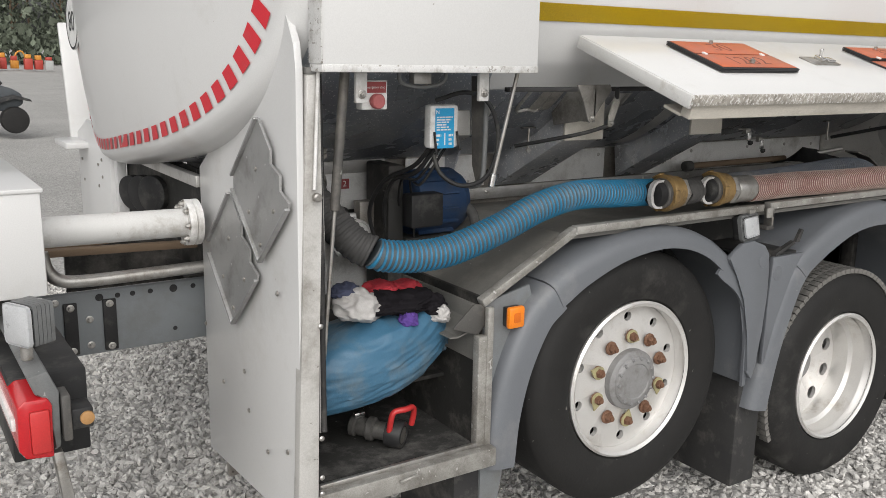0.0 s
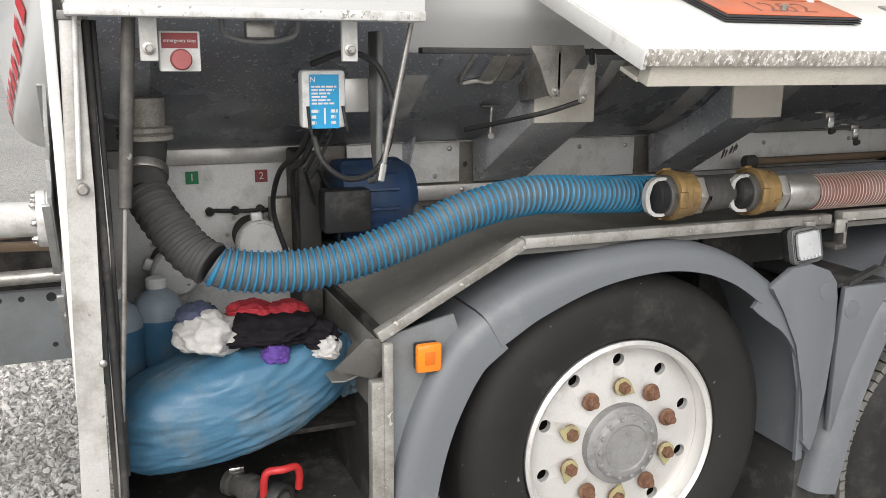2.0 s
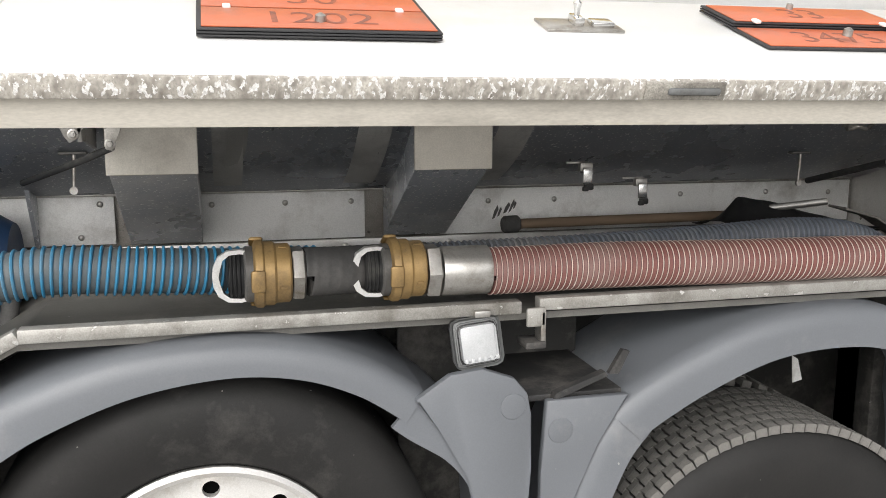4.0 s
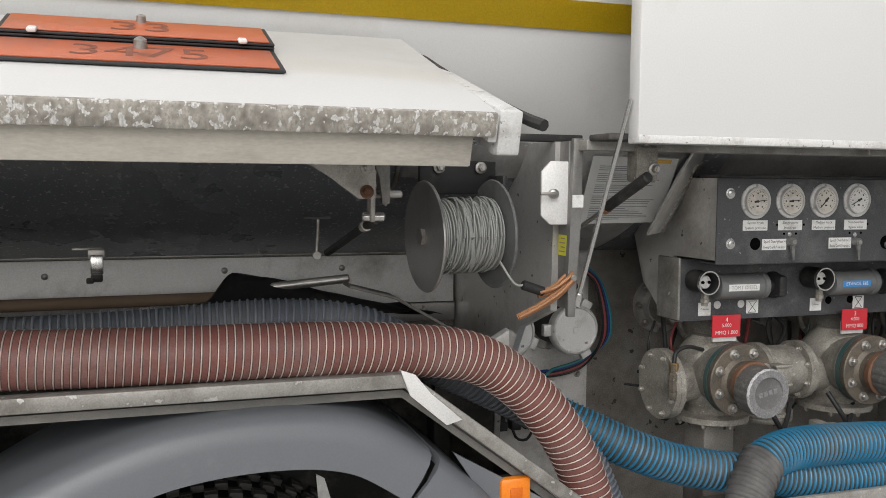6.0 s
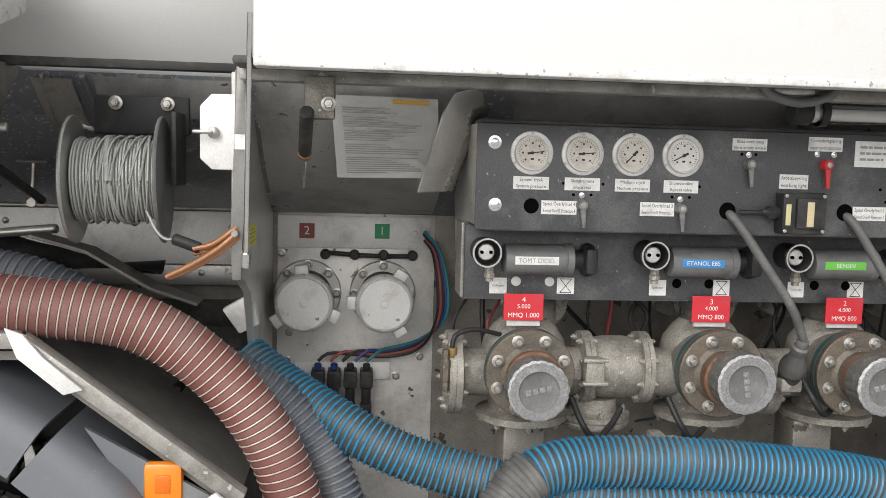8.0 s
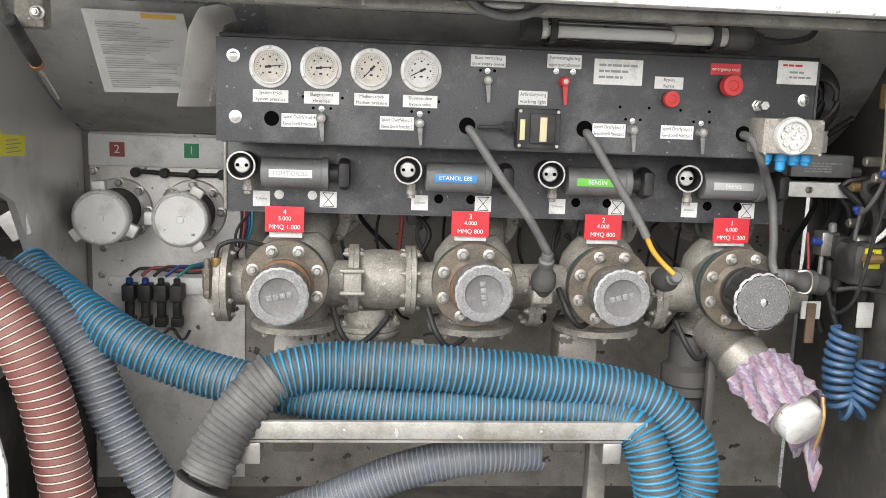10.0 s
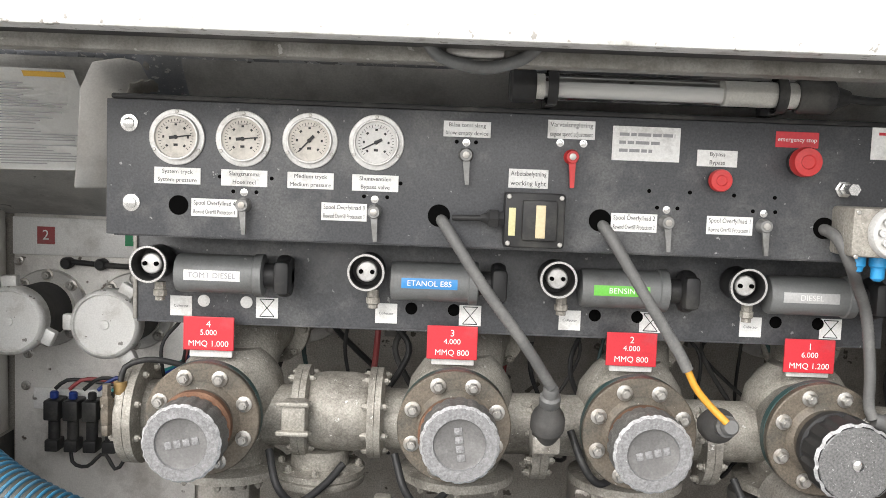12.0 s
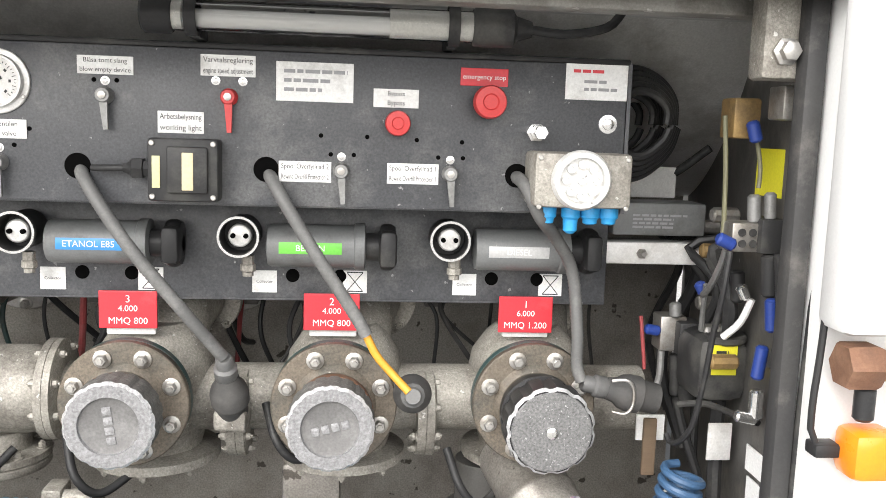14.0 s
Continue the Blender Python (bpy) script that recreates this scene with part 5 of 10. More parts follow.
def knurled_cap(bm, m, r, h, n=20, deep=0.014):
    """A screw cap: finely notched skirt, thin worn edge, broad flat annulus and a recessed face."""
    seg = n * 6
    prof = [(0.92, 0.0), (0.98, 0.004), (1.0, h * 0.15), (1.0, h * 0.84), (1.0, h * 0.92), (0.935, h), (0.66, h), (0.64, h - 0.004), (0.60, h - 0.005), (0.05, h - 0.005)]
    rings = []
    for pi, (f, a) in enumerate(prof):
        ring = []
        for k in range(seg):
            t = 2 * math.pi * k / seg
            g = 1 - (deep * (1 if pi < 4 else 0.7) if (k % 6) in (0, 1) else 0.0) if pi in (1, 2, 3, 4, 5) else 1.0
            g += 0.006 * noise.noise(Vector((k * 0.9, pi * 3.0, r * 100))) if pi in (4, 5) else 0
            ring.append(bm.verts.new(m @ Vector((r * f * g * math.cos(t), r * f * g * math.sin(t), a))))
        rings.append(ring)
    for i in range(len(rings) - 1):
        for k in range(seg):
            f = bm.faces.new((rings[i][k], rings[i][(k + 1) % seg], rings[i + 1][(k + 1) % seg], rings[i + 1][k]))
            f.material_index = 1 if i == 4 else 2 if i in (1, 2, 3) else 3 if i > 6 else 0
    bm.faces.new(rings[-1]).material_index = 3


def bolt_circle(parent, me, m, r, n, along, a0=0.0):
    for k in range(n):
        a = 2 * math.pi * k / n + a0
        piece("bolt", me, m @ Matrix.Translation((r * math.cos(a), r * math.sin(a), along)) @ Matrix.Rotation(k, 4, "Z"), parent)


def flange_pair(parent, x, y, z, r, name="pipe_flange", t=0.014):
    ax = axis_matrix((x - t - 0.001, y, z), (x + 1, y, z))
    fl = part(name, B(lambda bm: add_lathe(bm, [(r, 0), (r, t), (r * 0.97, t + 0.0005), (r, t + 0.001), (r, 2 * t), (r * 0.8, 2 * t + 0.004)], ax, 40)), CAST, parent, "bolted cast flange pair")
    for k in range(8):
        a = 2 * math.pi * k / 8 + 0.39
        piece("bolt", SB, ax @ Matrix.Translation((r * 0.84 * math.cos(a), r * 0.84 * math.sin(a), 2 * t)) , fl)
        piece("bolt", SB, ax @ Matrix.Translation((r * 0.84 * math.cos(a), r * 0.84 * math.sin(a), 0)) @ Matrix.Rotation(math.pi, 4, "X"), fl)
    return fl


def valve(x, zc, no, tag, ring, cap_at, cap_dark=False, logo=0):
    v = thing("discharge_valve", (x, 0.3, 0.75), "cast discharge valve with bolted brown flange and grey screw cap" if not cap_dark else "cast discharge valve with a black metal-rimmed screw cap", "valve", "discharge valves")
    # body: a barrel with a foot flange, a neck to the front and a stub up
    body = part("body", lathe([(0.080, 0), (0.098, 0.0), (0.098, 0.014), (0.070, 0.020), (0.080, 0.06), (0.092, 0.10), (0.094, 0.13), (0.086, 0.17), (0.066, 0.20), (0.05, 0.215)], (x + 0.012, 0.315, zc - 0.125), (x + 0.012, 0.315, zc + 1), 40), CAST, v, "weathered cast body")
    bolt_circle(v, SB, axis_matrix((x + 0.012, 0.315, zc - 0.125), (x + 0.012, 0.315, zc - 1)), 0.088, 8, 0.0)
    m = at_face(x, 0.235, zc)
    part("front_neck", B(lambda bm: add_lathe(bm, [(0.072, -0.06), (0.074, 0.0), (0.080, 0.018), (0.086, 0.024), (0.086, 0.030)], m, 44)), CAST, body, "cast neck")
    part("painted_ring", B(lambda bm: add_lathe(bm, [(0.086, 0.029), (0.0895, 0.031), (0.0895, 0.045), (0.086, 0.046)], m, 44)), ring, body, "dirty painted flange backing")
    fl = part("front_flange", B(lambda bm: add_lathe(bm, [(0.088, 0.046), (0.090, 0.049), (0.090, 0.062), (0.088, 0.064), (0.060, 0.064), (0.056, 0.068), (0.051, 0.072), (0.050, 0.110), (0.048, 0.112)], m, 52)), BRONZE, v, "brown bolted front flange")
    bolt_circle(fl, VB, m, 0.0715, 8, 0.064, 0.39)
    part("neck_ring", B(lambda bm: add_lathe(bm, [(0.0535, 0.09), (0.056, 0.094), (0.056, 0.108), (0.052, 0.112)], m, 40)), RUST if not cap_dark else BLACK, v)
    mc = at_face(cap_at[0], 0.235 - 0.108, cap_at[1], logo)
    cap = part("screw_cap", B(lambda bm: knurled_cap(bm, mc, 0.0590 if not cap_dark else 0.0615, 0.058, 18 if not cap_dark else 12, 0.028 if not cap_dark else 0.06)), (CASTW, CAPRIM, CAPSIDE, CAPFACE) if not cap_dark else (BLACK, CAPRIM, BLACK, BLACK), v, "frosted grey screw cap" if not cap_dark else "black screw cap with bright worn rim", 35)
    if not cap_dark:
        bm = bmesh.new()
        for k in range(4):
            add_box(bm, -0.025 + k * 0.0135, -0.0145 + k * 0.0135, -0.006, 0.006, 0.052, 0.0545, 0.001, mc)
        part("raised_mark", bm, CASTW, cap, "", 30)
    else:
        part("face_disc", B(lambda bm: add_lathe(bm, [(0.0555, 0.050), (0.0555, 0.059), (0.0545, 0.060), (0.002, 0.060)], mc, 40)), mat("speckled_grey_face", (0.20, 0.20, 0.20), 0.45, 0.4, (0.14, 0.14, 0.14), 40, 0.5, 0.2, 120, speck=(0.42, 0.42, 0.42), speck_at=0.66, sscale=320, grit=0.4), cap)
        part("centre_bolt", B(lambda bm: add_lathe(bm, [(0.008, 0.058), (0.008, 0.064), (0.004, 0.066)], mc, 14)), CHROME, cap)
    # number plate on its stand
    part("tag_stand", box(x - 0.040, x + 0.030, 0.238, 0.246, zc + 0.085, zc + 0.12, 0.002), ALU_PLATE, v)
    tg = part("number_tag", box(x - 0.048, x + 0.034, 0.230, 0.234, 1.108, 1.163, 0.001), REDTAG, v, "red plate with white numbers", 0)
    for i, (t, s) in enumerate(((no, 0.0155), (tag[0], 0.0125), (tag[1], 0.0135))):
        words("lettering", t, s, on_wall(x - 0.007, 0.2295, 1.163 - 0.055 * (0.22, 0.47, 0.80)[i]), PAPER, tg, 0.074)
    # pipe up and back to the wall
    part("rear_elbow", cable([(x + 0.03, 0.33, zc + 0.05), (x + 0.045, 0.40, zc + 0.10), (x + 0.075, 0.52, zc + 0.115), (x + 0.085, 0.68, zc + 0.115)], 0.052, 0.02, 24), CAST, v, "cast rear elbow")
    mw = axis_matrix((x + 0.085, 0.69, zc + 0.115), (x + 0.085, -1, zc + 0.115))
    wf = part("wall_flange", B(lambda bm: add_lathe(bm, [(0.085, 0), (0.085, 0.016), (0.083, 0.018), (0.062, 0.018), (0.060, 0.04)], mw, 40)), STAINLESS, v, "round wall flange")
    bolt_circle(wf, VB, mw, 0.074, 8, 0.017)
    mw2 = axis_matrix((x + 0.062, 0.44, zc + 0.108), (x + 0.045, 0.34, zc + 0.10))
    ef = part("elbow_flange", B(lambda bm: add_lathe(bm, [(0.070, 0), (0.070, 0.014), (0.056, 0.018)], mw2, 36)), CAST, v)
    bolt_circle(ef, SB, mw2, 0.063, 8, 0.014)
    return v


VALVES = [(2.603, 1.010, "4", ("5.000", "MMQ 1.000"), TEAL, (2.600, 1.002), False, 12), (2.999, 1.012, "3", ("4.000", "MMQ 800"), TEAL, (3.006, 1.016), False, -82), (3.291, 1.012, "2", ("4.000", "MMQ 800"), TEAL, (3.289, 1.012), False, 14), (3.581, 1.014, "1", ("6.000", "MMQ 1.200"), TEAL, (3.585, 1.009), True, 0)]
for a in VALVES:
    valve(*a)

# cross pipe between the valves
mani = thing("cross_pipe", (3.0, 0.31, 0.95), "cast aluminium cross pipe joining the valves", "pipe")
part("pipe", rod((2.47, 0.305, 0.985), (3.78, 0.305, 0.985), 0.052, 32), CAST, mani, "weathered cast pipe")
flange_pair(mani, 2.462, 0.30, 0.985, 0.088)
part("air_fitting", B(lambda bm: add_lathe(bm, [(0.006, 0), (0.009, 0.004), (0.009, 0.016), (0.008, 0.018), (0.010, 0.022), (0.010, 0.040), (0.009, 0.044), (0.011, 0.048), (0.011, 0.062), (0.007, 0.066), (0.007, 0.085)], axis_matrix((2.437, 0.215, 0.965), (2.437, 0.215, 2)), 6)), BRONZE, mani, "tarnished stacked air fitting")
part("coupling_body", lathe([(0.056, 0), (0.063, 0.006), (0.067, 0.03), (0.067, 0.075), (0.063, 0.10), (0.056, 0.108)], (2.754, 0.300, 0.997), (3.5, 0.300, 0.997), 40), CAST, mani, "speckled cast coupling")
for x in (2.744, 2.869):
    flange_pair(mani, x, 0.300, 0.997, 0.077, t=0.011)
part("latch_block", B(lambda bm: add_box(bm, 2.722, 2.762, 0.195, 0.235, 0.985, 1.035, 0.006), lambda bm: add_box(bm, 2.715, 2.768, 0.188, 0.2, 1.03, 1.038, 0.003), lambda bm: add_box(bm, 2.715, 2.768, 0.188, 0.2, 0.982, 0.990, 0.003)), CAST, mani)
for x in (3.145, 3.43):
    flange_pair(mani, x, 0.290, 0.965, 0.068, t=0.013)
part("foot_flange", lathe([(0.076, 0), (0.078, 0.003), (0.078, 0.012), (0.073, 0.014), (0.078, 0.016), (0.078, 0.026), (0.05, 0.03), (0.05, 0.06)], (2.772, 0.31, 0.872), (2.772, 0.31, 2), 40), CAST, mani, "round foot flange")
bolt_circle(mani, SB, axis_matrix((2.772, 0.31, 0.899), (2.772, 0.31, 2)), 0.067, 8, 0)
part("drain_lever", B(lambda bm: add_box(bm, 2.872, 2.902, 0.20, 0.25, 0.84, 0.875, 0.006), lambda bm: add_lathe(bm, [(0.012, 0), (0.014, 0.02), (0.006, 0.05)], axis_matrix((2.90, 0.215, 0.858), (2.96, 0.205, 0.86)), 14)), CAST, mani)
for x in (2.615, 3.255):
    part("support_foot", box(x - 0.045, x + 0.045, 0.27, 0.36, 0.60, 0.885, 0.006), WALLSTEEL, mani, "square support foot")
part("plug_stand", box(3.545, 3.565, 0.22, 0.24, 0.62, 0.88, 0.004), GRIME, mani)
part("support_foot", lathe([(0.04, 0), (0.04, 0.13), (0.055, 0.14), (0.055, 0.16), (0.06, 0.165), (0.06, 0.2), (0.045, 0.21), (0.045, 0.28)], (3.53, 0.31, 0.60), (3.53, 0.31, 2), 24), GRIME, mani)


def cable_plug(x, y, z, tilt, material=CUFF_DARK):
    p = thing("cable_plug", (x, y, z), "black rubber cable plug on a sensor socket", "cable plug", "cable plugs")
    a = Vector((x, y, z))
    d = Vector(tilt).normalized()
    part("boot", lathe([(0.022, -0.045), (0.0235, -0.020), (0.027, -0.016), (0.027, 0.000), (0.0245, 0.010), (0.018, 0.020), (0.016, 0.032), (0.013, 0.036)], a, a + d, 28), material, p, "black rubber boot")
    part("gland_nut", lathe([(0.0145, 0.033), (0.0165, 0.036), (0.0165, 0.050), (0.0125, 0.054), (0.0125, 0.066), (0.010, 0.070)], a, a + d, 12), CONDUIT, p)
    return a + d * 0.07


E3 = cable_plug(3.145, 0.165, 1.033, (-0.03, -0.55, 0.9))
part_socket = thing("sensor_socket", (3.145, 0.2, 0.98), "square cast sensor socket on the pipe", "socket")
part("block", box(3.122, 3.168, 0.165, 0.225, 0.975, 1.005, 0.006), CAST, part_socket)
part("neck", box(3.126, 3.164, 0.20, 0.27, 0.96, 0.99, 0.004), CAST, part_socket)
E2 = cable_plug(3.400, 0.130, 1.043, (-0.05, -1.0, 0.25))
E1 = cable_plug(3.712, 0.15, 1.040, (-1.0, -0.05, 0.22))
con = thing("conduit_cable", (2.963, PY, 1.347), "grey corrugated conduit cable", "cable", "conduit cables")
part("conduit", cable([(2.963, 0.14, 1.345), (2.975, 0.10, 1.33), (3.03, 0.085, 1.25), (3.095, 0.095, 1.165), tuple(E3)], 0.0082, 0.0028, 14, 0.0008, 1), CONDUIT, con)
con = thing("conduit_cable", (3.2, PY, 1.349), "grey corrugated conduit cable with an orange inner cable", "cable", "conduit cables")
part("conduit", cable([(3.200, 0.14, 1.347), (3.212, 0.10, 1.33), (3.262, 0.085, 1.25), (3.318, 0.082, 1.165), (3.335, 0.082, 1.135)], 0.0082, 0.0028, 14, 0.0008, 1), CONDUIT, con)
part("inner_cable", cable([(3.334, 0.082, 1.137), (3.348, 0.080, 1.110), (3.370, 0.078, 1.085), tuple(E2)], 0.0055), mat("orange_cable", (0.62, 0.30, 0.03), 0.5), con, "orange cable")
con = thing("conduit_cable", (3.53, PY, 1.35), "grey corrugated conduit cable", "cable", "conduit cables")
part("conduit", cable([(3.526, 0.14, 1.352), (3.536, 0.085, 1.34), (3.556, 0.075, 1.30), (3.590, 0.12, 1.265), (3.622, 0.15, 1.215), (3.634, 0.15, 1.13), (3.636, 0.15, 1.08), tuple(E1)], 0.0082, 0.0028, 14, 0.0008, 1), CONDUIT, con)

# tube lamp above the panel
tube = thing("tube_lamp", (3.3, 0.07, 1.52), "tubular work lamp with black end caps, switched off", "lamp")
part("reflector", rod((3.100, 0.074, 1.533), (3.358, 0.074, 1.533), 0.0115, 20), TUBEGLASS, tube, "pale inner reflector")
part("white_sleeve", rod((3.355, 0.07, 1.536), (3.464, 0.07, 1.536), 0.0178, 28), ENAMEL, tube, "white plastic sleeve")
part("white_sleeve", rod((3.088, 0.07, 1.536), (3.104, 0.07, 1.536), 0.0178, 28), ENAMEL, tube, "white plastic sleeve")
shell = part("glass_tube", lathe([(0.0195, 0), (0.0195, 0.376)], (3.088, 0.07, 1.536), (4, 0.07, 1.536), 28), CLEAR, tube, "clear tube")
shell.visible_shadow = False
part("end_cap", lathe([(0.020, 0), (0.024, 0.004), (0.024, 0.034), (0.0215, 0.037)], (3.055, 0.07, 1.536), (4, 0.07, 1.536), 24), BLACK, tube)
part("end_cap", lathe([(0.0215, 0), (0.024, 0.003), (0.024, 0.050), (0.016, 0.055), (0.010, 0.075)], (3.458, 0.07, 1.536), (4, 0.07, 1.536), 24), BLACK, tube)
for x in (3.108, 3.427):
    part("clamp", B(lambda bm: add_lathe(bm, [(0.0255, 0), (0.0255, 0.014), (0.0205, 0.014), (0.0205, 0)], axis_matrix((x, 0.07, 1.536), (x + 1, 0.07, 1.536)), 28, False, False), lambda bm: add_box(bm, x, x + 0.014, 0.085, 0.14, 1.51, 1.53, 0.002)), BLACK, tube, "black tube clamp")
part("lead", cable([(3.528, 0.07, 1.536), (3.58, 0.075, 1.533), (3.635, 0.085, 1.545), (3.66, 0.10, 1.57)], 0.006), BLACK, tube)

# ---- hoses of the control locker ----
def hose_thing(name, pts, r, pitch, rib, mats, label, at=None, duty=0.42, group="hoses", wob=0.012, shade_band=0.0):
    h = thing(name, at or pts[0], label, "hose", group)
    part("hose_body", ribbed_hose(pts, r, pitch, rib, duty, 28, wob, shade_band), mats, h)
    return h


BLUE = (HOSE_BASE, HOSE_RIB)
h1 = hose_thing("blue_hose", [(2.575, 0.07, 0.828), (2.63, 0.085, 0.848), (2.72, 0.10, 0.856), (2.92, 0.10, 0.852), (3.12, 0.10, 0.834), (3.27, 0.10, 0.814), (3.385, 0.085, 0.78), (3.455, 0.06, 0.695), (3.455, 0.04, 0.60), (3.40, 0.03, 0.54)], 0.046, 0.0128, 0.0045, BLUE, "blue ribbed suction hose with grey rubber end, lying on a rail", duty=0.46)
part("rubber_cuff", ribbed_hose([(2.600, 0.075, 0.850), (2.555, 0.055, 0.810), (2.50, 0.02, 0.735), (2.465, -0.01, 0.65)], 0.048, 0.022, 0.0045, 0.6), (CUFF, CUFF), h1, "dusty grey rubber cuff")
part("cuff_sleeve", ribbed_hose([(2.470, -0.005, 0.665), (2.455, -0.02, 0.60), (2.45, -0.03, 0.45)], 0.054, 0.05, 0.0006, 0.5), (CUFF, CUFF), h1, "smooth grey sleeve")
hose_thing("blue_hose", [(2.03, 0.32, 1.01), (2.10, 0.28, 0.965), (2.20, 0.22, 0.915), (2.30, 0.18, 0.868), (2.42, 0.16, 0.825), (2.56, 0.13, 0.800), (2.78, 0.105, 0.772), (2.95, 0.10, 0.766), (3.15, 0.10, 0.762), (3.27, 0.085, 0.756), (3.335, 0.06, 0.735), (3.365, 0.03, 0.66), (3.385, 0.02, 0.56), (3.40, 0.02, 0.42)], 0.044, 0.0128, 0.0042, BLUE, "blue ribbed suction hose lying behind the rail", duty=0.46)
mh = hose_thing("maroon_hose", [(0.585, 0.008, 1.184), (0.90, 0.012, 1.184), (1.22, 0.014, 1.177), (1.52, 0.020, 1.173), (1.70, 0.034, 1.160), (1.86, 0.058, 1.132), (1.975, 0.075, 1.063), (2.08, 0.08, 0.945), (2.142, 0.08, 0.81), (2.18, 0.08, 0.62), (2.22, 0.08, 0.40)], 0.0505, (0.0118, 0.0178), 0.0016, (HOSE_RED, HOSE_WIRE, HOSE_SHADE), "maroon suction hose with pale wire spiral and brass coupling", duty=0.19, shade_band=0.08)
hose_thing("slate_hose", [(0.44, 0.125, 1.183), (0.90, 0.14, 1.187), (1.25, 0.18, 1.192), (1.48, 0.18, 1.202), (1.66, 0.18, 1.180), (1.82, 0.19, 1.10), (1.98, 0.20, 1.02), (2.10, 0.20, 0.95), (2.19, 0.19, 0.846), (2.246, 0.18, 0.722), (2.317, 0.17, 0.595), (2.42, 0.15, 0.45)], 0.044, 0.0145, 0.004, (HOSE_GREY, HOSE_GREY_RIB), "slate grey ribbed hose behind the maroon hose")
hose_thing("grey_hose", [(2.30, 0.15, 0.38), (2.50, 0.15, 0.47), (2.70, 0.14, 0.545), (2.85, 0.14, 0.61), (3.0, 0.14, 0.645), (3.16, 0.15, 0.655)], 0.040, 0.0105, 0.002, (HOSE_GREY, HOSE_GREY_RIB), "grey ribbed hose under the rail")
rl = thing("hose_rail", (2.93, 0.06, 0.69), "worn aluminium hose support rail", "rail")
part("rail_bar", B(lambda bm: add_box(bm, 2.515, 3.346, 0.022, 0.036, 0.728, 0.765, 0.003), lambda bm: add_box(bm, 2.515, 3.346, 0.036, 0.20, 0.716, 0.722, 0.001)), ALU_EDGE, rl, "worn aluminium angle bar")
for x in (2.55, 3.28):
    part("bracket", box(x - 0.02, x + 0.02, 0.037, 0.10, 0.67, 0.715, 0.004), STEEL, rl)
part("leg", box(3.25, 3.29, 0.10, 0.14, 0.33, 0.715, 0.004), GRIME, rl)

# filled outlet pipe with towel
out = thing("outlet_pipe", (3.66, 0.2, 0.7), "grimy angled outlet pipe with a capped end", "pipe")
PA, PB_ = Vector((3.570, 0.27, 0.905)), Vector((3.655, 0.0, 0.777))
part("pipe", lathe([(0.056, 0), (0.056, 0.10), (0.059, 0.104), (0.059, 0.112), (0.056, 0.116), (0.056, (PB_ - PA).length - 0.02)], PA, PB_, 32), WALLSTEEL, out, "stained steel pipe")
part("end_cap", lathe([(0.046, -0.03), (0.048, 0.004), (0.046, 0.016), (0.041, 0.019), (0.002, 0.020)], PB_, PB_ + (PB_ - PA), 32), CAPALU, out, "grey plastic end cap")
part("tie", cable([PB_ + Vector((0.03, -0.02, 0.06)), PB_ + Vector((0.028, -0.035, 0.02)), PB_ + Vector((0.022, -0.03, -0.03)), PB_ + Vector((0.018, -0.025, -0.055))], 0.004, 0.008, 8), BRASS, out)
tw = thing("striped_towel", (3.72, 0.1, 0.62), "pink and lilac striped towel draped over the outlet pipe", "towel")


def towel():
    bm = bmesh.new()
    d = (PB_ - PA).normalized()
    side = d.cross(Vector((0, 0, 1))).normalized()
    up = side.cross(d)
    nu, nv = 44, 60
    g = []
    for i in range(nu + 1):
        s = 0.165 + 0.135 * i / nu
        row = []
        for j in range(nv + 1):
            a = radians(-105 + 225 * j / nv)
            drop = max(0, j / nv - 0.68) * 0.55
            wr = 0.014 * noise.noise(Vector((i * 0.10, j * 0.16, 3))) + 0.005 * math.sin(j * 0.7 + i * 0.25) + 0.006 * noise.noise(Vector((i * 0.3, j * 0.4, 8)))
            r = 0.070 + wr
            p = PA + d * (s + 0.012 * noise.noise(Vector((j * 0.12, 7, i * 0.05)))) - side * r * math.sin(a if j / nv < 0.78 else radians(70)) + up * r * math.cos(a if j / nv < 0.78 else radians(70))
            p.z -= drop * (0.9 + 0.5 * noise.noise(Vector((i * 0.09, 1, 1))))
            row.append(bm.verts.new(p))
        g.append(row)
    for i in range(nu):
        for j in range(nv):
            f = bm.faces.new((g[i][j], g[i + 1][j], g[i + 1][j + 1], g[i][j + 1]))
            f.material_index = (0, 0, 1, 2, 0, 1, 2, 2)[(j + i // 5) % 8]
    bmesh.ops.solidify(bm, geom=list(bm.faces), thickness=0.004)
    return bm


part("cloth", towel(), (CLOTH_PINK, CLOTH_LILAC, CLOTH_PALE), tw, "", 60)

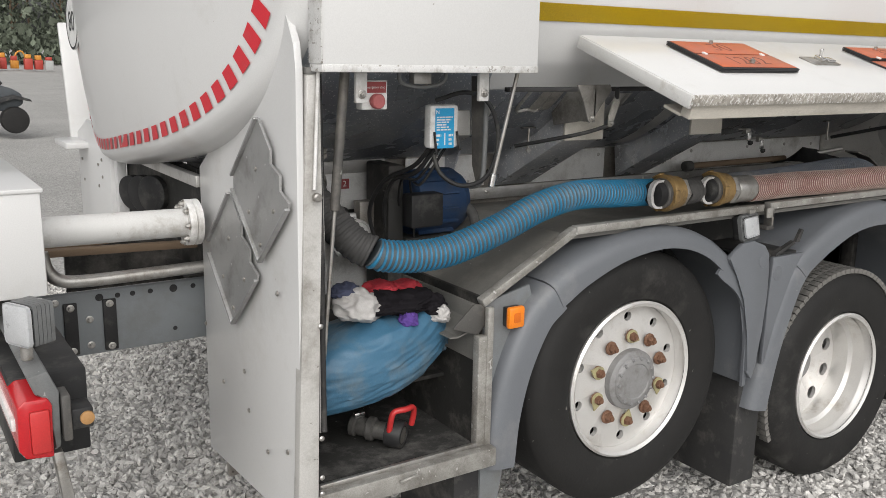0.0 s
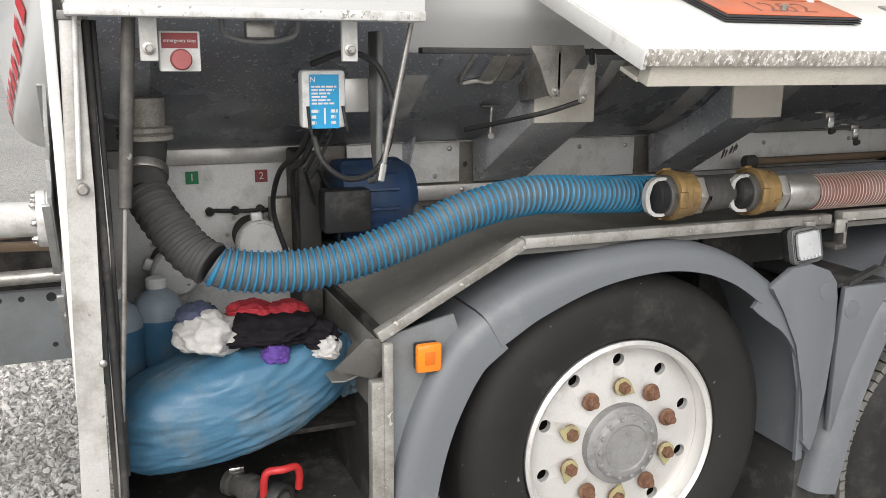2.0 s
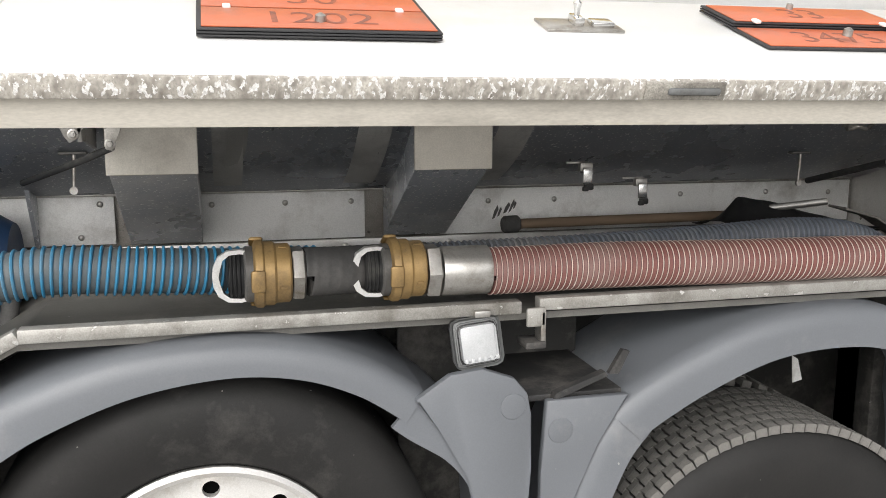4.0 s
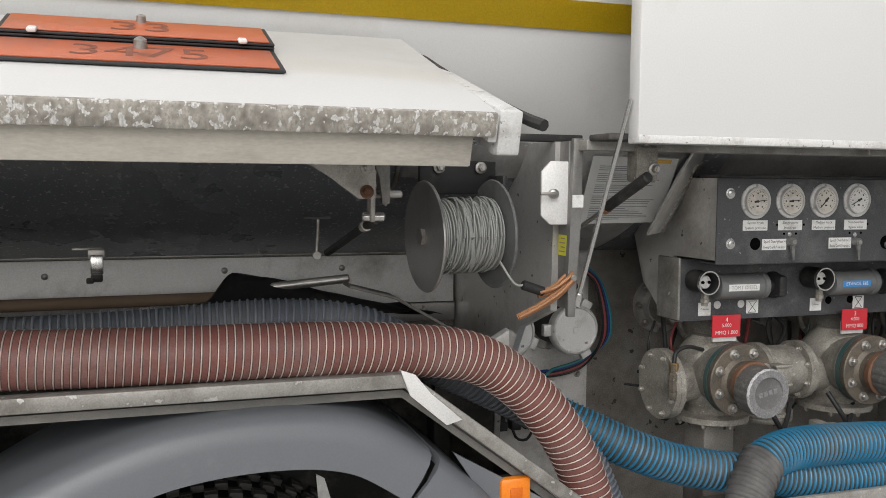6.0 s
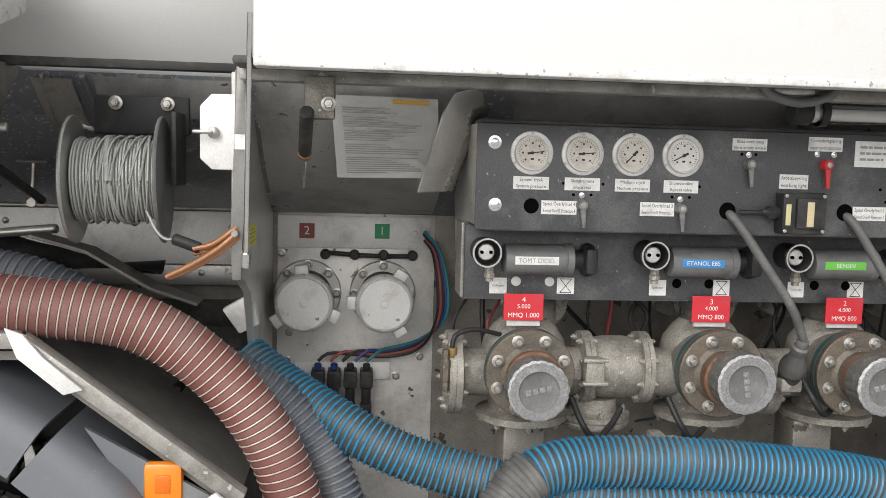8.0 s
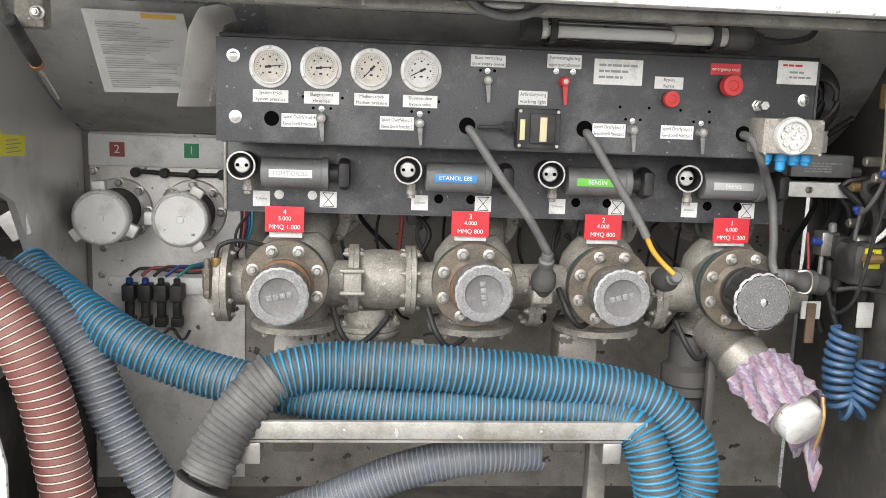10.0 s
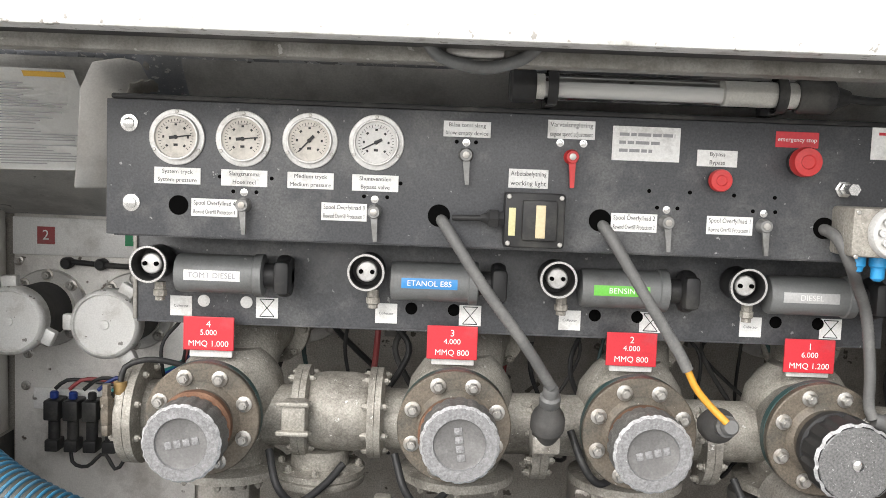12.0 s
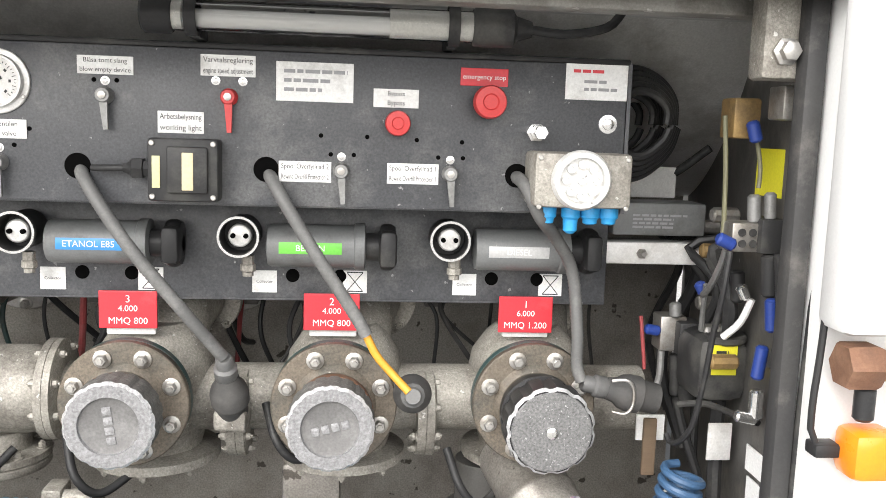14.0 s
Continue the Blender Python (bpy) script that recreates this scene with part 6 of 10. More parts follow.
# ---- control locker: left bay with capped couplings ----
def capped_coupling(x, z, no, turn, parent_label="capped hose coupling with dust cap lugs"):
    c = thing("capped_coupling", (x, 0.6, z), parent_label, "coupling", "capped couplings")
    m = axis_matrix((x - 0.0, 0.69, z + 0.0), (x - 0.0, -1, z + 0.0))
    wf = part("wall_flange", B(lambda bm: add_lathe(bm, [(0.083, 0), (0.083, 0.014), (0.080, 0.017), (0.060, 0.017), (0.060, 0.03)], m, 40)), STAINLESS, c, "bolted wall flange")
    bolt_circle(wf, VB, m, 0.071, 8, 0.016)
    part("barrel", B(lambda bm: add_lathe(bm, [(0.060, 0.02), (0.058, 0.03), (0.058, 0.11), (0.062, 0.115), (0.062, 0.15)], m, 40)), CUFF_DARK, c, "dark coupling barrel")
    mc = m @ Matrix.Translation((0, 0, 0.15)) @ Matrix.Rotation(radians(turn), 4, "Z")
    cap = part("dust_cap", B(lambda bm: add_lathe(bm, [(0.066, 0), (0.068, 0.006), (0.068, 0.032), (0.064, 0.038), (0.060, 0.040), (0.058, 0.036), (0.002, 0.037)], mc, 44)), CAPALU, c, "scratched aluminium dust cap")
    for k in range(3):
        a = radians(120 * k)
        part("lug", B(lambda bm: add_box(bm, 0.060, 0.088, -0.016, 0.016, 0.004, 0.024, 0.004, mc @ Matrix.Rotation(a, 4, "Z"))), CAPALU, cap)
    part("boss", B(lambda bm: add_lathe(bm, [(0.010, 0.036), (0.009, 0.039), (0.002, 0.040)], mc, 16)), CAPALU, cap)
    return c


def wall_sign(x, z, t, material, y=0.688, s=0.037):
    sg = thing("number_sign", (x, y, z), ("red" if material is REDFADE else "green") + " square number sign on the back wall", "sign", "number signs")
    part("plate", box(x - s / 2, x + s / 2, y - 0.002, y, z - s / 2, z + s / 2, 0.0005), material, sg, "", 0)
    words("numeral", t, 0.030, on_wall(x, y - 0.0026, z), PAPER, sg)


def clip_bar(x0, x1, z, y=0.685):
    cb = thing("clip_bar", ((x0 + x1) / 2, y, z), "black cap-chain bar on the back wall", "bar")
    part("bar", cable([(x0, y - 0.015, z + 0.004), ((x0 + x1) / 2, y - 0.018, z - 0.002), (x1, y - 0.015, z - 0.002)], 0.006), BLACK, cb)
    for k in range(4):
        x = x0 + (x1 - x0) * k / 3
        part("stud", B(lambda bm: add_lathe(bm, [(0.012, -0.012), (0.013, 0.01), (0.009, 0.016)], axis_matrix((x, y - 0.01, z), (x, -1, z)), 16)), BLACK, cb)


wall_plate = part("wall_plate", box(2.06, 2.44, 0.676, 0.683, 1.205, 1.285, 0.002), ALU_PLATE, truck, "pale upper wall plate")
wall_sign(2.132, 1.247, "2", REDFADE, 0.6755)
wall_sign(2.318, 1.249, "1", GREENSIGN, 0.6755)
capped_coupling(2.136, 1.092, 2, 95)
capped_coupling(2.322, 1.092, 1, 60)
clip_bar(2.178, 2.395, 1.190)

# small valve block with wires
vb = thing("solenoid_block", (2.21, 0.67, 0.85), "row of black solenoid valves on a steel strip", "valve block")
part("strip", box(2.105, 2.345, 0.672, 0.684, 0.872, 0.918, 0.003), ALU_PLATE, vb, "steel mounting strip")
for i in range(4):
    x = 2.165 + 0.040 * i
    so = part("solenoid", box(x - 0.016, x + 0.016, 0.62, 0.672, 0.862, 0.905, 0.004), BLACK, vb, "black solenoid")
    part("coil", rod((x, 0.64, 0.862), (x, 0.64, 0.815), 0.012, 14, 0.003), BLACK, so)
    part("cap", rod((x, 0.64, 0.905), (x, 0.64, 0.922), 0.009, 12, 0.003), FITBLUE if i < 2 else BLACK, so)
    part("plug", box(x - 0.014, x + 0.014, 0.622, 0.66, 0.795, 0.82, 0.003), BLACK, so)
for i, (mt, dz) in enumerate(((BLACK, 0.0), (REDFADE, 0.006), (BLACK, 0.012), (FITBLUE, 0.016), (mat("teal_tube", (0.02, 0.22, 0.22), 0.4), 0.02))):
    part("air_tube", cable([(2.165 + 0.03 * i, 0.645, 0.925), (2.20 + 0.03 * i, 0.65, 0.945 + dz * 0.4), (2.33, 0.655, 0.935 + dz), (2.42, 0.64, 0.965 + dz), (2.455 + 0.006 * i, 0.60, 1.06), (2.445 + 0.005 * i, 0.62, 1.19), (2.42, 0.65, 1.235 + dz)], 0.0042, 0.015, 8), mt, vb, "coloured air tube")
part("wire_loop", cable([(2.20, 0.64, 0.795), (2.21, 0.63, 0.77), (2.24, 0.63, 0.765), (2.27, 0.64, 0.79), (2.30, 0.63, 0.76), (2.32, 0.64, 0.79)], 0.004), BLACK, vb)
WSB = hex_bolt_mesh(0.007, 0.011, STEEL)
for x, z in ((2.085, 0.92), (2.09, 0.99), (2.40, 1.245), (2.42, 0.93), (2.36, 0.88), (2.11, 0.895), (2.07, 1.19)):
    piece("wall_bolt", WSB, at_face(x, 0.684, z), truck)
fl = thing("brass_fitting", (2.452, 0.24, 1.02), "brass angle fitting on the valve", "fitting")
part("elbow", lathe([(0.010, 0), (0.012, 0.006), (0.012, 0.02), (0.009, 0.024), (0.011, 0.03), (0.011, 0.05)], (2.452, 0.235, 1.00), (2.452, 0.235, 2), 10), BRASS, fl)
part("lead", cable([(2.452, 0.235, 1.05), (2.46, 0.24, 1.075), (2.50, 0.25, 1.085), (2.56, 0.27, 1.07)], 0.005), BLACK, fl)

# instruction sheet and gusset under the belly
sheet = thing("instruction_sheet", (2.31, 0.2, 1.39), "aged instruction sheet under plastic, close lines of small print", "notice")
A_, B_, C_, D_ = Vector((2.200, 0.196, 1.548)), Vector((2.403, 0.165, 1.543)), Vector((2.421, 0.275, 1.392)), Vector((2.213, 0.298, 1.388))


def sheet_at(u, v, off=0.0):
    p = A_.lerp(B_, u).lerp(D_.lerp(C_, u), v)
    nrm = (B_ - A_).cross(D_ - A_).normalized()
    return p + nrm * (off if nrm.y < 0 else -off)


def sheet_patch(bm, u0, u1, v0, v1, off):
    bm.faces.new([bm.verts.new(sheet_at(u, v, off)) for u, v in ((u0, v0), (u1, v0), (u1, v1), (u0, v1))])


bm = bmesh.new()
sheet_patch(bm, 0, 1, 0, 1, 0.0)
bmesh.ops.solidify(bm, geom=list(bm.faces), thickness=0.002)
part("paper", bm, PAPER_OLD, sheet, "", 0)
bm = bmesh.new()
rnd = random.Random(4)
for i in range(30):
    v = 0.13 + 0.82 * i / 30
    if i in (3, 9, 15, 21):
        continue
    sheet_patch(bm, 0.10, 0.10 + rnd.uniform(0.35, 0.78), v, v + 0.010, 0.0015)
part("small_print", bm, INK_GREY, sheet, "", 0)
bm = bmesh.new()
sheet_patch(bm, 0.58, 0.92, 0.02, 0.07, 0.0015)
part("heading_bar", bm, mat("orange_heading", (0.55, 0.33, 0.05), 0.5), sheet, "", 0)

gus = thing("belly_gusset", (2.48, 0.3, 1.36), "weld-edged aluminium gusset along the tank belly", "bracket")


def belly_rib(x0, x1, za, zb, depth, thick=0.012, n=14):
    """A sheet rib that follows the belly and stands off it."""
    bm = bmesh.new()
    rows = []
    for i in range(n + 1):
        t = i / n
        z = za + (zb - za) * t
        y = tank_y(z)
        dz = 0.01
        d = Vector((0, tank_y(z + dz) - y, dz)).normalized()
        nrm = Vector((0, -d.z, d.y))
        nrm = nrm if nrm.y < 0 else -nrm
        x = x0 + (x1 - x0) * t
        dep = depth * (0.55 + 0.45 * math.sin(math.pi * min(1, t * 1.2 + 0.15))) * (1 + 0.08 * noise.noise(Vector((t * 9, 1, 2))))
        a, b = Vector((x, y, z)), Vector((x, y, z)) + nrm * dep
        rows.append([bm.verts.new(v + Vector((w, 0, 0))) for v, w in ((a, 0), (b, -0.045), (b, -0.045 + thick), (a, thick))])
    for r, q in zip(rows, rows[1:]):
        for k in range(4):
            bm.faces.new((r[k], r[(k + 1) % 4], q[(k + 1) % 4], q[k]))
    bm.faces.new(rows[0])
    bm.faces.new(rows[-1][::-1])
    return bm


ARM = [(2.435, 1.556), (2.470, 1.566), (2.500, 1.562), (2.530, 1.540), (2.505, 1.530), (2.480, 1.520), (2.476, 1.480), (2.458, 1.420), (2.440, 1.365), (2.372, 1.362), (2.392, 1.430), (2.412, 1.515)]


def leaned(bm):
    for v in bm.verts:
        v.co.y += (1.55 - v.co.z) * 0.7 + (v.co.x - 2.45) * 0.8
    return bm


part("arm", leaned(prism(ARM, "y", 0.168, 0.184, 0.004)), STAINLESS, gus, "pale bare arm plate")
part("weld_bead", leaned(cable([(x, 0.168, z) for x, z in ARM[2:9]], 0.0078, 0.006, 8, 0.0026, 1)), STEEL, gus, "rough weld bead")

# right end of the locker
rb = thing("side_box", (3.775, 0.27, 1.25), "grey junction box on an aluminium bar", "junction box")
part("bar", box(3.690, 3.862, 0.255, 0.30, 1.212, 1.246, 0.003), ALU_PLATE, rb, "bare aluminium bar")
part("box", box(3.705, 3.850, 0.245, 0.32, 1.258, 1.308, 0.004), GREYPL, rb, "grey plastic box")
bars(rb, 3.735, 3.82, 1.268, 1.292, 0.2448, 4, INK_GREY, 8)
part("bar_bolt", B(lambda bm: add_lathe(bm, [(0.008, 0), (0.008, 0.006), (0.004, 0.014)], at_face(3.755, 0.255, 1.229), 6)), STEEL, rb)
part("back_plate", box(3.705, 3.83, 0.33, 0.335, 1.31, 1.36, 0.002), ALU_PLATE, rb)

# coil of black hose behind the panel
coil = thing("black_hose_coil", (3.70, 0.28, 1.42), "coil of black air hose hung behind the panel", "hose coil")
for j in range(11):
    r = 0.040 + 0.0075 * (j % 5)
    pts = [(3.715 + (r + 0.006 * math.sin(k)) * math.cos(2 * math.pi * k / 14), 0.18 + 0.013 * j, 1.425 + r * 1.15 * math.sin(2 * math.pi * k / 14)) for k in range(15)]
    part("loop", cable(pts, 0.0062, 0.007, 8), BLACK, coil)
part("tail", cable([(3.70, 0.30, 1.35), (3.76, 0.34, 1.335), (3.82, 0.34, 1.345), (3.88, 0.30, 1.40)], 0.007), BLACK, coil)

# pneumatics on the right wall
OLIVE = mat("olive_tube", (0.15, 0.145, 0.085), 0.45)
pn = thing("pneumatic_valves", (3.90, 0.1, 1.2), "pneumatic valves with blue push fittings on the side wall", "air valves")


def wallx(y):
    return 3.83 + (y + 0.10) * 0.2025


def on_side(y0, y1, z0, z1, t, b=0.003):
    x = wallx((y0 + y1) / 2)
    return box(x - t, x - 0.001, y0, y1, z0, z1, b)


part("valve_body", box(3.785, 3.827, 0.0, 0.04, 1.268, 1.305, 0.003), STEEL, pn, "grey valve body")
part("valve_cover", box(3.818, 3.851, -0.01, 0.04, 1.267, 1.311, 0.004), BLACK, pn, "black valve cover")
part("port", B(lambda bm: add_lathe(bm, [(0.005, 0), (0.005, 0.002), (0.003, 0.002)], at_face(3.797, -0.0005, 1.293), 12)), BLACK, pn)
part("port", B(lambda bm: add_lathe(bm, [(0.005, 0), (0.005, 0.002), (0.003, 0.002)], at_face(3.811, -0.0005, 1.293), 12)), BLACK, pn)
part("port", B(lambda bm: add_lathe(bm, [(0.005, 0), (0.005, 0.002), (0.003, 0.002)], at_face(3.798, -0.0005, 1.279), 12)), BLACK, pn)
part("port", B(lambda bm: add_lathe(bm, [(0.005, 0), (0.005, 0.002), (0.003, 0.002)], at_face(3.812, -0.0005, 1.279), 12)), BLACK, pn)
part("silencer", rod((3.814, 0.01, 1.34), (3.817, 0.01, 1.304), 0.0085, 16, 0.003), LEVERGREY, pn, "ribbed silencer")
part("silencer", rod((3.83, 0.0, 1.344), (3.833, 0.0, 1.309), 0.0075, 16, 0.003), LEVERGREY, pn, "ribbed silencer")
part("valve_stem", rod((3.836, 0.0, 1.266), (3.84, 0.0, 1.212), 0.011, 16, 0.003), BLACK, pn)
part("valve_stem", rod((3.841, 0.1, 1.229), (3.844, 0.1, 1.185), 0.01, 16, 0.003), BLACK, pn)
part("valve_body", box(3.781, 3.822, 0.22, 0.26, 1.084, 1.138, 0.003), STEEL, pn, "grey valve body")
part("valve_cover", box(3.804, 3.841, 0.2, 0.25, 1.081, 1.132, 0.004), BLACK, pn, "black valve cover")
part("valve_stem", rod((3.825, 0.22, 1.077), (3.83, 0.22, 1.004), 0.013, 16, 0.003), BLACK, pn)
part("valve_stem", rod((3.814, 0.24, 1.076), (3.819, 0.24, 1.008), 0.009, 16, 0.003), BLACK, pn)
part("silencer", rod((3.801, 0.22, 1.16), (3.803, 0.22, 1.137), 0.009, 16, 0.003), LEVERGREY, pn, "ribbed silencer")
part("regulator_head", rod((3.848, 0.14, 1.132), (3.849, 0.14, 1.119), 0.03, 16, 0.003), BLACK, pn)
part("relay_box", box(3.802, 3.883, 0.12, 0.22, 1.031, 1.129, 0.022), BLACK, pn, "rounded black housing")
part("yellow_label", box(3.822, 3.858, 0.117, 0.119, 1.076, 1.119, 0), YELLOW, pn, "yellow warning label")
bars(pn, 3.827, 3.851, 1.084, 1.113, 0.1165, 4, INK, 9)
part("yellow_label", on_side(-0.02, 0.095, 1.335, 1.397, 0.004, 0.0), YELLOW, pn, "yellow warning label")
part("brass_block", box(3.789, 3.825, 0.03, 0.075, 1.409, 1.46, 0.004), BRASS, pn, "brass manifold block")
part("push_fitting", rod((3.804, 0.01, 1.431), (3.812, 0.01, 1.405), 0.0082, 16, 0.003), FITBLUE, pn, "blue push fitting")
part("push_fitting", rod((3.766, 0.0, 1.286), (3.789, 0.0, 1.276), 0.0082, 16, 0.003), FITBLUE, pn, "blue push fitting")
part("push_fitting", rod((3.833, -0.02, 1.213), (3.837, -0.02, 1.171), 0.0082, 16, 0.003), FITBLUE, pn, "blue push fitting")
part("push_fitting", rod((3.832, -0.01, 1.151), (3.827, -0.01, 1.107), 0.0082, 16, 0.003), FITBLUE, pn, "blue push fitting")
part("push_fitting", rod((3.757, 0.22, 1.119), (3.78, 0.22, 1.115), 0.0082, 16, 0.003), FITBLUE, pn, "blue push fitting")
part("push_fitting", rod((3.817, 0.18, 1.11), (3.839, 0.18, 1.113), 0.0082, 16, 0.003), FITBLUE, pn, "blue push fitting")
part("push_fitting", rod((3.803, 0.14, 1.205), (3.812, 0.14, 1.189), 0.0082, 16, 0.003), FITBLUE, pn, "blue push fitting")
part("elbow_fitting", rod((3.832, -0.005, 1.092), (3.832, -0.005, 1.053), 0.0095, 16, 0.003), CHROME, pn, "bright elbow fitting")
part("elbow_fitting", rod((3.805, -0.005, 1.058), (3.834, -0.005, 1.053), 0.008, 16, 0.003), CHROME, pn, "bright elbow fitting")
part("elbow_fitting", rod((3.837, 0.08, 1.212), (3.847, 0.08, 1.193), 0.008, 16, 0.003), CHROME, pn, "bright elbow fitting")
part("air_line", cable([(3.777, 0.03, 1.437), (3.783, 0.03, 1.37), (3.786, 0.03, 1.298), (3.785, 0.03, 1.279)], 0.0032, 0.012, 8), OLIVE, pn, "olive air line")
part("air_line", cable([(3.817, 0.02, 1.407), (3.824, 0.02, 1.371), (3.823, 0.02, 1.339)], 0.003, 0.012, 8), OLIVE, pn)
part("air_line", cable([(3.787, 0.02, 1.27), (3.79, 0.04, 1.245), (3.794, 0.08, 1.208), (3.799, 0.12, 1.188)], 0.0045, 0.012, 8), LEVERGREY, pn)
part("air_line", cable([(3.784, 0.0, 1.269), (3.779, 0.0, 1.215), (3.779, 0.02, 1.159), (3.779, 0.04, 1.086), (3.774, 0.06, 1.017), (3.766, 0.1, 0.982), (3.76, 0.12, 0.995)], 0.0042, 0.012, 8), BLACK, pn)
part("air_line", cable([(3.855, 0.08, 1.193), (3.846, 0.09, 1.159), (3.831, 0.11, 1.132)], 0.0052, 0.012, 8), PAPER, pn, "white air line")
part("air_line", cable([(3.832, -0.03, 1.271), (3.838, -0.03, 1.222), (3.841, -0.03, 1.179), (3.839, -0.03, 1.15), (3.832, -0.03, 1.121)], 0.0055, 0.012, 8), BLACK, pn)
part("air_line", cable([(3.79, 0.15, 1.023), (3.819, 0.12, 1.033), (3.835, 0.06, 1.037), (3.846, 0.0, 1.044)], 0.0048, 0.012, 8), BLACK, pn)
part("air_line", cable([(3.806, 0.12, 1.205), (3.813, 0.14, 1.172), (3.82, 0.16, 1.127)], 0.0042, 0.012, 8), LEVERGREY, pn)
part("air_line", cable([(3.756, 0.24, 1.134), (3.763, 0.24, 1.08), (3.767, 0.24, 1.044)], 0.003, 0.012, 8), REDFADE, pn)
part("air_line", cable([(3.788, 0.23, 1.083), (3.788, 0.23, 1.047), (3.783, 0.23, 1.02)], 0.0055, 0.012, 8), LEVERGREY, pn)
part("air_line", cable([(3.827, -0.06, 1.261), (3.834, -0.06, 1.172), (3.843, -0.06, 1.102), (3.84, -0.06, 1.03)], 0.005, 0.012, 8), BLACK, pn)
part("white_label", on_side(-0.02, 0.05, 0.965, 1.0, 0.003, 0.0), PAPER, pn, "small white label")
part("white_label", on_side(-0.005, 0.045, 0.925, 0.957, 0.003, 0.0), PAPER, pn, "small white label")
part("tag_plate", box(3.834, 3.87, 0.14, 0.144, 0.941, 0.997, 0.001), ALU_PLATE, pn)
part("cross_tube", box(3.808, 3.842, -0.06, -0.02, 1.432, 1.472, 0.003), STEEL, pn)
part("sensor_strip", box(3.76, 3.805, 0.24, 0.246, 0.935, 0.976, 0.001), PAPER, pn)
part("rusty_strip", box(3.769, 3.79, 0.23, 0.238, 0.881, 0.973, 0.002), WOOD, pn)
sc = thing("spiral_air_hose", (3.84, 0.1, 0.78), "blue spiral air hose hung in a loop", "air hose")
pts = []
base = [(3.778, 0.08, 0.950), (3.768, 0.08, 0.89), (3.768, 0.07, 0.83), (3.778, 0.06, 0.795), (3.800, 0.05, 0.795), (3.818, 0.05, 0.84), (3.825, 0.05, 0.89)]
line = frames_along(curve_points(base, 0.0022))
for i, (p, d, s, u) in enumerate(line):
    a = i * 2 * math.pi / 7.5
    pts.append(p + (s * math.cos(a) + u * math.sin(a)) * 0.027)
part("spiral", cable(pts, 0.0060, 0.006, 8), mat("navy_spiral", (0.045, 0.10, 0.19), 0.4, 0, (0.04, 0.085, 0.16), 12, 0.6), sc)

# door strut, hinge plates and outer parts by the right post
hg = thing("hinge_block", (3.80, -0.05, 1.50), "grey hinge block of the raised door", "hinge")
part("plate", box(3.760, 3.818, -0.10, -0.06, 1.475, 1.575, 0.006), CAST, hg)
part("pin", B(lambda bm: add_lathe(bm, [(0.016, 0), (0.016, 0.006), (0.011, 0.008), (0.011, 0.018), (0.006, 0.02)], at_face(3.785, -0.10, 1.505), 6)), STEEL, hg)
gs = thing("gas_strut", (3.84, -0.14, 1.2), "thin steel gas strut of the raised door", "gas strut", "gas struts")
part("tube", rod((3.825, -0.11, 0.62), (3.835, -0.125, 1.25), 0.009, 14, 0.002), BLACK, gs)
part("rod", rod((3.835, -0.125, 1.25), (3.90, -0.17, 1.62), 0.0045, 12), CHROME, gs, "bright piston rod")
part("end_ball", rod((3.825, -0.125, 0.60), (3.825, -0.10, 0.60), 0.011, 14, 0.004), CHROME, gs)
am = thing("side_marker", (3.87, -0.17, 1.05), "amber side marker lamp on a black mount", "marker lamp", "amber side markers")
part("lens", box(3.842, 3.898, -0.215, -0.165, 1.052, 1.107, 0.012), AMBER, am, "amber lens")
part("mount", box(3.815, 3.845, -0.185, -0.16, 1.07, 1.085, 0.003), BLACK, am)
fb = thing("frame_box", (3.95, -0.17, 1.3), "white framed sight box with rusty pipe fitting", "sight box")
part("frame", box(3.812, 3.885, -0.225, -0.162, 1.212, 1.65, 0.012), WHITE, fb)
part("window", box(3.872, 3.94, -0.215, -0.165, 1.24, 1.62, 0.004), BLACK, fb)
part("union_nut", lathe([(0.024, 0), (0.026, 0.004), (0.026, 0.034), (0.023, 0.04)], (3.825, -0.20, 1.178), (5, -0.20, 1.178), 6), RUST, fb, "rusty union nut")
part("brass_stub", rod((3.86, -0.20, 1.178), (3.95, -0.20, 1.178), 0.017, 6), BRASS, fb)
part("drop_pipe", rod((3.855, -0.20, 1.155), (3.855, -0.20, 1.118), 0.011, 14, 0.003), BLACK, fb)
part("loop_wire", cable([(3.822, -0.17, 1.6), (3.818, -0.175, 1.25), (3.812, -0.175, 1.12), (3.818, -0.175, 1.085), (3.84, -0.18, 1.08)], 0.004, 0.02, 8), BLACK, fb)

# door grip under the raised door's lower edge
gp = thing("door_grip", (3.01, -0.05, 1.55), "grey plastic pull loop under the raised locker door", "grip")
part("loop", cable([(2.930, -0.05, 1.592), (2.945, -0.05, 1.568), (2.965, -0.05, 1.553), (3.010, -0.05, 1.544), (3.050, -0.05, 1.552), (3.075, -0.05, 1.567), (3.092, -0.05, 1.592)], 0.0085, 0.006, 10), GREYPL, gp)
part("latch", box(2.965, 3.040, -0.045, -0.02, 1.556, 1.576, 0.004), STEEL, gp, "steel latch")
part("latch_tab", box(2.950, 2.968, -0.055, -0.04, 1.575, 1.592, 0.002), PAPER, gp)
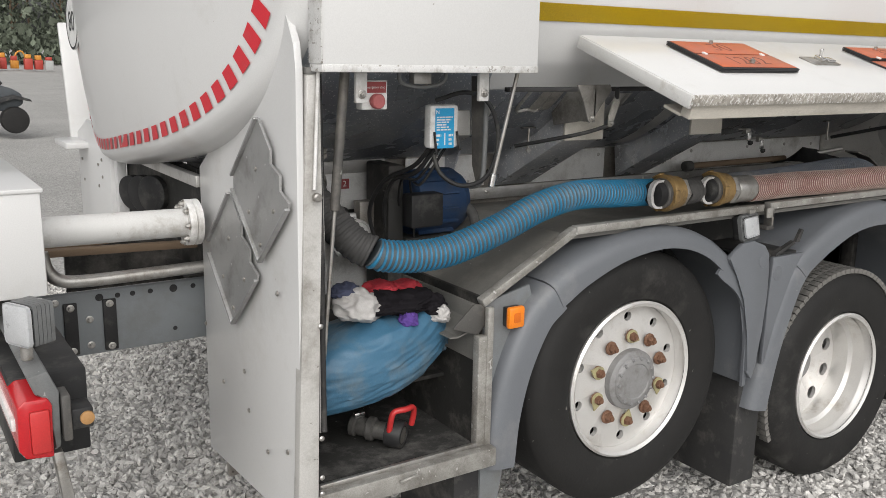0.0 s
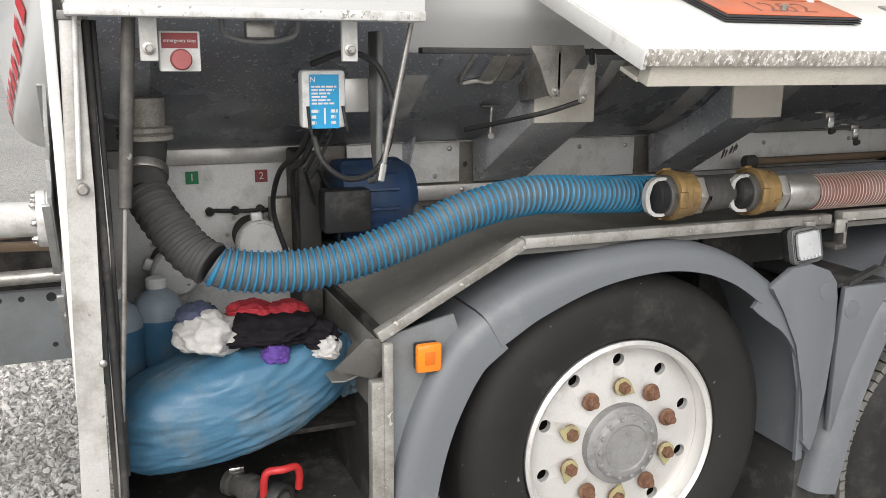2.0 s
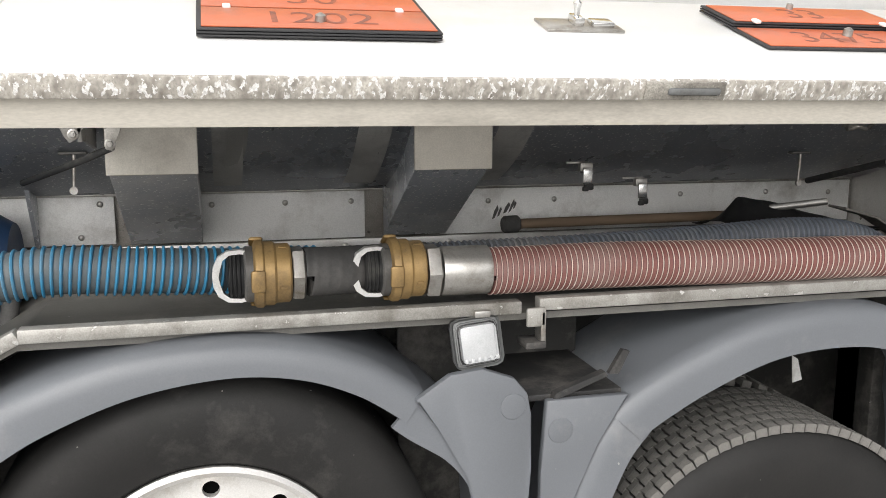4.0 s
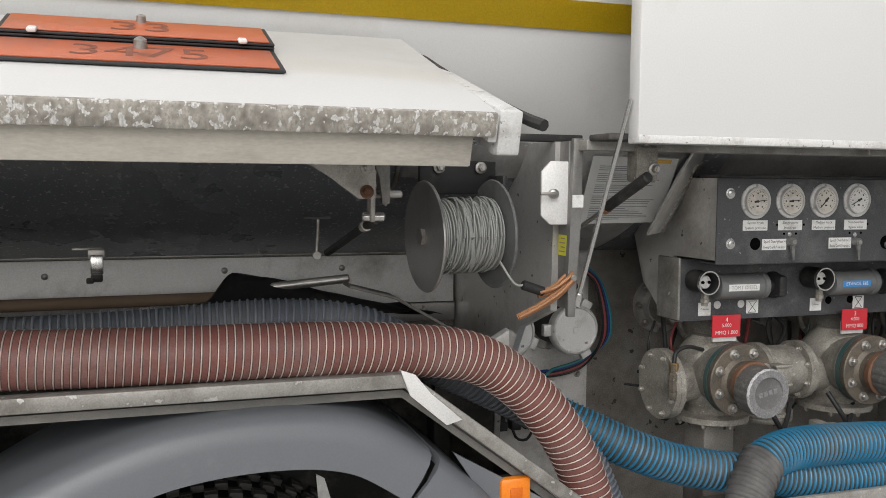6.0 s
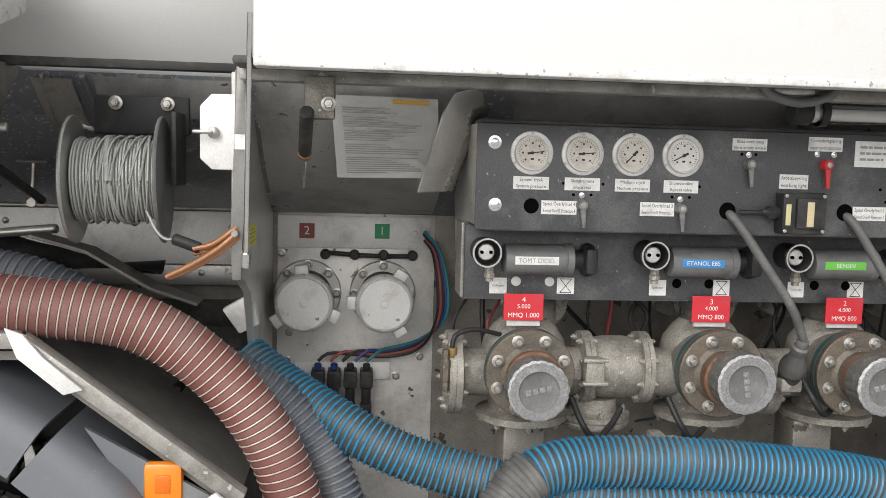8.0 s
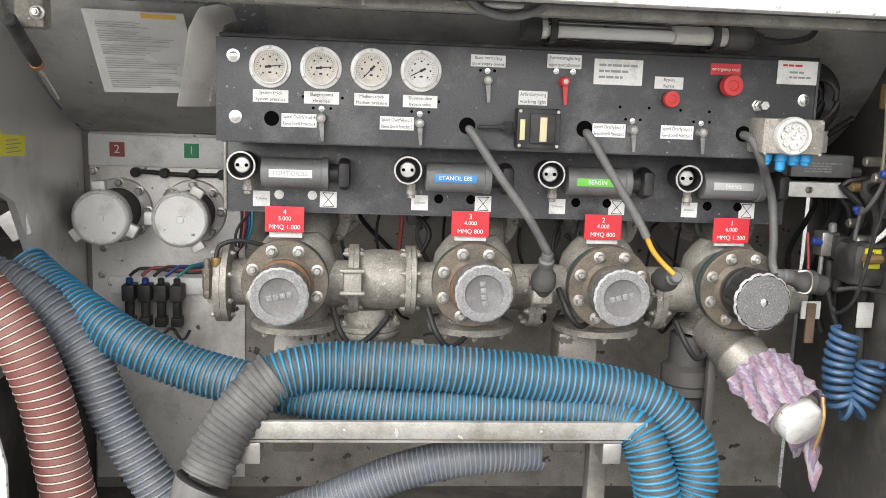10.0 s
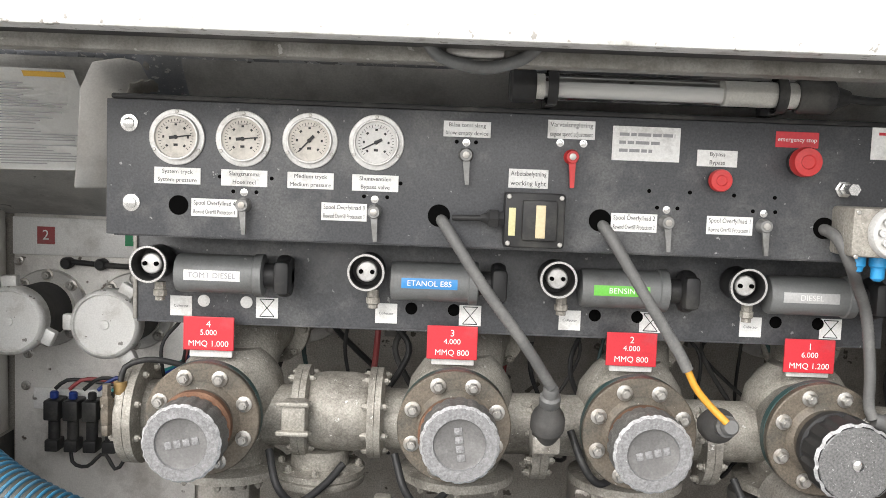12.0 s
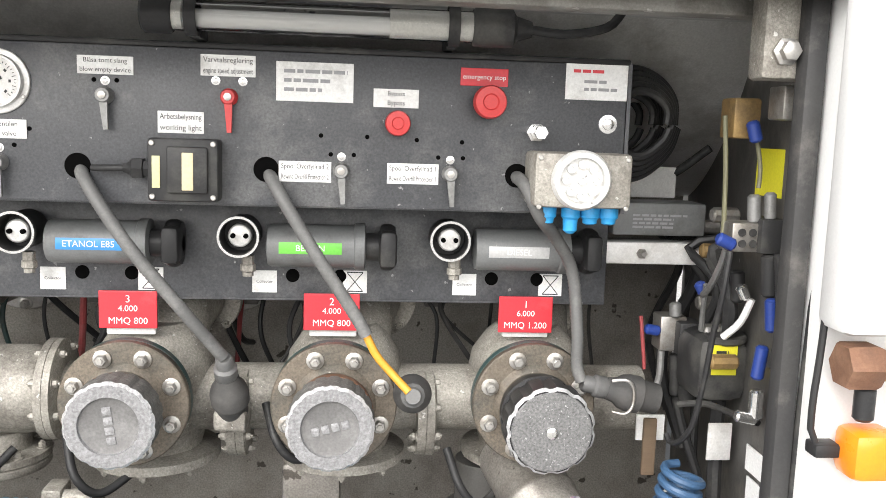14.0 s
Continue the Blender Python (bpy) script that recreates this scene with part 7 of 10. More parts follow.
# wiring and small lines behind the valves
RWIRE = (BLACK, BLACK, REDFADE, BLACK, CUFF_DARK, BLACK, TEAL)
wr = thing("wire_bundle", (3.1, 0.6, 1.1), "loose black, red and blue wires behind the discharge valves", "wires")
rnd = random.Random(31)
for i in range(34):
    x = 2.50 + 1.28 * i / 33
    y = rnd.uniform(0.40, 0.62)
    z1 = rnd.uniform(1.12, 1.17)
    x2 = x + rnd.uniform(-0.10, 0.10)
    z2 = rnd.uniform(0.84, 1.02)
    part("wire", cable([(x, y, z1), (x + rnd.uniform(-0.04, 0.04), y - 0.02, (z1 + z2) / 2 + 0.03), (x2, y, z2), (x2 + rnd.uniform(-0.06, 0.06), y + 0.05, z2 - rnd.uniform(0.0, 0.05))], rnd.choice((0.0035, 0.0045, 0.006)), 0.012, 8), RWIRE[i % 7], wr)
for x, z in ((2.905, 0.90), (3.19, 0.95), (3.46, 0.88), (2.70, 0.90)):
    part("drain_line", cable([(x, 0.22, z + 0.05), (x + 0.02, 0.19, z + 0.0), (x + 0.05, 0.20, z - 0.03), (x + 0.09, 0.23, z - 0.01), (x + 0.12, 0.26, z + 0.02)], 0.0065, 0.01, 10), BLACK, wr, "black drain line")
hb = thing("wall_bracket", (3.0, 0.62, 1.08), "dark mounting bracket on the back wall", "bracket")
for x in (2.88, 3.14, 3.45, 3.70):
    part("arm", box(x - 0.012, x + 0.012, 0.45, 0.69, 1.10, 1.15, 0.003), GRIME, hb)
# bail and lines at the last valve
bl_ = thing("wire_bail", (3.70, 0.13, 1.04), "bent stainless wire bail round the cable plug", "wire bail")
part("bail", cable([(3.680, 0.12, 1.066), (3.700, 0.115, 1.068), (3.710, 0.115, 1.056), (3.710, 0.115, 1.032), (3.700, 0.115, 1.020), (3.680, 0.12, 1.022)], 0.0026, 0.006, 8), STEEL, bl_)
# darker clutter on the side wall
cl_ = thing("side_hoses", (3.86, 0.3, 1.0), "black air hoses and fittings along the side wall", "air hoses")
for i in range(6):
    y = 0.14 + 0.085 * i
    x = wallx(y) - 0.02
    part("hose", cable([(x, y, 1.27 - 0.01 * i), (x - 0.03 - 0.02 * (i % 3), y + 0.02, 1.24), (x - 0.02, y - 0.03, 1.18), (x - 0.05 * (i % 2), y + 0.03, 1.02), (x - 0.01, y, 0.86)], 0.0075 if i % 3 else 0.011, 0.02, 8), BLACK, cl_)
for i in range(8):
    y, z = 0.10 + 0.06 * (i % 4), 1.10 + 0.14 * (i // 4) + 0.03 * (i % 3)
    x = wallx(y)
    part("fitting", rod((x - 0.02, y, z), (x - 0.06, y, z), 0.011, 8, 0.003), STEEL if i % 3 else BRASS, cl_)

# ---- middle bay: saddles, riveted plates, latches ----
def saddle(x0, x1):
    """A tank saddle: a box with an upright front and a lower face that runs in to the back wall."""
    sd = part("tank_saddle", prism([(0.235, 1.388), (0.235, 1.545), (0.60, 1.545), (0.66, 1.30), (0.645, 1.165)], "x", x0 + 0.004, x1 - 0.004, 0.003), BELLY, truck, "dark tank saddle box", 30)
    part("saddle_front", box(x0, x1, 0.224, 0.236, 1.384, 1.55, 0.003), mat("saddle_front_beige", (0.76, 0.72, 0.64), 0.5, 0.1, (0.55, 0.52, 0.46), 6, 0.6, 0.08, 50, dirt=(0.42, 0.39, 0.34), dirt_amt=0.3, dscale=5), sd, "bare metal saddle front")
    return sd


for x0, x1 in ((-0.19, 0.0), (0.482, 0.67)):
    saddle(x0, x1)
part("side_web", prism([(0.44, 1.56), (0.70, 1.28), (0.70, 1.16), (0.66, 1.16)], "x", -0.42, -0.41), BELLY, truck)
RIVET = mesh_of("rivet", B(lambda bm: add_lathe(bm, [(0.008, 0), (0.008, 0.002), (0.005, 0.005), (0.001, 0.0055)], Matrix(), 14)), STEEL, 40)


def riveted_plate(pts, rivets, y=0.668):
    pl = part("riveted_plate", prism(pts, "y", y, y + 0.006, 0.0015), ALU_PLATE, truck, "pale riveted aluminium plate", 30)
    for x, z in rivets:
        piece("rivet", RIVET, at_face(x, y, z), pl)
    return pl


riveted_plate([(-0.60, 1.295), (-0.225, 1.295), (-0.225, 1.165), (-0.60, 1.165)], [(-0.26, 1.272), (-0.31, 1.185)])
riveted_plate([(-0.012, 1.160), (-0.012, 1.296), (0.437, 1.296), (0.437, 1.160)], [(0.022, 1.263), (0.217, 1.263), (0.399, 1.263)])
riveted_plate([(0.655, 1.160), (0.735, 1.290), (2.03, 1.290), (2.03, 1.160)], [(1.005, 1.253), (1.42, 1.258), (1.72, 1.258), (1.95, 1.252), (0.80, 1.253)])
part("belly_seam", box(-0.60, 2.03, 0.655, 0.667, 1.293, 1.302, 0.002), STEEL, truck, "pale seam strip")
part("lower_strip", box(-0.60, 2.03, 0.655, 0.667, 1.110, 1.158, 0.002), ALU, truck, "aluminium strip with rivets")
for k in range(9):
    piece("rivet", RIVET, at_face(-0.52 + 0.3 * k, 0.655, 1.14), truck)


def toggle_latch(x, y, z):
    t = thing("toggle_latch", (x, y, z), "small chrome toggle latch under the tank belly", "latch", "toggle latches")
    part("base", box(x - 0.018, x + 0.016, y, y + 0.02, z + 0.012, z + 0.034, 0.003), STEEL, t)
    part("loop", box(x - 0.013, x + 0.013, y - 0.008, y, z - 0.02, z + 0.022, 0.004), CHROME, t, "bright latch loop")
    part("claw", B(lambda bm: add_box(bm, x - 0.012, x + 0.012, y - 0.02, y - 0.006, z - 0.034, z - 0.018, 0.004), lambda bm: add_box(bm, x - 0.02, x - 0.005, y - 0.028, y - 0.016, z - 0.036, z - 0.024, 0.003)), BLACK, t)
    part("plate", box(x - 0.05, x + 0.01, y + 0.015, y + 0.022, z + 0.03, z + 0.036, 0.002), STEEL, t)


toggle_latch(0.945, 0.30, 1.355)
toggle_latch(1.138, 0.375, 1.305)


def hanger(x, y, z):
    t = thing("hook_hanger", (x, y, z), "thin steel hook hanger with retaining cord", "hook", "hook hangers")
    part("plate", box(x - 0.032, x + 0.028, y, y + 0.02, z, z + 0.006, 0.002), GRIME, t)
    part("pin", rod((x, y + 0.008, z), (x - 0.004, y + 0.006, z - 0.075), 0.0042, 10), STEEL, t, "bright pin")
    part("eye", B(lambda bm: add_lathe(bm, [(0.009, -0.004), (0.009, 0.004)], axis_matrix((x - 0.004, y + 0.003, z - 0.08), (x - 0.004, y - 1, z - 0.08)), 12)), STEEL, t)


hanger(-0.267, 0.33, 1.423)
hanger(1.60, 0.34, 1.400)

# hinge mechanism of the middle door, one at each end
STAY = mat("weathered_stay_steel", (0.30, 0.29, 0.27), 0.5, 0.35, (0.20, 0.19, 0.175), 9, 0.6, 0.2, 70, dirt=(0.10, 0.085, 0.07), dirt_amt=0.40, dscale=14, speck=(0.50, 0.48, 0.45), speck_at=0.70, sscale=60, grit=0.2)
BRIGHT_STAY = mat("bare_stay_steel", (0.55, 0.53, 0.49), 0.45, 0.3, (0.42, 0.40, 0.37), 9, 0.6, 0.15, 70, dirt=(0.20, 0.18, 0.15), dirt_amt=0.36, dscale=12, grit=0.2)


def belly_patch(x0, x1, za, zb, skew):
    """A pale welded doubler sheet on the belly with a raised weld along its edge."""
    pa = part("belly_patch", tank_skin(x0, x1, za, zb, 0.012, 10), BRIGHT_STAY, truck, "pale welded doubler sheet")
    for v in pa.data.vertices:
        v.co.x += skew * (zb - v.co.z)
    path = [(x0 + skew * (zb - zb), tank_y(zb) - 0.012, zb)] + [(x + skew * (zb - za), tank_y(za) - 0.012, za - 0.006) for x in (x0, (x0 + x1) / 2, x1)] + [(x1, tank_y(zb) - 0.012, zb)]
    part("weld_bead", cable(path, 0.0052, 0.006, 8, 0.0016, 1), STEEL, pa, "rough weld bead")


def rear_stay(x):
    t = thing("door_stay", (x, 0.05, 1.45), "grey steel stay hinge of the middle door with rubber cord", "hinge", "door stays")
    part("gusset", prism([(x - 0.134, 1.592), (x + 0.018, 1.594), (x + 0.026, 1.572), (x - 0.022, 1.520), (x - 0.056, 1.470), (x - 0.070, 1.462), (x - 0.080, 1.476), (x - 0.105, 1.540)], "y", 0.050, 0.058, 0.003), STAY, t, "stained triangular gusset plate")
    part("gusset_web", prism([(0.05, 1.575), (0.30, 1.575), (0.26, 1.44), (0.12, 1.465), (0.05, 1.465)], "x", x - 0.055, x - 0.047, 0.001), STAY, t, "plate running back to the belly")
    part("link", prism([(x + 0.026, 1.580), (x + 0.040, 1.574), (x + 0.046, 1.535), (x + 0.018, 1.478), (x + 0.012, 1.448), (x - 0.004, 1.452), (x - 0.004, 1.49), (x + 0.022, 1.54)], "y", 0.026, 0.034, 0.003), BRIGHT_STAY, t, "bent link plate")
    part("rubber_stop", rod((x + 0.024, 0.022, 1.585), (x + 0.030, 0.03, 1.545), 0.008, 12, 0.003), BLACK, t, "black rubber stop")
    for u, z in ((-0.062, 1.480), (0.006, 1.462)):
        piece("bolt", WSB, at_face(x + u, 0.050 if u < 0 else 0.026, z), t)
    part("rubber_link", cable([(x + 0.008, 0.035, 1.455), (x - 0.06, 0.09, 1.425), (x - 0.14, 0.20, 1.392), (x - 0.21, 0.30, 1.364)], 0.007), BLACK, t, "black rubber cord")


def front_stay():
    t = thing("door_stay", (1.64, -0.05, 1.45), "stained steel stay hinge of the middle door", "hinge", "door stays")
    part("door_plate", prism([(1.499, 1.514), (1.531, 1.496), (1.585, 1.456), (1.613, 1.456), (1.616, 1.560), (1.572, 1.562), (1.570, 1.532)], "y", -0.120, -0.112, 0.002), BRIGHT_STAY, t, "bolted plate on the door frame")
    part("torn_edge", prism([(1.505, 1.522), (1.560, 1.540), (1.566, 1.530), (1.510, 1.512)], "y", -0.124, -0.119, 0.001), WHITE_OLD, t, "flaked paint edge")
    for x, z, m in ((1.600, 1.510, STEEL), (1.600, 1.468, RUST)):
        piece("bolt", hex_bolt_mesh(0.008, 0.012, m), at_face(x, -0.120, z), t)
    part("link", prism([(-0.088, 1.506), (-0.060, 1.510), (-0.048, 1.470), (-0.050, 1.416), (-0.078, 1.414), (-0.080, 1.46)], "x", 1.617, 1.625, 0.002), BRIGHT_STAY, t, "flat link plate on edge")
    part("link_pin", rod((1.604, -0.064, 1.423), (1.646, -0.064, 1.423), 0.009, 14, 0.003), CHROME, t, "bright pivot pin")
    part("gusset", prism([(1.602, 1.572), (1.654, 1.572), (1.660, 1.540), (1.660, 1.452), (1.652, 1.440), (1.644, 1.446), (1.642, 1.495), (1.628, 1.535)], "y", -0.050, -0.043, 0.002), STAY, t, "tapering gusset face")
    part("gusset_web", prism([(-0.046, 1.572), (0.13, 1.572), (0.06, 1.515), (0.0, 1.452), (-0.046, 1.445)], "x", 1.653, 1.660, 0.001), STAY, t, "gusset web running back to the belly")
    part("stop_pin", rod((1.632, -0.020, 1.462), (1.690, -0.020, 1.462), 0.0075, 12, 0.002), STEEL, t)
    part("rubber_link", cable([(1.632, -0.06, 1.418), (1.636, -0.01, 1.408), (1.636, 0.06, 1.398), (1.628, 0.20, 1.362), (1.618, 0.345, 1.324)], 0.0085), BLACK, t, "black rubber cord")
    part("cord_band", rod((1.636, 0.035, 1.402), (1.636, 0.058, 1.398), 0.0105, 12), BRIGHT_STAY, t, "pale band")


rear_stay(-0.162)
front_stay()
belly_patch(1.672, 1.745, 1.482, 1.566, 0.10)
belly_patch(-0.385, -0.29, 1.505, 1.572, -0.25)
part("belly_patch", belly_rib(0.10, 0.12, 1.40, 1.56, 0.02), ALU, truck)

# soot smears on the plate by the stick
for x, z, w, L, k in ((0.812, 1.198, 0.008, 0.042, 0.012), (0.828, 1.205, 0.006, 0.030, 0.008), (0.846, 1.214, 0.010, 0.034, 0.012), (0.862, 1.216, 0.006, 0.040, 0.014), (0.876, 1.226, 0.005, 0.024, 0.006)):
    part("soot_smear", prism([(x, z), (x + w, z + 0.004), (x + w + k, z + L * 0.7), (x + w * 0.6 + k, z + L), (x + k * 0.6, z + L * 0.6)], "y", 0.6666, 0.6676), GRIME, truck, "dark grey smear")

# orange number plates on the door, its handle and the grip slot
def on_door(x, v, h=0.0):
    return DOOR_M @ Vector((x, v, h))


def door_box(x0, x1, v0, v1, h0, h1, bevel=0.0):
    return B(lambda bm: add_box(bm, x0, x1, v0, v1, h0, h1, bevel, DOOR_M))


def danger_plate(x0, upper, lower, v0, v1, fold):
    t = thing("hazard_plate", on_door(x0, v0), "stack of orange hinged hazard plates with dark rims and numerals", "hazard plate", "hazard plates")
    x1 = x0 + 0.40
    vm = (v0 + v1) / 2
    for i in range(3):
        part("leaf", door_box(x0, x1, vm if fold else v0, v1, 0.004 + 0.005 * i, 0.0075 + 0.005 * i, 0.001), INK, t, "dark plate edge")
    lf = part("upper_leaf", door_box(x0 + 0.008, x1 - 0.008, vm + 0.004, v1 - 0.008, 0.018, 0.020, 0.0005), ORANGEPLATE, t, "orange leaf")
    ll = part("lower_leaf", door_box(x0 + 0.008, x1 - 0.008, v0 + 0.008, vm - 0.004, 0.018 if not fold else 0.006, 0.020 if not fold else 0.008, 0.0005), ORANGEPLATE, t, "orange leaf")
    if fold:
        part("leaf", door_box(x0, x1, v0, vm, 0.002, 0.006, 0.001), INK, t)
    flat = DOOR_M.to_3x3().to_4x4()
    for txt, leaf, va, vb, h in ((upper, lf, vm, v1, 0.0205), (lower, ll, v0, vm, 0.0205 if not fold else 0.0085)):
        m = Matrix.Translation(on_door((x0 + x1) / 2, (va + vb) / 2, h)) @ flat
        words("numeral", txt, 0.10, m, mat("worn_black_numerals", (0.17, 0.065, 0.045), 0.6, dirt=(0.42, 0.12, 0.06), dirt_amt=0.5, dscale=30), leaf, 0.30)
    for x in (x0 + 0.05, x1 - 0.05):
        part("hinge_clip", door_box(x - 0.007, x + 0.007, vm - 0.010, vm + 0.010, 0.017, 0.024, 0.003), PAPER, t, "pale hinge clip")
    part("catch", B(lambda bm: add_lathe(bm, [(0.010, 0), (0.009, 0.012), (0.003, 0.016)], Matrix.Translation(on_door((x0 + x1) / 2, v0 + 0.05, 0.018)) @ flat, 12)), STEEL, t)
    part("catch", B(lambda bm: add_lathe(bm, [(0.008, 0), (0.007, 0.012), (0.003, 0.014)], Matrix.Translation(on_door((x0 + x1) / 2, v1 - 0.02, 0.018)) @ flat, 12)), STEEL, t)


danger_plate(0.015, "30", "1202", 0.176, 0.44, False)
danger_plate(1.038, "33", "3475", 0.170, 0.44, True)
hd = thing("folding_handle", on_door(0.68, 0.30), "chromed folding door handle on a recessed plate", "handle")
part("base_plate", door_box(0.635, 0.790, 0.265, 0.345, 0.0, 0.006, 0.002), STEEL, hd)
part("pivot", door_box(0.695, 0.715, 0.285, 0.325, 0.005, 0.022, 0.003), CHROME, hd)
part("grip", B(lambda bm: add_lathe(bm, [(0.005, 0), (0.006, 0.018), (0.009, 0.026), (0.004, 0.032)], Matrix.Translation(on_door(0.705, 0.305, 0.018)) @ DOOR_M.to_3x3().to_4x4() @ Matrix.Rotation(radians(-12), 4, "X"), 12)), CHROME, hd)
part("latch", door_box(0.73, 0.775, 0.28, 0.315, 0.005, 0.016, 0.004), CHROME, hd)
gr = thing("grip_slot", on_door(0.78, 0.0, -0.02), "grey recessed finger grip in the door lip", "grip")
part("plate", door_box(0.706, 0.850, -0.010, -0.004, -0.033, -0.003, 0.002), CAST, gr)
part("finger_bar", door_box(0.745, 0.84, -0.016, -0.009, -0.024, -0.012, 0.004), GREYPL, gr)
rbm = thing("rubber_edge_strip", on_door(1.74, 0.15), "torn rubber edge strip hanging at the door end", "edge strip")
part("strip", cable([(1.728, 0.0, 1.715), (1.735, -0.02, 1.708), (1.739, -0.10, 1.680), (1.746, -0.22, 1.640), (1.764, -0.40, 1.583), (1.778, -0.455, 1.566)], 0.0088, 0.012, 8), RUBBER, rbm)
part("end_bracket", prism([(-0.448, 1.586), (-0.432, 1.524), (-0.41, 1.526), (-0.09, 1.634), (-0.09, 1.690)], "x", 1.713, 1.748, 0.004), DOOR_EDGE, rbm, "white tapering end bracket with scraped paint")

# stick, black bag, bent sheet on the hose shelf
st = thing("wooden_stick", (1.1, 0.5, 1.19), "weathered wooden broom stick with a dark end", "stick")
part("shaft", rod((0.835, 0.52, 1.205), (1.50, 0.50, 1.212), 0.014, 14, 0.003), WOOD, st)
part("end", rod((0.795, 0.521, 1.204), (0.845, 0.52, 1.205), 0.024, 14, 0.006), CUFF_DARK, st)
bgk = thing("black_bag", (1.55, 0.36, 1.18), "crumpled black rubber sheet on the hose shelf", "sheet")


def crumple(cx, cy, cz, sx, sy, sz, seed, sub=4, amp=0.25, freq=2.2):
    bm = bmesh.new()
    bmesh.ops.create_icosphere(bm, subdivisions=sub, radius=1)
    for v in bm.verts:
        n = v.co.normalized()
        f = 1 + amp * noise.noise(n * freq + Vector((seed, 0, 0))) + amp * 0.5 * (1 - abs(noise.noise(n * freq * 2.3 + Vector((0, seed, 0)))) * 2) + amp * 0.2 * noise.noise(n * freq * 6)
        v.co = Vector((cx + n.x * sx * f, cy + n.y * sy * f, cz + n.z * sz * f))
    return bm


def folded_sheet():
    """A stiff rubber sheet thrown over the hoses: one sharp crest that runs out to a flat tail."""
    bm = bmesh.new()
    nu, nv = 60, 16
    g = []
    for i in range(nu + 1):
        u = i / nu
        crest = smooth01(u / 0.12) * (1 - 0.85 * smooth01((u - 0.12) / 0.75))
        row = []
        for j in range(nv + 1):
            v = j / nv
            ridge = max(0.0, 1 - abs(v - 0.45 + 0.2 * u) / 0.5) ** 1.3
            z = 1.212 - 0.03 * u + 0.078 * crest * ridge + 0.012 * math.sin(u * 9 + v * 5) * (1 - crest) + 0.006 * noise.noise(Vector((u * 6, v * 4, 1)))
            row.append(bm.verts.new((1.345 + 0.52 * u + 0.03 * v * math.sin(u * 5), 0.25 + 0.22 * v, z)))
        g.append(row)
    for i in range(nu):
        for j in range(nv):
            bm.faces.new((g[i][j], g[i + 1][j], g[i + 1][j + 1], g[i][j + 1]))
    bmesh.ops.solidify(bm, geom=list(bm.faces), thickness=0.004)
    return bm


part("folds", folded_sheet(), BLACK, bgk, "stiff folded rubber", 50)
part("bent_strip", strip([(1.64, 1.262), (1.74, 1.235), (1.86, 1.165), (1.95, 1.135)], 0.006, "y", 0.20, 0.27), GRIME, bgk, "bent grey metal strip")
part("bent_rod", rod((1.45, 0.33, 1.25), (1.66, 0.30, 1.272), 0.010, 10, 0.003), STEEL, bgk)

# wire spool
sp = thing("wire_spool", (1.85, 0.08, 1.27), "grey drum wound with thin steel wire for earthing", "wire spool")
SA, SBq = Vector((1.764, 0.075, 1.377)), Vector((1.913, 0.085, 1.380))
for c, nm in ((SA, 0), (SBq, 1)):
    part("drum_flange", lathe([(0.110, -0.003), (0.112, 0), (0.110, 0.003)], c, c + (SBq - SA) * (1 if nm else 1), 48), GREYPL if nm else ALU, sp, "round drum flange")
N = 26
L_ = (SBq - SA).length
bm = bmesh.new()
prof = [(0.04, 0.003)]
for k in range(N):
    a0 = 0.006 + (L_ - 0.012) * k / N
    w = (L_ - 0.012) / N
    r = 0.072 + 0.003 * math.sin(k * 1.3)
    prof += [(r - 0.003, a0), (r, a0 + w * 0.25), (r, a0 + w * 0.75), (r - 0.003, a0 + w)]
prof.append((0.04, L_ - 0.003))
part("wound_wire", lathe(prof, SA, SBq, 44), ROPE, sp, "wound pale wire")
bm = bmesh.new()
for j in range(12):
    pts = []
    ph = j * 0.7
    for k in range(13):
        a = 2 * math.pi * k / 12
        t = 0.28 + 0.05 * j + 0.10 * math.sin(a + ph)
        t = min(0.93, max(0.07, t))
        q = SA.lerp(SBq, t)
        pts.append(q + Vector((0, -0.076 * math.cos(a), 0.076 * math.sin(a))))
    b2 = cable(pts, 0.0022, 0.014, 6)
    me = bpy.data.meshes.new("loop")
    b2.to_mesh(me)
    b2.free()
    bm.from_mesh(me)
    bpy.data.meshes.remove(me)
tagged(part("loose_winding", bm, ROPE, sp, "loose turns of wire"), kind="stuff")
part("hub_bolt", lathe([(0.018, -0.012), (0.018, -0.002), (0.008, 0.0)], SA, SBq, 6), STEEL, sp)
part("yoke", B(lambda bm: add_box(bm, 1.775, 1.945, 0.15, 0.165, 1.46, 1.53, 0.004), lambda bm: add_box(bm, 1.928, 1.938, 0.07, 0.16, 1.37, 1.50, 0.003)), BLACK, sp, "dark spool yoke")
for x, y in ((1.816, 0.145), (1.908, 0.145)):
    piece("bolt", VB, at_face(x, y, 1.516), sp)
part("trailing_wire", cable([(1.90, 0.01, 1.33), (1.92, 0.0, 1.295), (1.935, 0.0, 1.283), (1.955, 0.0, 1.284)], 0.0025, 0.008, 6), ROPE, sp)
ec = thing("earth_clamp", (1.99, 0.0, 1.24), "copper earthing clamp with dark grip hanging on the post", "clamp")
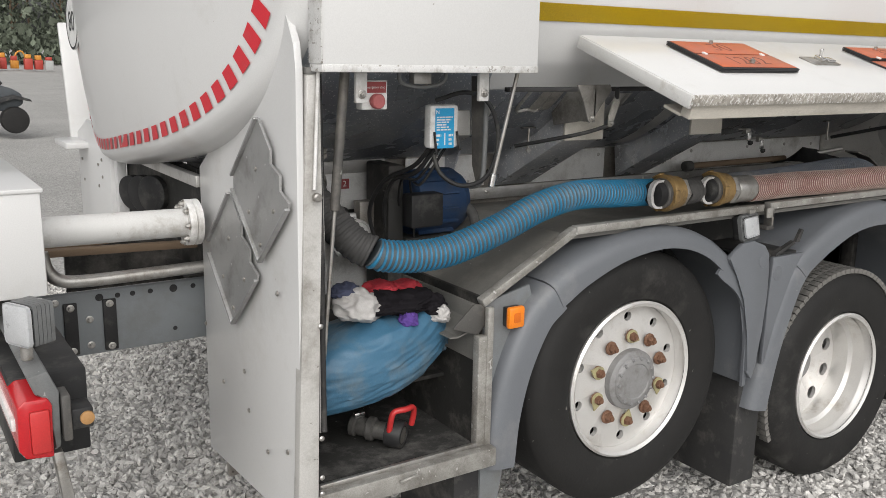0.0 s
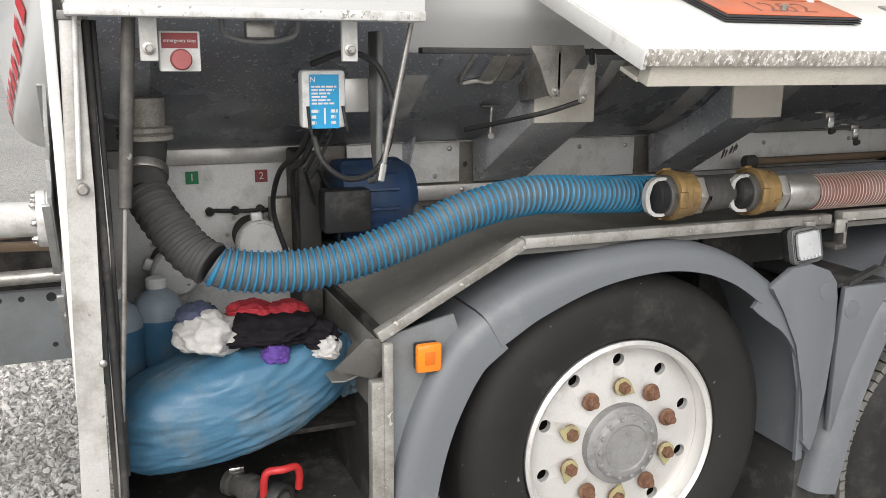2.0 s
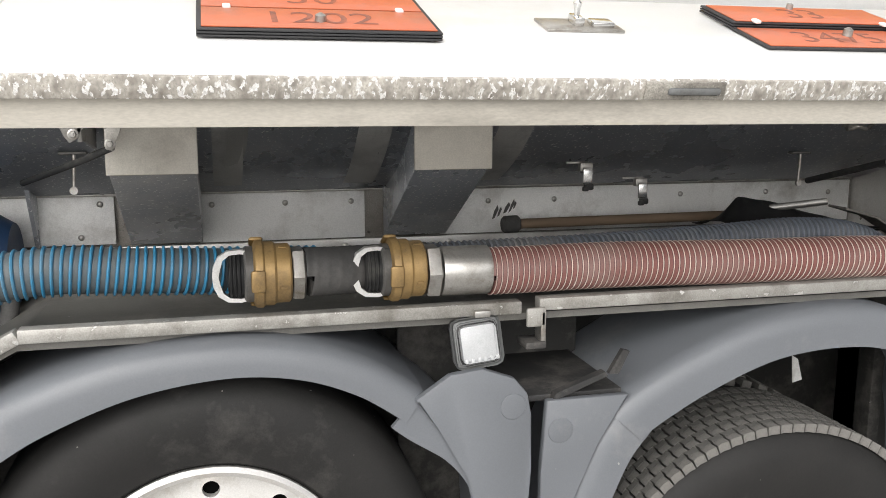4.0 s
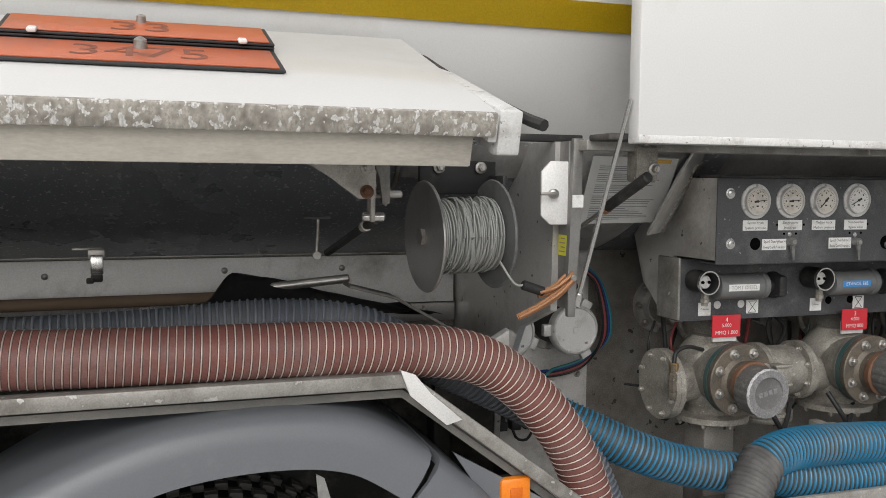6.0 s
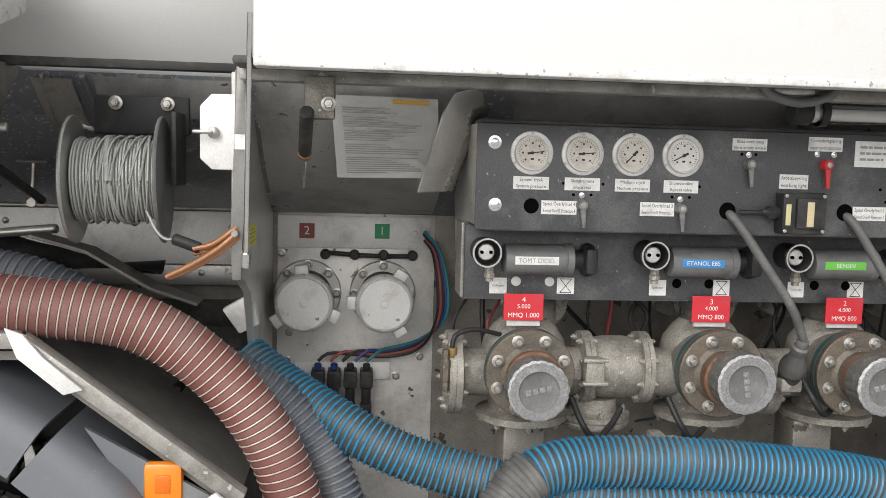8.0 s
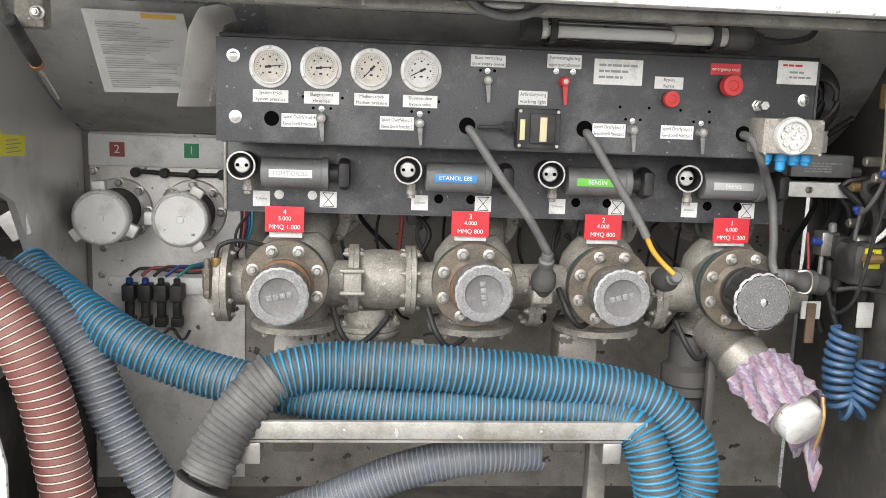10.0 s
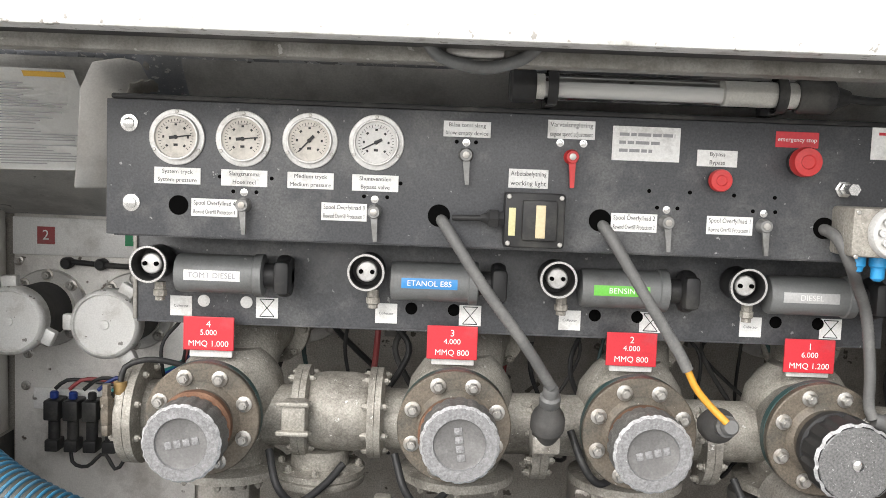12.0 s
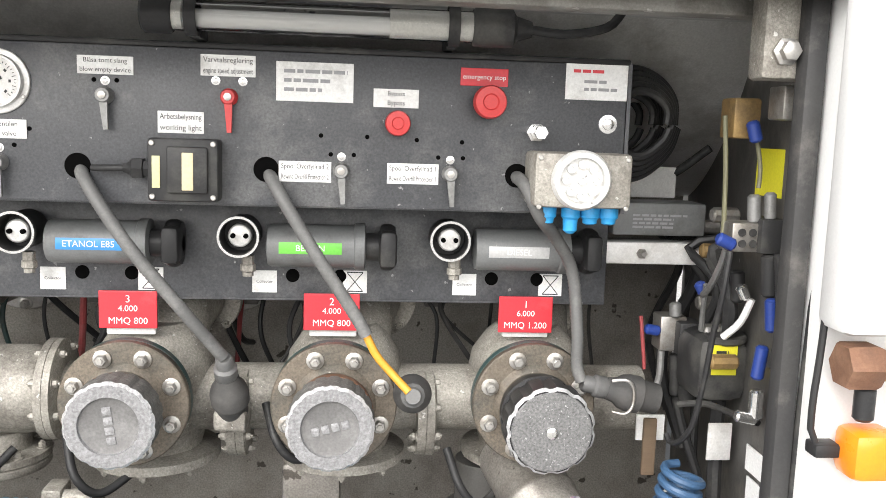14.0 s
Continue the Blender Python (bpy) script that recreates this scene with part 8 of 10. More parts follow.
for k, (u, w) in enumerate(((0.0, 0.0), (0.006, 0.005), (-0.006, 0.004), (0.003, -0.005))):
    part("upper_jaw", cable([(1.980, u, 1.264 + w), (2.012, u, 1.272 + w), (2.040, u * 1.5, 1.290 + w * 1.4), (2.055, 0.004 + u, 1.304 + w)], 0.0042, 0.006, 8), COPPER, ec, "copper jaw strand")
    part("lower_jaw", cable([(2.055, -0.006 + u, 1.294 + w), (2.020, -0.010 + u, 1.264 + w), (1.978, -0.006 + u, 1.238 + w * 0.8), (1.934, u, 1.217 + w * 0.5)], 0.0042, 0.006, 8), COPPER, ec, "copper jaw strand")
part("jaw_rivet", rod((2.050, -0.018, 1.296), (2.050, 0.014, 1.296), 0.007, 12, 0.002), STEEL, ec)
part("grip", rod((1.945, 0.004, 1.284), (1.992, 0.0, 1.268), 0.010, 12, 0.003), BLACK, ec, "dark rubber grip")

# hanging post with catch plate, label and strut
po = thing("latch_post", (2.05, 0.0, 1.22), "aluminium hanging post with a white catch plate", "post")
part("post_strip", prism([(2.050, 1.575), (2.072, 1.575), (2.068, 1.40), (2.060, 1.215), (2.044, 1.215), (2.042, 1.30), (2.046, 1.42)], "y", -0.004, 0.010, 0.002), POSTALU, po, "bare aluminium strip")
part("catch_plate", prism([(2.008, 1.529), (2.050, 1.529), (2.050, 1.402), (2.008, 1.402), (1.988, 1.42), (1.988, 1.508)], "y", 0.012, 0.02, 0.002), ALU_PLATE, po, "white catch plate")
part("wing_screw", B(lambda bm: add_lathe(bm, [(0.010, 0), (0.010, 0.010), (0.005, 0.014)], at_face(2.012, 0.012, 1.464), 12), lambda bm: add_box(bm, 1.978, 2.012, -0.008, 0.0, 1.461, 1.468, 0.003)), STEEL, po)
lb = part("post_label", box(2.048, 2.072, -0.006, -0.0045, 1.437, 1.462), PAPER, po, "small white label")
part("post_web", box(2.046, 2.051, 0.010, 0.052, 1.23, 1.57, 0.001), POSTALU, po, "folded web of the post")
yl = part("yellow_label", box(2.0445, 2.0455, 0.012, 0.048, 1.338, 1.380), YELLOW, po, "yellow label")
for k in range(4):
    part("print", box(2.0440, 2.0446, 0.018, 0.042 - 0.006 * (k % 2), 1.345 + 0.009 * k, 1.3475 + 0.009 * k), INK_GREY, yl)
dl = part("yellow_label", prism([(0.060, 1.303), (0.165, 1.305), (0.168, 1.298), (0.288, 1.291), (0.284, 1.250), (0.062, 1.260)], "x", 2.0505, 2.0515), YELLOW, truck, "worn yellow label on the divider sheet")
for k in range(4):
    part("print", box(2.0516, 2.0521, 0.185, 0.265 - 0.02 * (k % 2), 1.260 + 0.008 * k, 1.262 + 0.008 * k), INK_GREY, dl)
gs = thing("gas_strut", (2.09, -0.03, 1.25), "thin bright gas strut of the raised door", "gas strut", "gas struts")
part("rod", rod((2.090, -0.150, 1.64), (2.068, -0.004, 1.26), 0.0048, 12), CHROME, gs)
part("ball_end", rod((2.068, -0.004, 1.265), (2.066, 0.004, 1.235), 0.0085, 12, 0.003), CHROME, gs)
lk = thing("door_link", (2.19, -0.02, 1.5), "hinge link with black damper of the raised door", "hinge")
part("clevis", box(2.165, 2.215, -0.05, -0.01, 1.49, 1.56, 0.005), CAST, lk)
piece("bolt", VB, at_face(2.205, -0.05, 1.515), lk)
part("damper", rod((2.172, -0.085, 1.50), (2.160, 0.07, 1.43), 0.0115, 14, 0.003), BLACK, lk, "black damper")
part("damper_band", rod((2.161, 0.055, 1.436), (2.160, 0.068, 1.431), 0.0122, 14), COPPER, lk)
part("damper_rod", rod((2.160, 0.07, 1.43), (2.150, 0.20, 1.372), 0.005, 10), CHROME, lk)
sd = thing("white_bracket", (2.0, 0.33, 1.08), "small pale folded bracket behind the hose", "bracket")
part("fold", prism([(1.985, 1.115), (2.045, 1.150), (2.06, 1.085), (2.02, 1.065)], "y", 0.28, 0.31, 0.003), ALU_PLATE, sd)

# ---- wheel bay: lamp, markers, centre panels ----
lp = thing("work_lamp", (0.56, -0.05, 1.0), "square LED work lamp with ribbed housing under the rail", "lamp", "work lamps")
LM = Matrix.Translation((0.556, -0.040, 1.042)) @ Matrix.Rotation(radians(-8), 4, "X") @ Matrix.Rotation(radians(-6), 4, "Y")
part("housing", B(lambda bm: add_box(bm, -0.05, 0.05, 0.0, 0.045, -0.05, 0.05, 0.014, LM)), BLACK, lp)
part("rim", B(lambda bm: add_box(bm, -0.054, 0.054, -0.010, 0.008, -0.054, 0.054, 0.018, LM)), GREYPL, lp)
part("inner_rim", B(lambda bm: add_box(bm, -0.046, 0.046, -0.013, 0.006, -0.046, 0.046, 0.014, LM)), BLACK, lp)
part("lens", B(lambda bm: add_box(bm, -0.040, 0.040, -0.017, -0.006, -0.040, 0.040, 0.012, LM)), LENS, lp, "clear lens")
part("lens_rib", B(*[lambda bm, i=i: add_box(bm, -0.034 + 0.0135 * i, -0.026 + 0.0135 * i, -0.0172, -0.012, -0.040, -0.030, 0.002, LM) for i in range(6)]), LENS, lp)
part("bracket", box(0.55, 0.585, -0.045, 0.0, 1.095, 1.11, 0.003), STEEL, lp)
br = thing("hook_bracket", (0.69, -0.02, 1.05), "pale steel hook bracket under the rail", "bracket")
part("plate", box(0.668, 0.712, -0.04, -0.03, 1.066, 1.108, 0.004), ALU_EDGE, br)
part("foot", box(0.665, 0.712, -0.045, 0.02, 1.018, 1.034, 0.004), RUBBER, br)
part("web", box(0.70, 0.712, -0.04, 0.0, 1.02, 1.10, 0.003), STEEL, br)


def side_marker(x, z, y=-0.03, s=0.066):
    t = thing("side_marker", (x, y, z), "square amber side marker lamp", "marker lamp", "amber side markers")
    part("lens", box(x - s / 2, x + s / 2, y - 0.022, y, z - s * 0.56, z + s * 0.56, 0.009), AMBER, t, "amber lens")
    part("inner_ring", box(x - s * 0.2, x + s * 0.2, y - 0.024, y - 0.02, z - s * 0.25, z + s * 0.25, 0.002), mat("amber_inner", (0.72, 0.16, 0.01), 0.3), t)
    part("base", box(x - s * 0.45, x + s * 0.45, y, y + 0.02, z - s * 0.5, z + s * 0.5, 0.004), BLACK, t)


side_marker(-0.598, 0.846)
side_marker(1.931, 0.862, 0.004)
part("marker_panel", prism([(-0.70, 0.90), (-0.70, 0.10), (-0.64, 0.10), (-0.50, 0.88), (-0.52, 0.94)], "y", -0.01, 0.0), CHASSIS, truck, "grey side panel")
part("marker_panel", prism([(1.80, 0.96), (2.04, 0.82), (2.04, 0.10), (1.99, 0.10), (1.97, 0.6), (1.88, 0.84)], "y", -0.01, 0.0), FENDER, truck, "grey side panel")
# plates between the two mudguards
part("mid_panel", prism([(0.415, 0.934), (0.49, 0.984), (0.56, 0.992), (0.632, 0.966), (0.662, 0.93), (0.672, 0.88), (0.672, 0.76), (0.661, 0.60), (0.645, 0.46), (0.625, 0.40), (0.588, 0.44), (0.576, 0.60), (0.535, 0.755), (0.475, 0.865)], "y", -0.072, -0.050, 0.006), FENDER, truck, "grey plastic filler panel")
part("mid_panel", prism([(0.710, 0.905), (0.905, 0.905), (0.83, 0.80), (0.765, 0.64), (0.715, 0.45), (0.700, 0.45), (0.700, 0.74)], "y", -0.06, -0.04, 0.004), FENDER, truck, "grey plastic filler panel")
part("mid_ledge", box(0.66, 0.90, -0.03, 0.30, 0.895, 0.91, 0.003), RUBBER, truck, "dark ledge between the mudguards")
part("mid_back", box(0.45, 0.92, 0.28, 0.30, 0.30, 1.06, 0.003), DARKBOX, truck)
for x, z, y in ((0.629, 0.904, -0.072), (0.743, 0.835, -0.060)):
    part("round_plug", B(lambda bm: add_lathe(bm, [(0.029, 0), (0.028, 0.0015), (0.026, 0.002)], at_face(x, y, z), 28)), FENDER, truck, "round blanking plug")
part("latch_strap", B(lambda bm: add_prism(bm, [(0.728, 0.902), (0.732, 0.916), (0.742, 0.921), (0.848, 0.958), (0.855, 0.948), (0.745, 0.906)], "y", -0.052, -0.030), lambda bm: add_prism(bm, [(0.858, 0.952), (0.890, 1.005), (0.906, 1.000), (0.882, 0.950)], "y", -0.050, -0.036)), RUBBER, truck, "rubber mudguard strap")

sp_ = thing("paper_scrap", (1.60, 0.30, 0.80), "torn white paper scrap caught behind the drive wheel", "paper scrap")
part("scrap", prism([(1.585, 0.838), (1.604, 0.826), (1.622, 0.765), (1.592, 0.758)], "y", 0.298, 0.301), PAPER, sp_)

# bent joint plate where the edge rail turns down
part("joint_plate", prism([(1.684, 1.136), (1.714, 1.125), (1.744, 1.086), (1.808, 1.033), (1.776, 1.024), (1.703, 1.086)], "y", -0.040, -0.034, 0.001), ALU_PLATE, truck, "bent pale joint plate")

# ---- couplings on the shelf and the long blue hose ----
def bail_loop(x, y, z):
    """A flat cast D-shaped handle in an upright plane, with a finger-waved inner edge."""
    outer = [(0.004, 0.047), (-0.022, 0.053), (-0.048, 0.051), (-0.066, 0.039), (-0.075, 0.020), (-0.077, 0.0)]
    inner = [(0.004, 0.039), (-0.022, 0.045), (-0.043, 0.043), (-0.056, 0.033), (-0.061, 0.017), (-0.065, 0.0)]
    outer += [(u, -v) for u, v in outer[-2::-1]]
    inner += [(u, -v) for u, v in inner[-2::-1]]
    bm = bmesh.new()
    for i in range(len(outer) - 1):
        add_prism(bm, [(x + p[0], z + p[1]) for p in (outer[i], outer[i + 1], inner[i + 1], inner[i])], "y", y - 0.009, y + 0.009)
    bmesh.ops.remove_doubles(bm, verts=bm.verts, dist=1e-5)
    bmesh.ops.delete(bm, geom=[f for f in bm.faces if all(len(e.link_faces) > 2 for e in f.edges)], context="FACES_ONLY")
    return bm


def hose_coupling(parent, x, y, z, r=0.055):
    a, b = (x, y, z), (x + 1, y, z)
    cp = part("coupling", lathe([(r * 0.90, -0.022), (r * 0.98, -0.018), (r * 0.98, 0.004), (r * 0.7, 0.01)], a, b, 36), GRIME, parent, "dark coupling socket")
    part("brass_ring", lathe([(r * 1.02, -0.004), (r * 1.17, 0.0), (r * 1.20, 0.004), (r * 1.20, 0.014), (r * 1.13, 0.018), (r * 1.13, 0.036), (r * 1.05, 0.041), (r * 1.05, 0.066), (r * 0.98, 0.070)], a, b, 44), BRASS, cp, "tarnished brass locking ring")
    for k in range(3):
        t = radians(120 * k - 28)
        part("claw", B(lambda bm: add_box(bm, -0.016, 0.012, -0.022, 0.022, r * 1.12, r * 1.27, 0.005, Matrix.Translation((x + 0.006, y, z)) @ Matrix.Rotation(t, 4, "X"))), BRASS, cp)
    for k in range(4):
        t = radians(90 * k + 20)
        part("pin", B(lambda bm: add_box(bm, 0.046, 0.062, -0.004, 0.004, r * 1.03, r * 1.09, 0.002, Matrix.Translation((x, y, z)) @ Matrix.Rotation(t, 4, "X"))), BRASS, cp)
    prof = [(r * 0.84, -0.018)]
    for k in range(4):
        prof += [(r * 0.84, -0.022 - 0.008 * k), (r * 0.76, -0.025 - 0.008 * k), (r * 0.76, -0.027 - 0.008 * k)]
    part("plug", lathe(prof + [(r * 0.80, -0.052), (r * 0.2, -0.054)], a, b, 32), BLACK, cp, "black ribbed plug")
    part("lever_loop", bail_loop(x - 0.006, y - 0.012, z), BEZEL, cp, "pale cast lever handle", 30)
    for q in (-1, 1):
        part("lever_pivot", box(x - 0.016, x + 0.006, y - 0.028, y + 0.004, z + q * 0.042 - 0.007, z + q * 0.042 + 0.007, 0.003), BLACK, cp)
    return cp


c2 = hose_coupling(mh, 0.378, 0.006, 1.198, 0.056)
part("hex_union", lathe([(0.056, 0), (0.058, 0.004), (0.058, 0.026), (0.052, 0.03)], (0.453, 0.007, 1.193), (1, 0.007, 1.193), 6), STEEL, c2, "steel hex union")
part("ferrule", lathe([(0.050, 0), (0.0525, 0.006), (0.0525, 0.100), (0.0515, 0.105)], (0.486, 0.008, 1.189), (2, 0.008, 1.180), 40), STEEL, mh, "smooth steel ferrule")
bh = hose_thing("blue_hose", [(0.24, 0.12, 1.185), (0.08, 0.085, 1.195), (-0.10, 0.055, 1.208), (-0.30, 0.035, 1.218), (-0.475, 0.025, 1.188), (-0.63, 0.02, 1.135), (-0.81, 0.02, 1.085), (-0.95, 0.025, 1.076), (-1.06, 0.035, 1.090), (-1.095, 0.045, 1.105)], 0.0450, 0.0165, 0.0058, (HOSE_BASE_BLUE, HOSE_RIB), "long blue ribbed hose with a black rubber end cuff")
part("rubber_cuff", ribbed_hose([(-1.085, 0.04, 1.098), (-1.13, 0.07, 1.125), (-1.18, 0.12, 1.19), (-1.215, 0.18, 1.25)], 0.050, 0.022, 0.0035, 0.55), (CUFF_DARK, CUFF_DARK), bh, "black ribbed rubber cuff")
ck = thing("coupled_hose_end", (0.10, 0.0, 1.15), "black hose end with brass coupling and lever handle", "hose coupling")
hose_coupling(ck, 0.104, 0.004, 1.202, 0.057)
part("hex_union", lathe([(0.054, 0), (0.056, 0.004), (0.056, 0.022), (0.050, 0.026)], (0.176, 0.005, 1.201), (1, 0.02, 1.201), 6), STEEL, ck)
part("hose_stub", ribbed_hose([(0.195, 0.008, 1.201), (0.27, 0.020, 1.198), (0.38, 0.075, 1.190), (0.48, 0.105, 1.186)], 0.050, 0.02, 0.0006, 0.5), (CUFF_DARK, CUFF_DARK), ck, "dusty black hose stub")

# ---- rear locker ----
ou = thing("hose_outlet", (-1.2, 0.25, 1.25), "flanged hose outlet pipe under the tank", "outlet")
part("neck", cable([(-1.215, 0.18, 1.25), (-1.215, 0.22, 1.30), (-1.205, 0.25, 1.37)], 0.050, 0.012, 24), CUFF_DARK, ou, "black rubber neck")
part("flange", lathe([(0.056, 0), (0.064, 0.004), (0.064, 0.014), (0.058, 0.018), (0.064, 0.022), (0.064, 0.032), (0.048, 0.036), (0.048, 0.10)], (-1.205, 0.25, 1.365), (-1.205, 0.25, 3), 36), CAST, ou, "bolted flange")
part("clamp_band", lathe([(0.054, 0), (0.055, 0.003), (0.055, 0.02), (0.054, 0.023)], (-1.215, 0.205, 1.285), (-1.212, 0.225, 1.31), 30), STEEL, ou, "steel hose clamp")
es = thing("emergency_stop", (-1.14, -0.05, 1.53), "emergency stop box with faded red button and sign", "emergency stop")
part("box", box(-1.185, -1.105, -0.075, -0.04, 1.532, 1.612, 0.004), PAPER_OLD, es, "white box")
sg = part("sign", box(-1.180, -1.110, -0.0765, -0.0745, 1.578, 1.608, 0.0004), REDFADE, es, "red sign", 0)
words("lettering", "emergency stop", 0.010, on_wall(-1.145, -0.0771, 1.593), PAPER, sg, 0.062)
part("button", B(lambda bm: add_lathe(bm, [(0.017, 0), (0.017, 0.008), (0.021, 0.010), (0.021, 0.022), (0.018, 0.026), (0.003, 0.027)], at_face(-1.145, -0.075, 1.556), 28)), mat("bleached_red_plastic", (0.36, 0.10, 0.10), 0.55, 0, (0.30, 0.085, 0.085), 20, 0.6), es, "faded red button")
bl = thing("instruction_box", (-0.81, 0.1, 1.40), "white control box with a blue instruction sticker", "control box")
part("box", box(-0.868, -0.762, 0.075, 0.115, 1.398, 1.532, 0.010), PAPER, bl, "white plastic box")
st_ = part("sticker", box(-0.850, -0.780, 0.0735, 0.0752, 1.398, 1.522, 0.001), CYANLABEL, bl, "bright blue sticker", 0)
words("letter", "N", 0.018, on_wall(-0.842, 0.0730, 1.510), PAPER, st_)
bars(st_, -0.845, -0.786, 1.452, 1.498, 0.0735, 6, PAPER, 2)
bars(st_, -0.846, -0.828, 1.405, 1.445, 0.0735, 3, PAPER, 3)
bars(st_, -0.800, -0.784, 1.405, 1.445, 0.0735, 3, PAPER, 4)
part("arrow", box(-0.8165, -0.8125, 0.0728, 0.0735, 1.408, 1.446), PAPER, st_)
part("bracket", box(-0.762, -0.700, 0.10, 0.125, 1.432, 1.512, 0.003), STAINLESS, bl, "steel bracket")
part("cable_loop", cable([(-0.84, 0.09, 1.545), (-0.77, 0.03, 1.572), (-0.715, -0.01, 1.545), (-0.685, -0.025, 1.47), (-0.685, -0.025, 1.39), (-0.715, -0.01, 1.31), (-0.77, 0.04, 1.282), (-0.815, 0.09, 1.315), (-0.835, 0.11, 1.38)], 0.0072), BLACK, bl, "black cable loop")
part("strap", cable([(-0.855, 0.07, 1.45), (-0.852, 0.065, 1.40), (-0.845, 0.07, 1.38)], 0.004), BLACK, bl)
part("strap", cable([(-0.772, 0.07, 1.45), (-0.765, 0.065, 1.40), (-0.755, 0.07, 1.385)], 0.004), BLACK, bl)
for i in range(4):
    part("drop_cable", cable([(-0.84 + 0.02 * i, 0.12, 1.395), (-0.85 + 0.01 * i, 0.2, 1.33 - 0.02 * i), (-0.87 + 0.035 * i, 0.36, 1.26), (-0.87 + 0.06 * i, 0.46, 1.14), (-0.83 + 0.05 * i, 0.47, 1.0)], 0.0075 if i < 2 else 0.0045), BLACK, bl, "black cable")
for x in (-1.206, -0.804):
    hb = thing("door_bracket", (x, -0.1, 1.6), "pale hinge bracket of the raised rear door", "bracket", "door brackets")
    part("plate", box(x - 0.017, x + 0.017, -0.115, -0.10, 1.553, 1.65, 0.003), WHITE_OLD, hb)
    piece("bolt", VB, at_face(x, -0.115, 1.577), hb)
for a, b, c in (((-1.238, -0.08, 1.645), (-1.270, -0.075, 1.26), (-1.307, -0.07, 0.80)),):
    t = thing("gas_strut", a, "black gas strut of the raised rear door", "gas strut", "gas struts")
    part("tube", rod(a, b, 0.0135, 16, 0.003), GRIME, t)
    part("rod", rod(b, c, 0.006, 12), STEEL, t)
t = thing("gas_strut", (-0.66, -0.05, 1.62), "thin bright gas strut of the raised rear door", "gas strut", "gas struts")
part("rod", rod((-0.655, -0.08, 1.64), (-0.712, -0.05, 1.325), 0.0062, 12), STEEL, t)
part("ball_end", rod((-0.712, -0.05, 1.33), (-0.720, -0.048, 1.285), 0.010, 14, 0.004), CHROME, t)
part("latch_arc", cable([(-1.06, -0.06, 1.64), (-1.05, -0.055, 1.605), (-0.98, -0.05, 1.592), (-0.91, -0.055, 1.605), (-0.90, -0.06, 1.64)], 0.006), GREYPL, truck, "curved latch strip")
part("latch_block", box(-1.01, -0.95, -0.06, -0.03, 1.60, 1.635, 0.005), STEEL, truck)
part("door_seal", cable([(-1.318, -0.075, 1.63), (-1.315, -0.08, 1.2), (-1.312, -0.08, 0.7), (-1.315, -0.09, 0.62)], 0.009), RUBBER, truck, "hanging black door seal")
part("door_seal", cable([(-1.305, -0.06, 1.63), (-1.303, -0.065, 1.3), (-1.305, -0.06, 0.66)], 0.007), RUBBER, truck, "hanging black door seal")
part("latch_pin", lathe([(0.010, 0), (0.012, 0.004), (0.012, 0.018), (0.008, 0.022)], (-1.345, -0.115, 1.31), (-1.345, -1, 1.31), 14), STEEL, truck, "door latch pin")
part("pin_rod", rod((-1.35, -0.12, 1.33), (-1.335, -0.12, 1.64), 0.005, 10), ALU_PLATE, truck)
part("divider_sheet", prism([(0.02, 1.62), (0.10, 1.62), (0.085, 1.34), (0.06, 1.28), (0.035, 1.30)], "x", -0.70, -0.692), GRIME, truck, "dark divider sheet")
part("divider_hem", cable([(-0.696, 0.02, 1.62), (-0.70, 0.02, 1.35), (-0.70, 0.04, 1.285), (-0.70, 0.10, 1.265)], 0.008), GREYPL, truck)
part("wall_plate", box(-1.30, -0.70, 0.662, 0.672, 0.80, 1.255, 0.003), ALU_PLATE, truck, "pale stained wall plate")
part("wall_ledge", box(-1.30, -0.70, 0.650, 0.665, 1.252, 1.30, 0.004), STAINLESS, truck)
wall_sign(-1.064, 1.215, "1", GREENSIGN, 0.662)
wall_sign(-0.865, 1.212, "2", REDFADE, 0.662)
capped_coupling(-1.135, 0.975, 2, 40)
capped_coupling(-0.90, 1.04, 1, 95)
clip_bar(-1.02, -0.80, 1.115, 0.662)
mo = thing("pump_motor", (-0.62, 0.5, 0.95), "blue electric pump motor with black terminal box", "motor")
part("casing", lathe([(0.105, 0), (0.12, 0.01), (0.122, 0.05), (0.122, 0.20), (0.115, 0.21), (0.10, 0.235), (0.04, 0.24)], (-0.68, 0.55, 1.145), (1, 0.55, 1.145), 40), MOTORBLUE, mo, "blue motor casing")
for k in range(9):
    part("fin", B(lambda bm: add_box(bm, -0.66, -0.51, -0.003, 0.003, 0.118, 0.134, 0.0, Matrix.Translation((0, 0.55, 1.14)) @ Matrix.Rotation(radians(20 + 24 * k), 4, "X"))), MOTORBLUE, mo)
part("terminal_box", box(-0.745, -0.61, 0.38, 0.45, 1.08, 1.20, 0.008), BLACK, mo, "black terminal box")
part("end_bell", lathe([(0.02, 0), (0.07, 0.004), (0.09, 0.02), (0.08, 0.04)], (-0.475, 0.55, 1.14), (-1, 0.55, 1.14), 30), CUFF_DARK, mo)
part("foot", box(-0.72, -0.50, 0.46, 0.64, 0.92, 1.03, 0.006), DARKBOX, mo)
part("hose", cable([(-0.48, 0.52, 1.14), (-0.45, 0.45, 1.12), (-0.44, 0.42, 1.06), (-0.46, 0.40, 0.98)], 0.02), CUFF, mo)
cl = thing("pump_column", (-0.76, 0.5, 0.9), "black pump column with cables", "column")
part("column", box(-0.80, -0.735, 0.45, 0.62, 0.82, 1.30, 0.01), DARKBOX, cl)
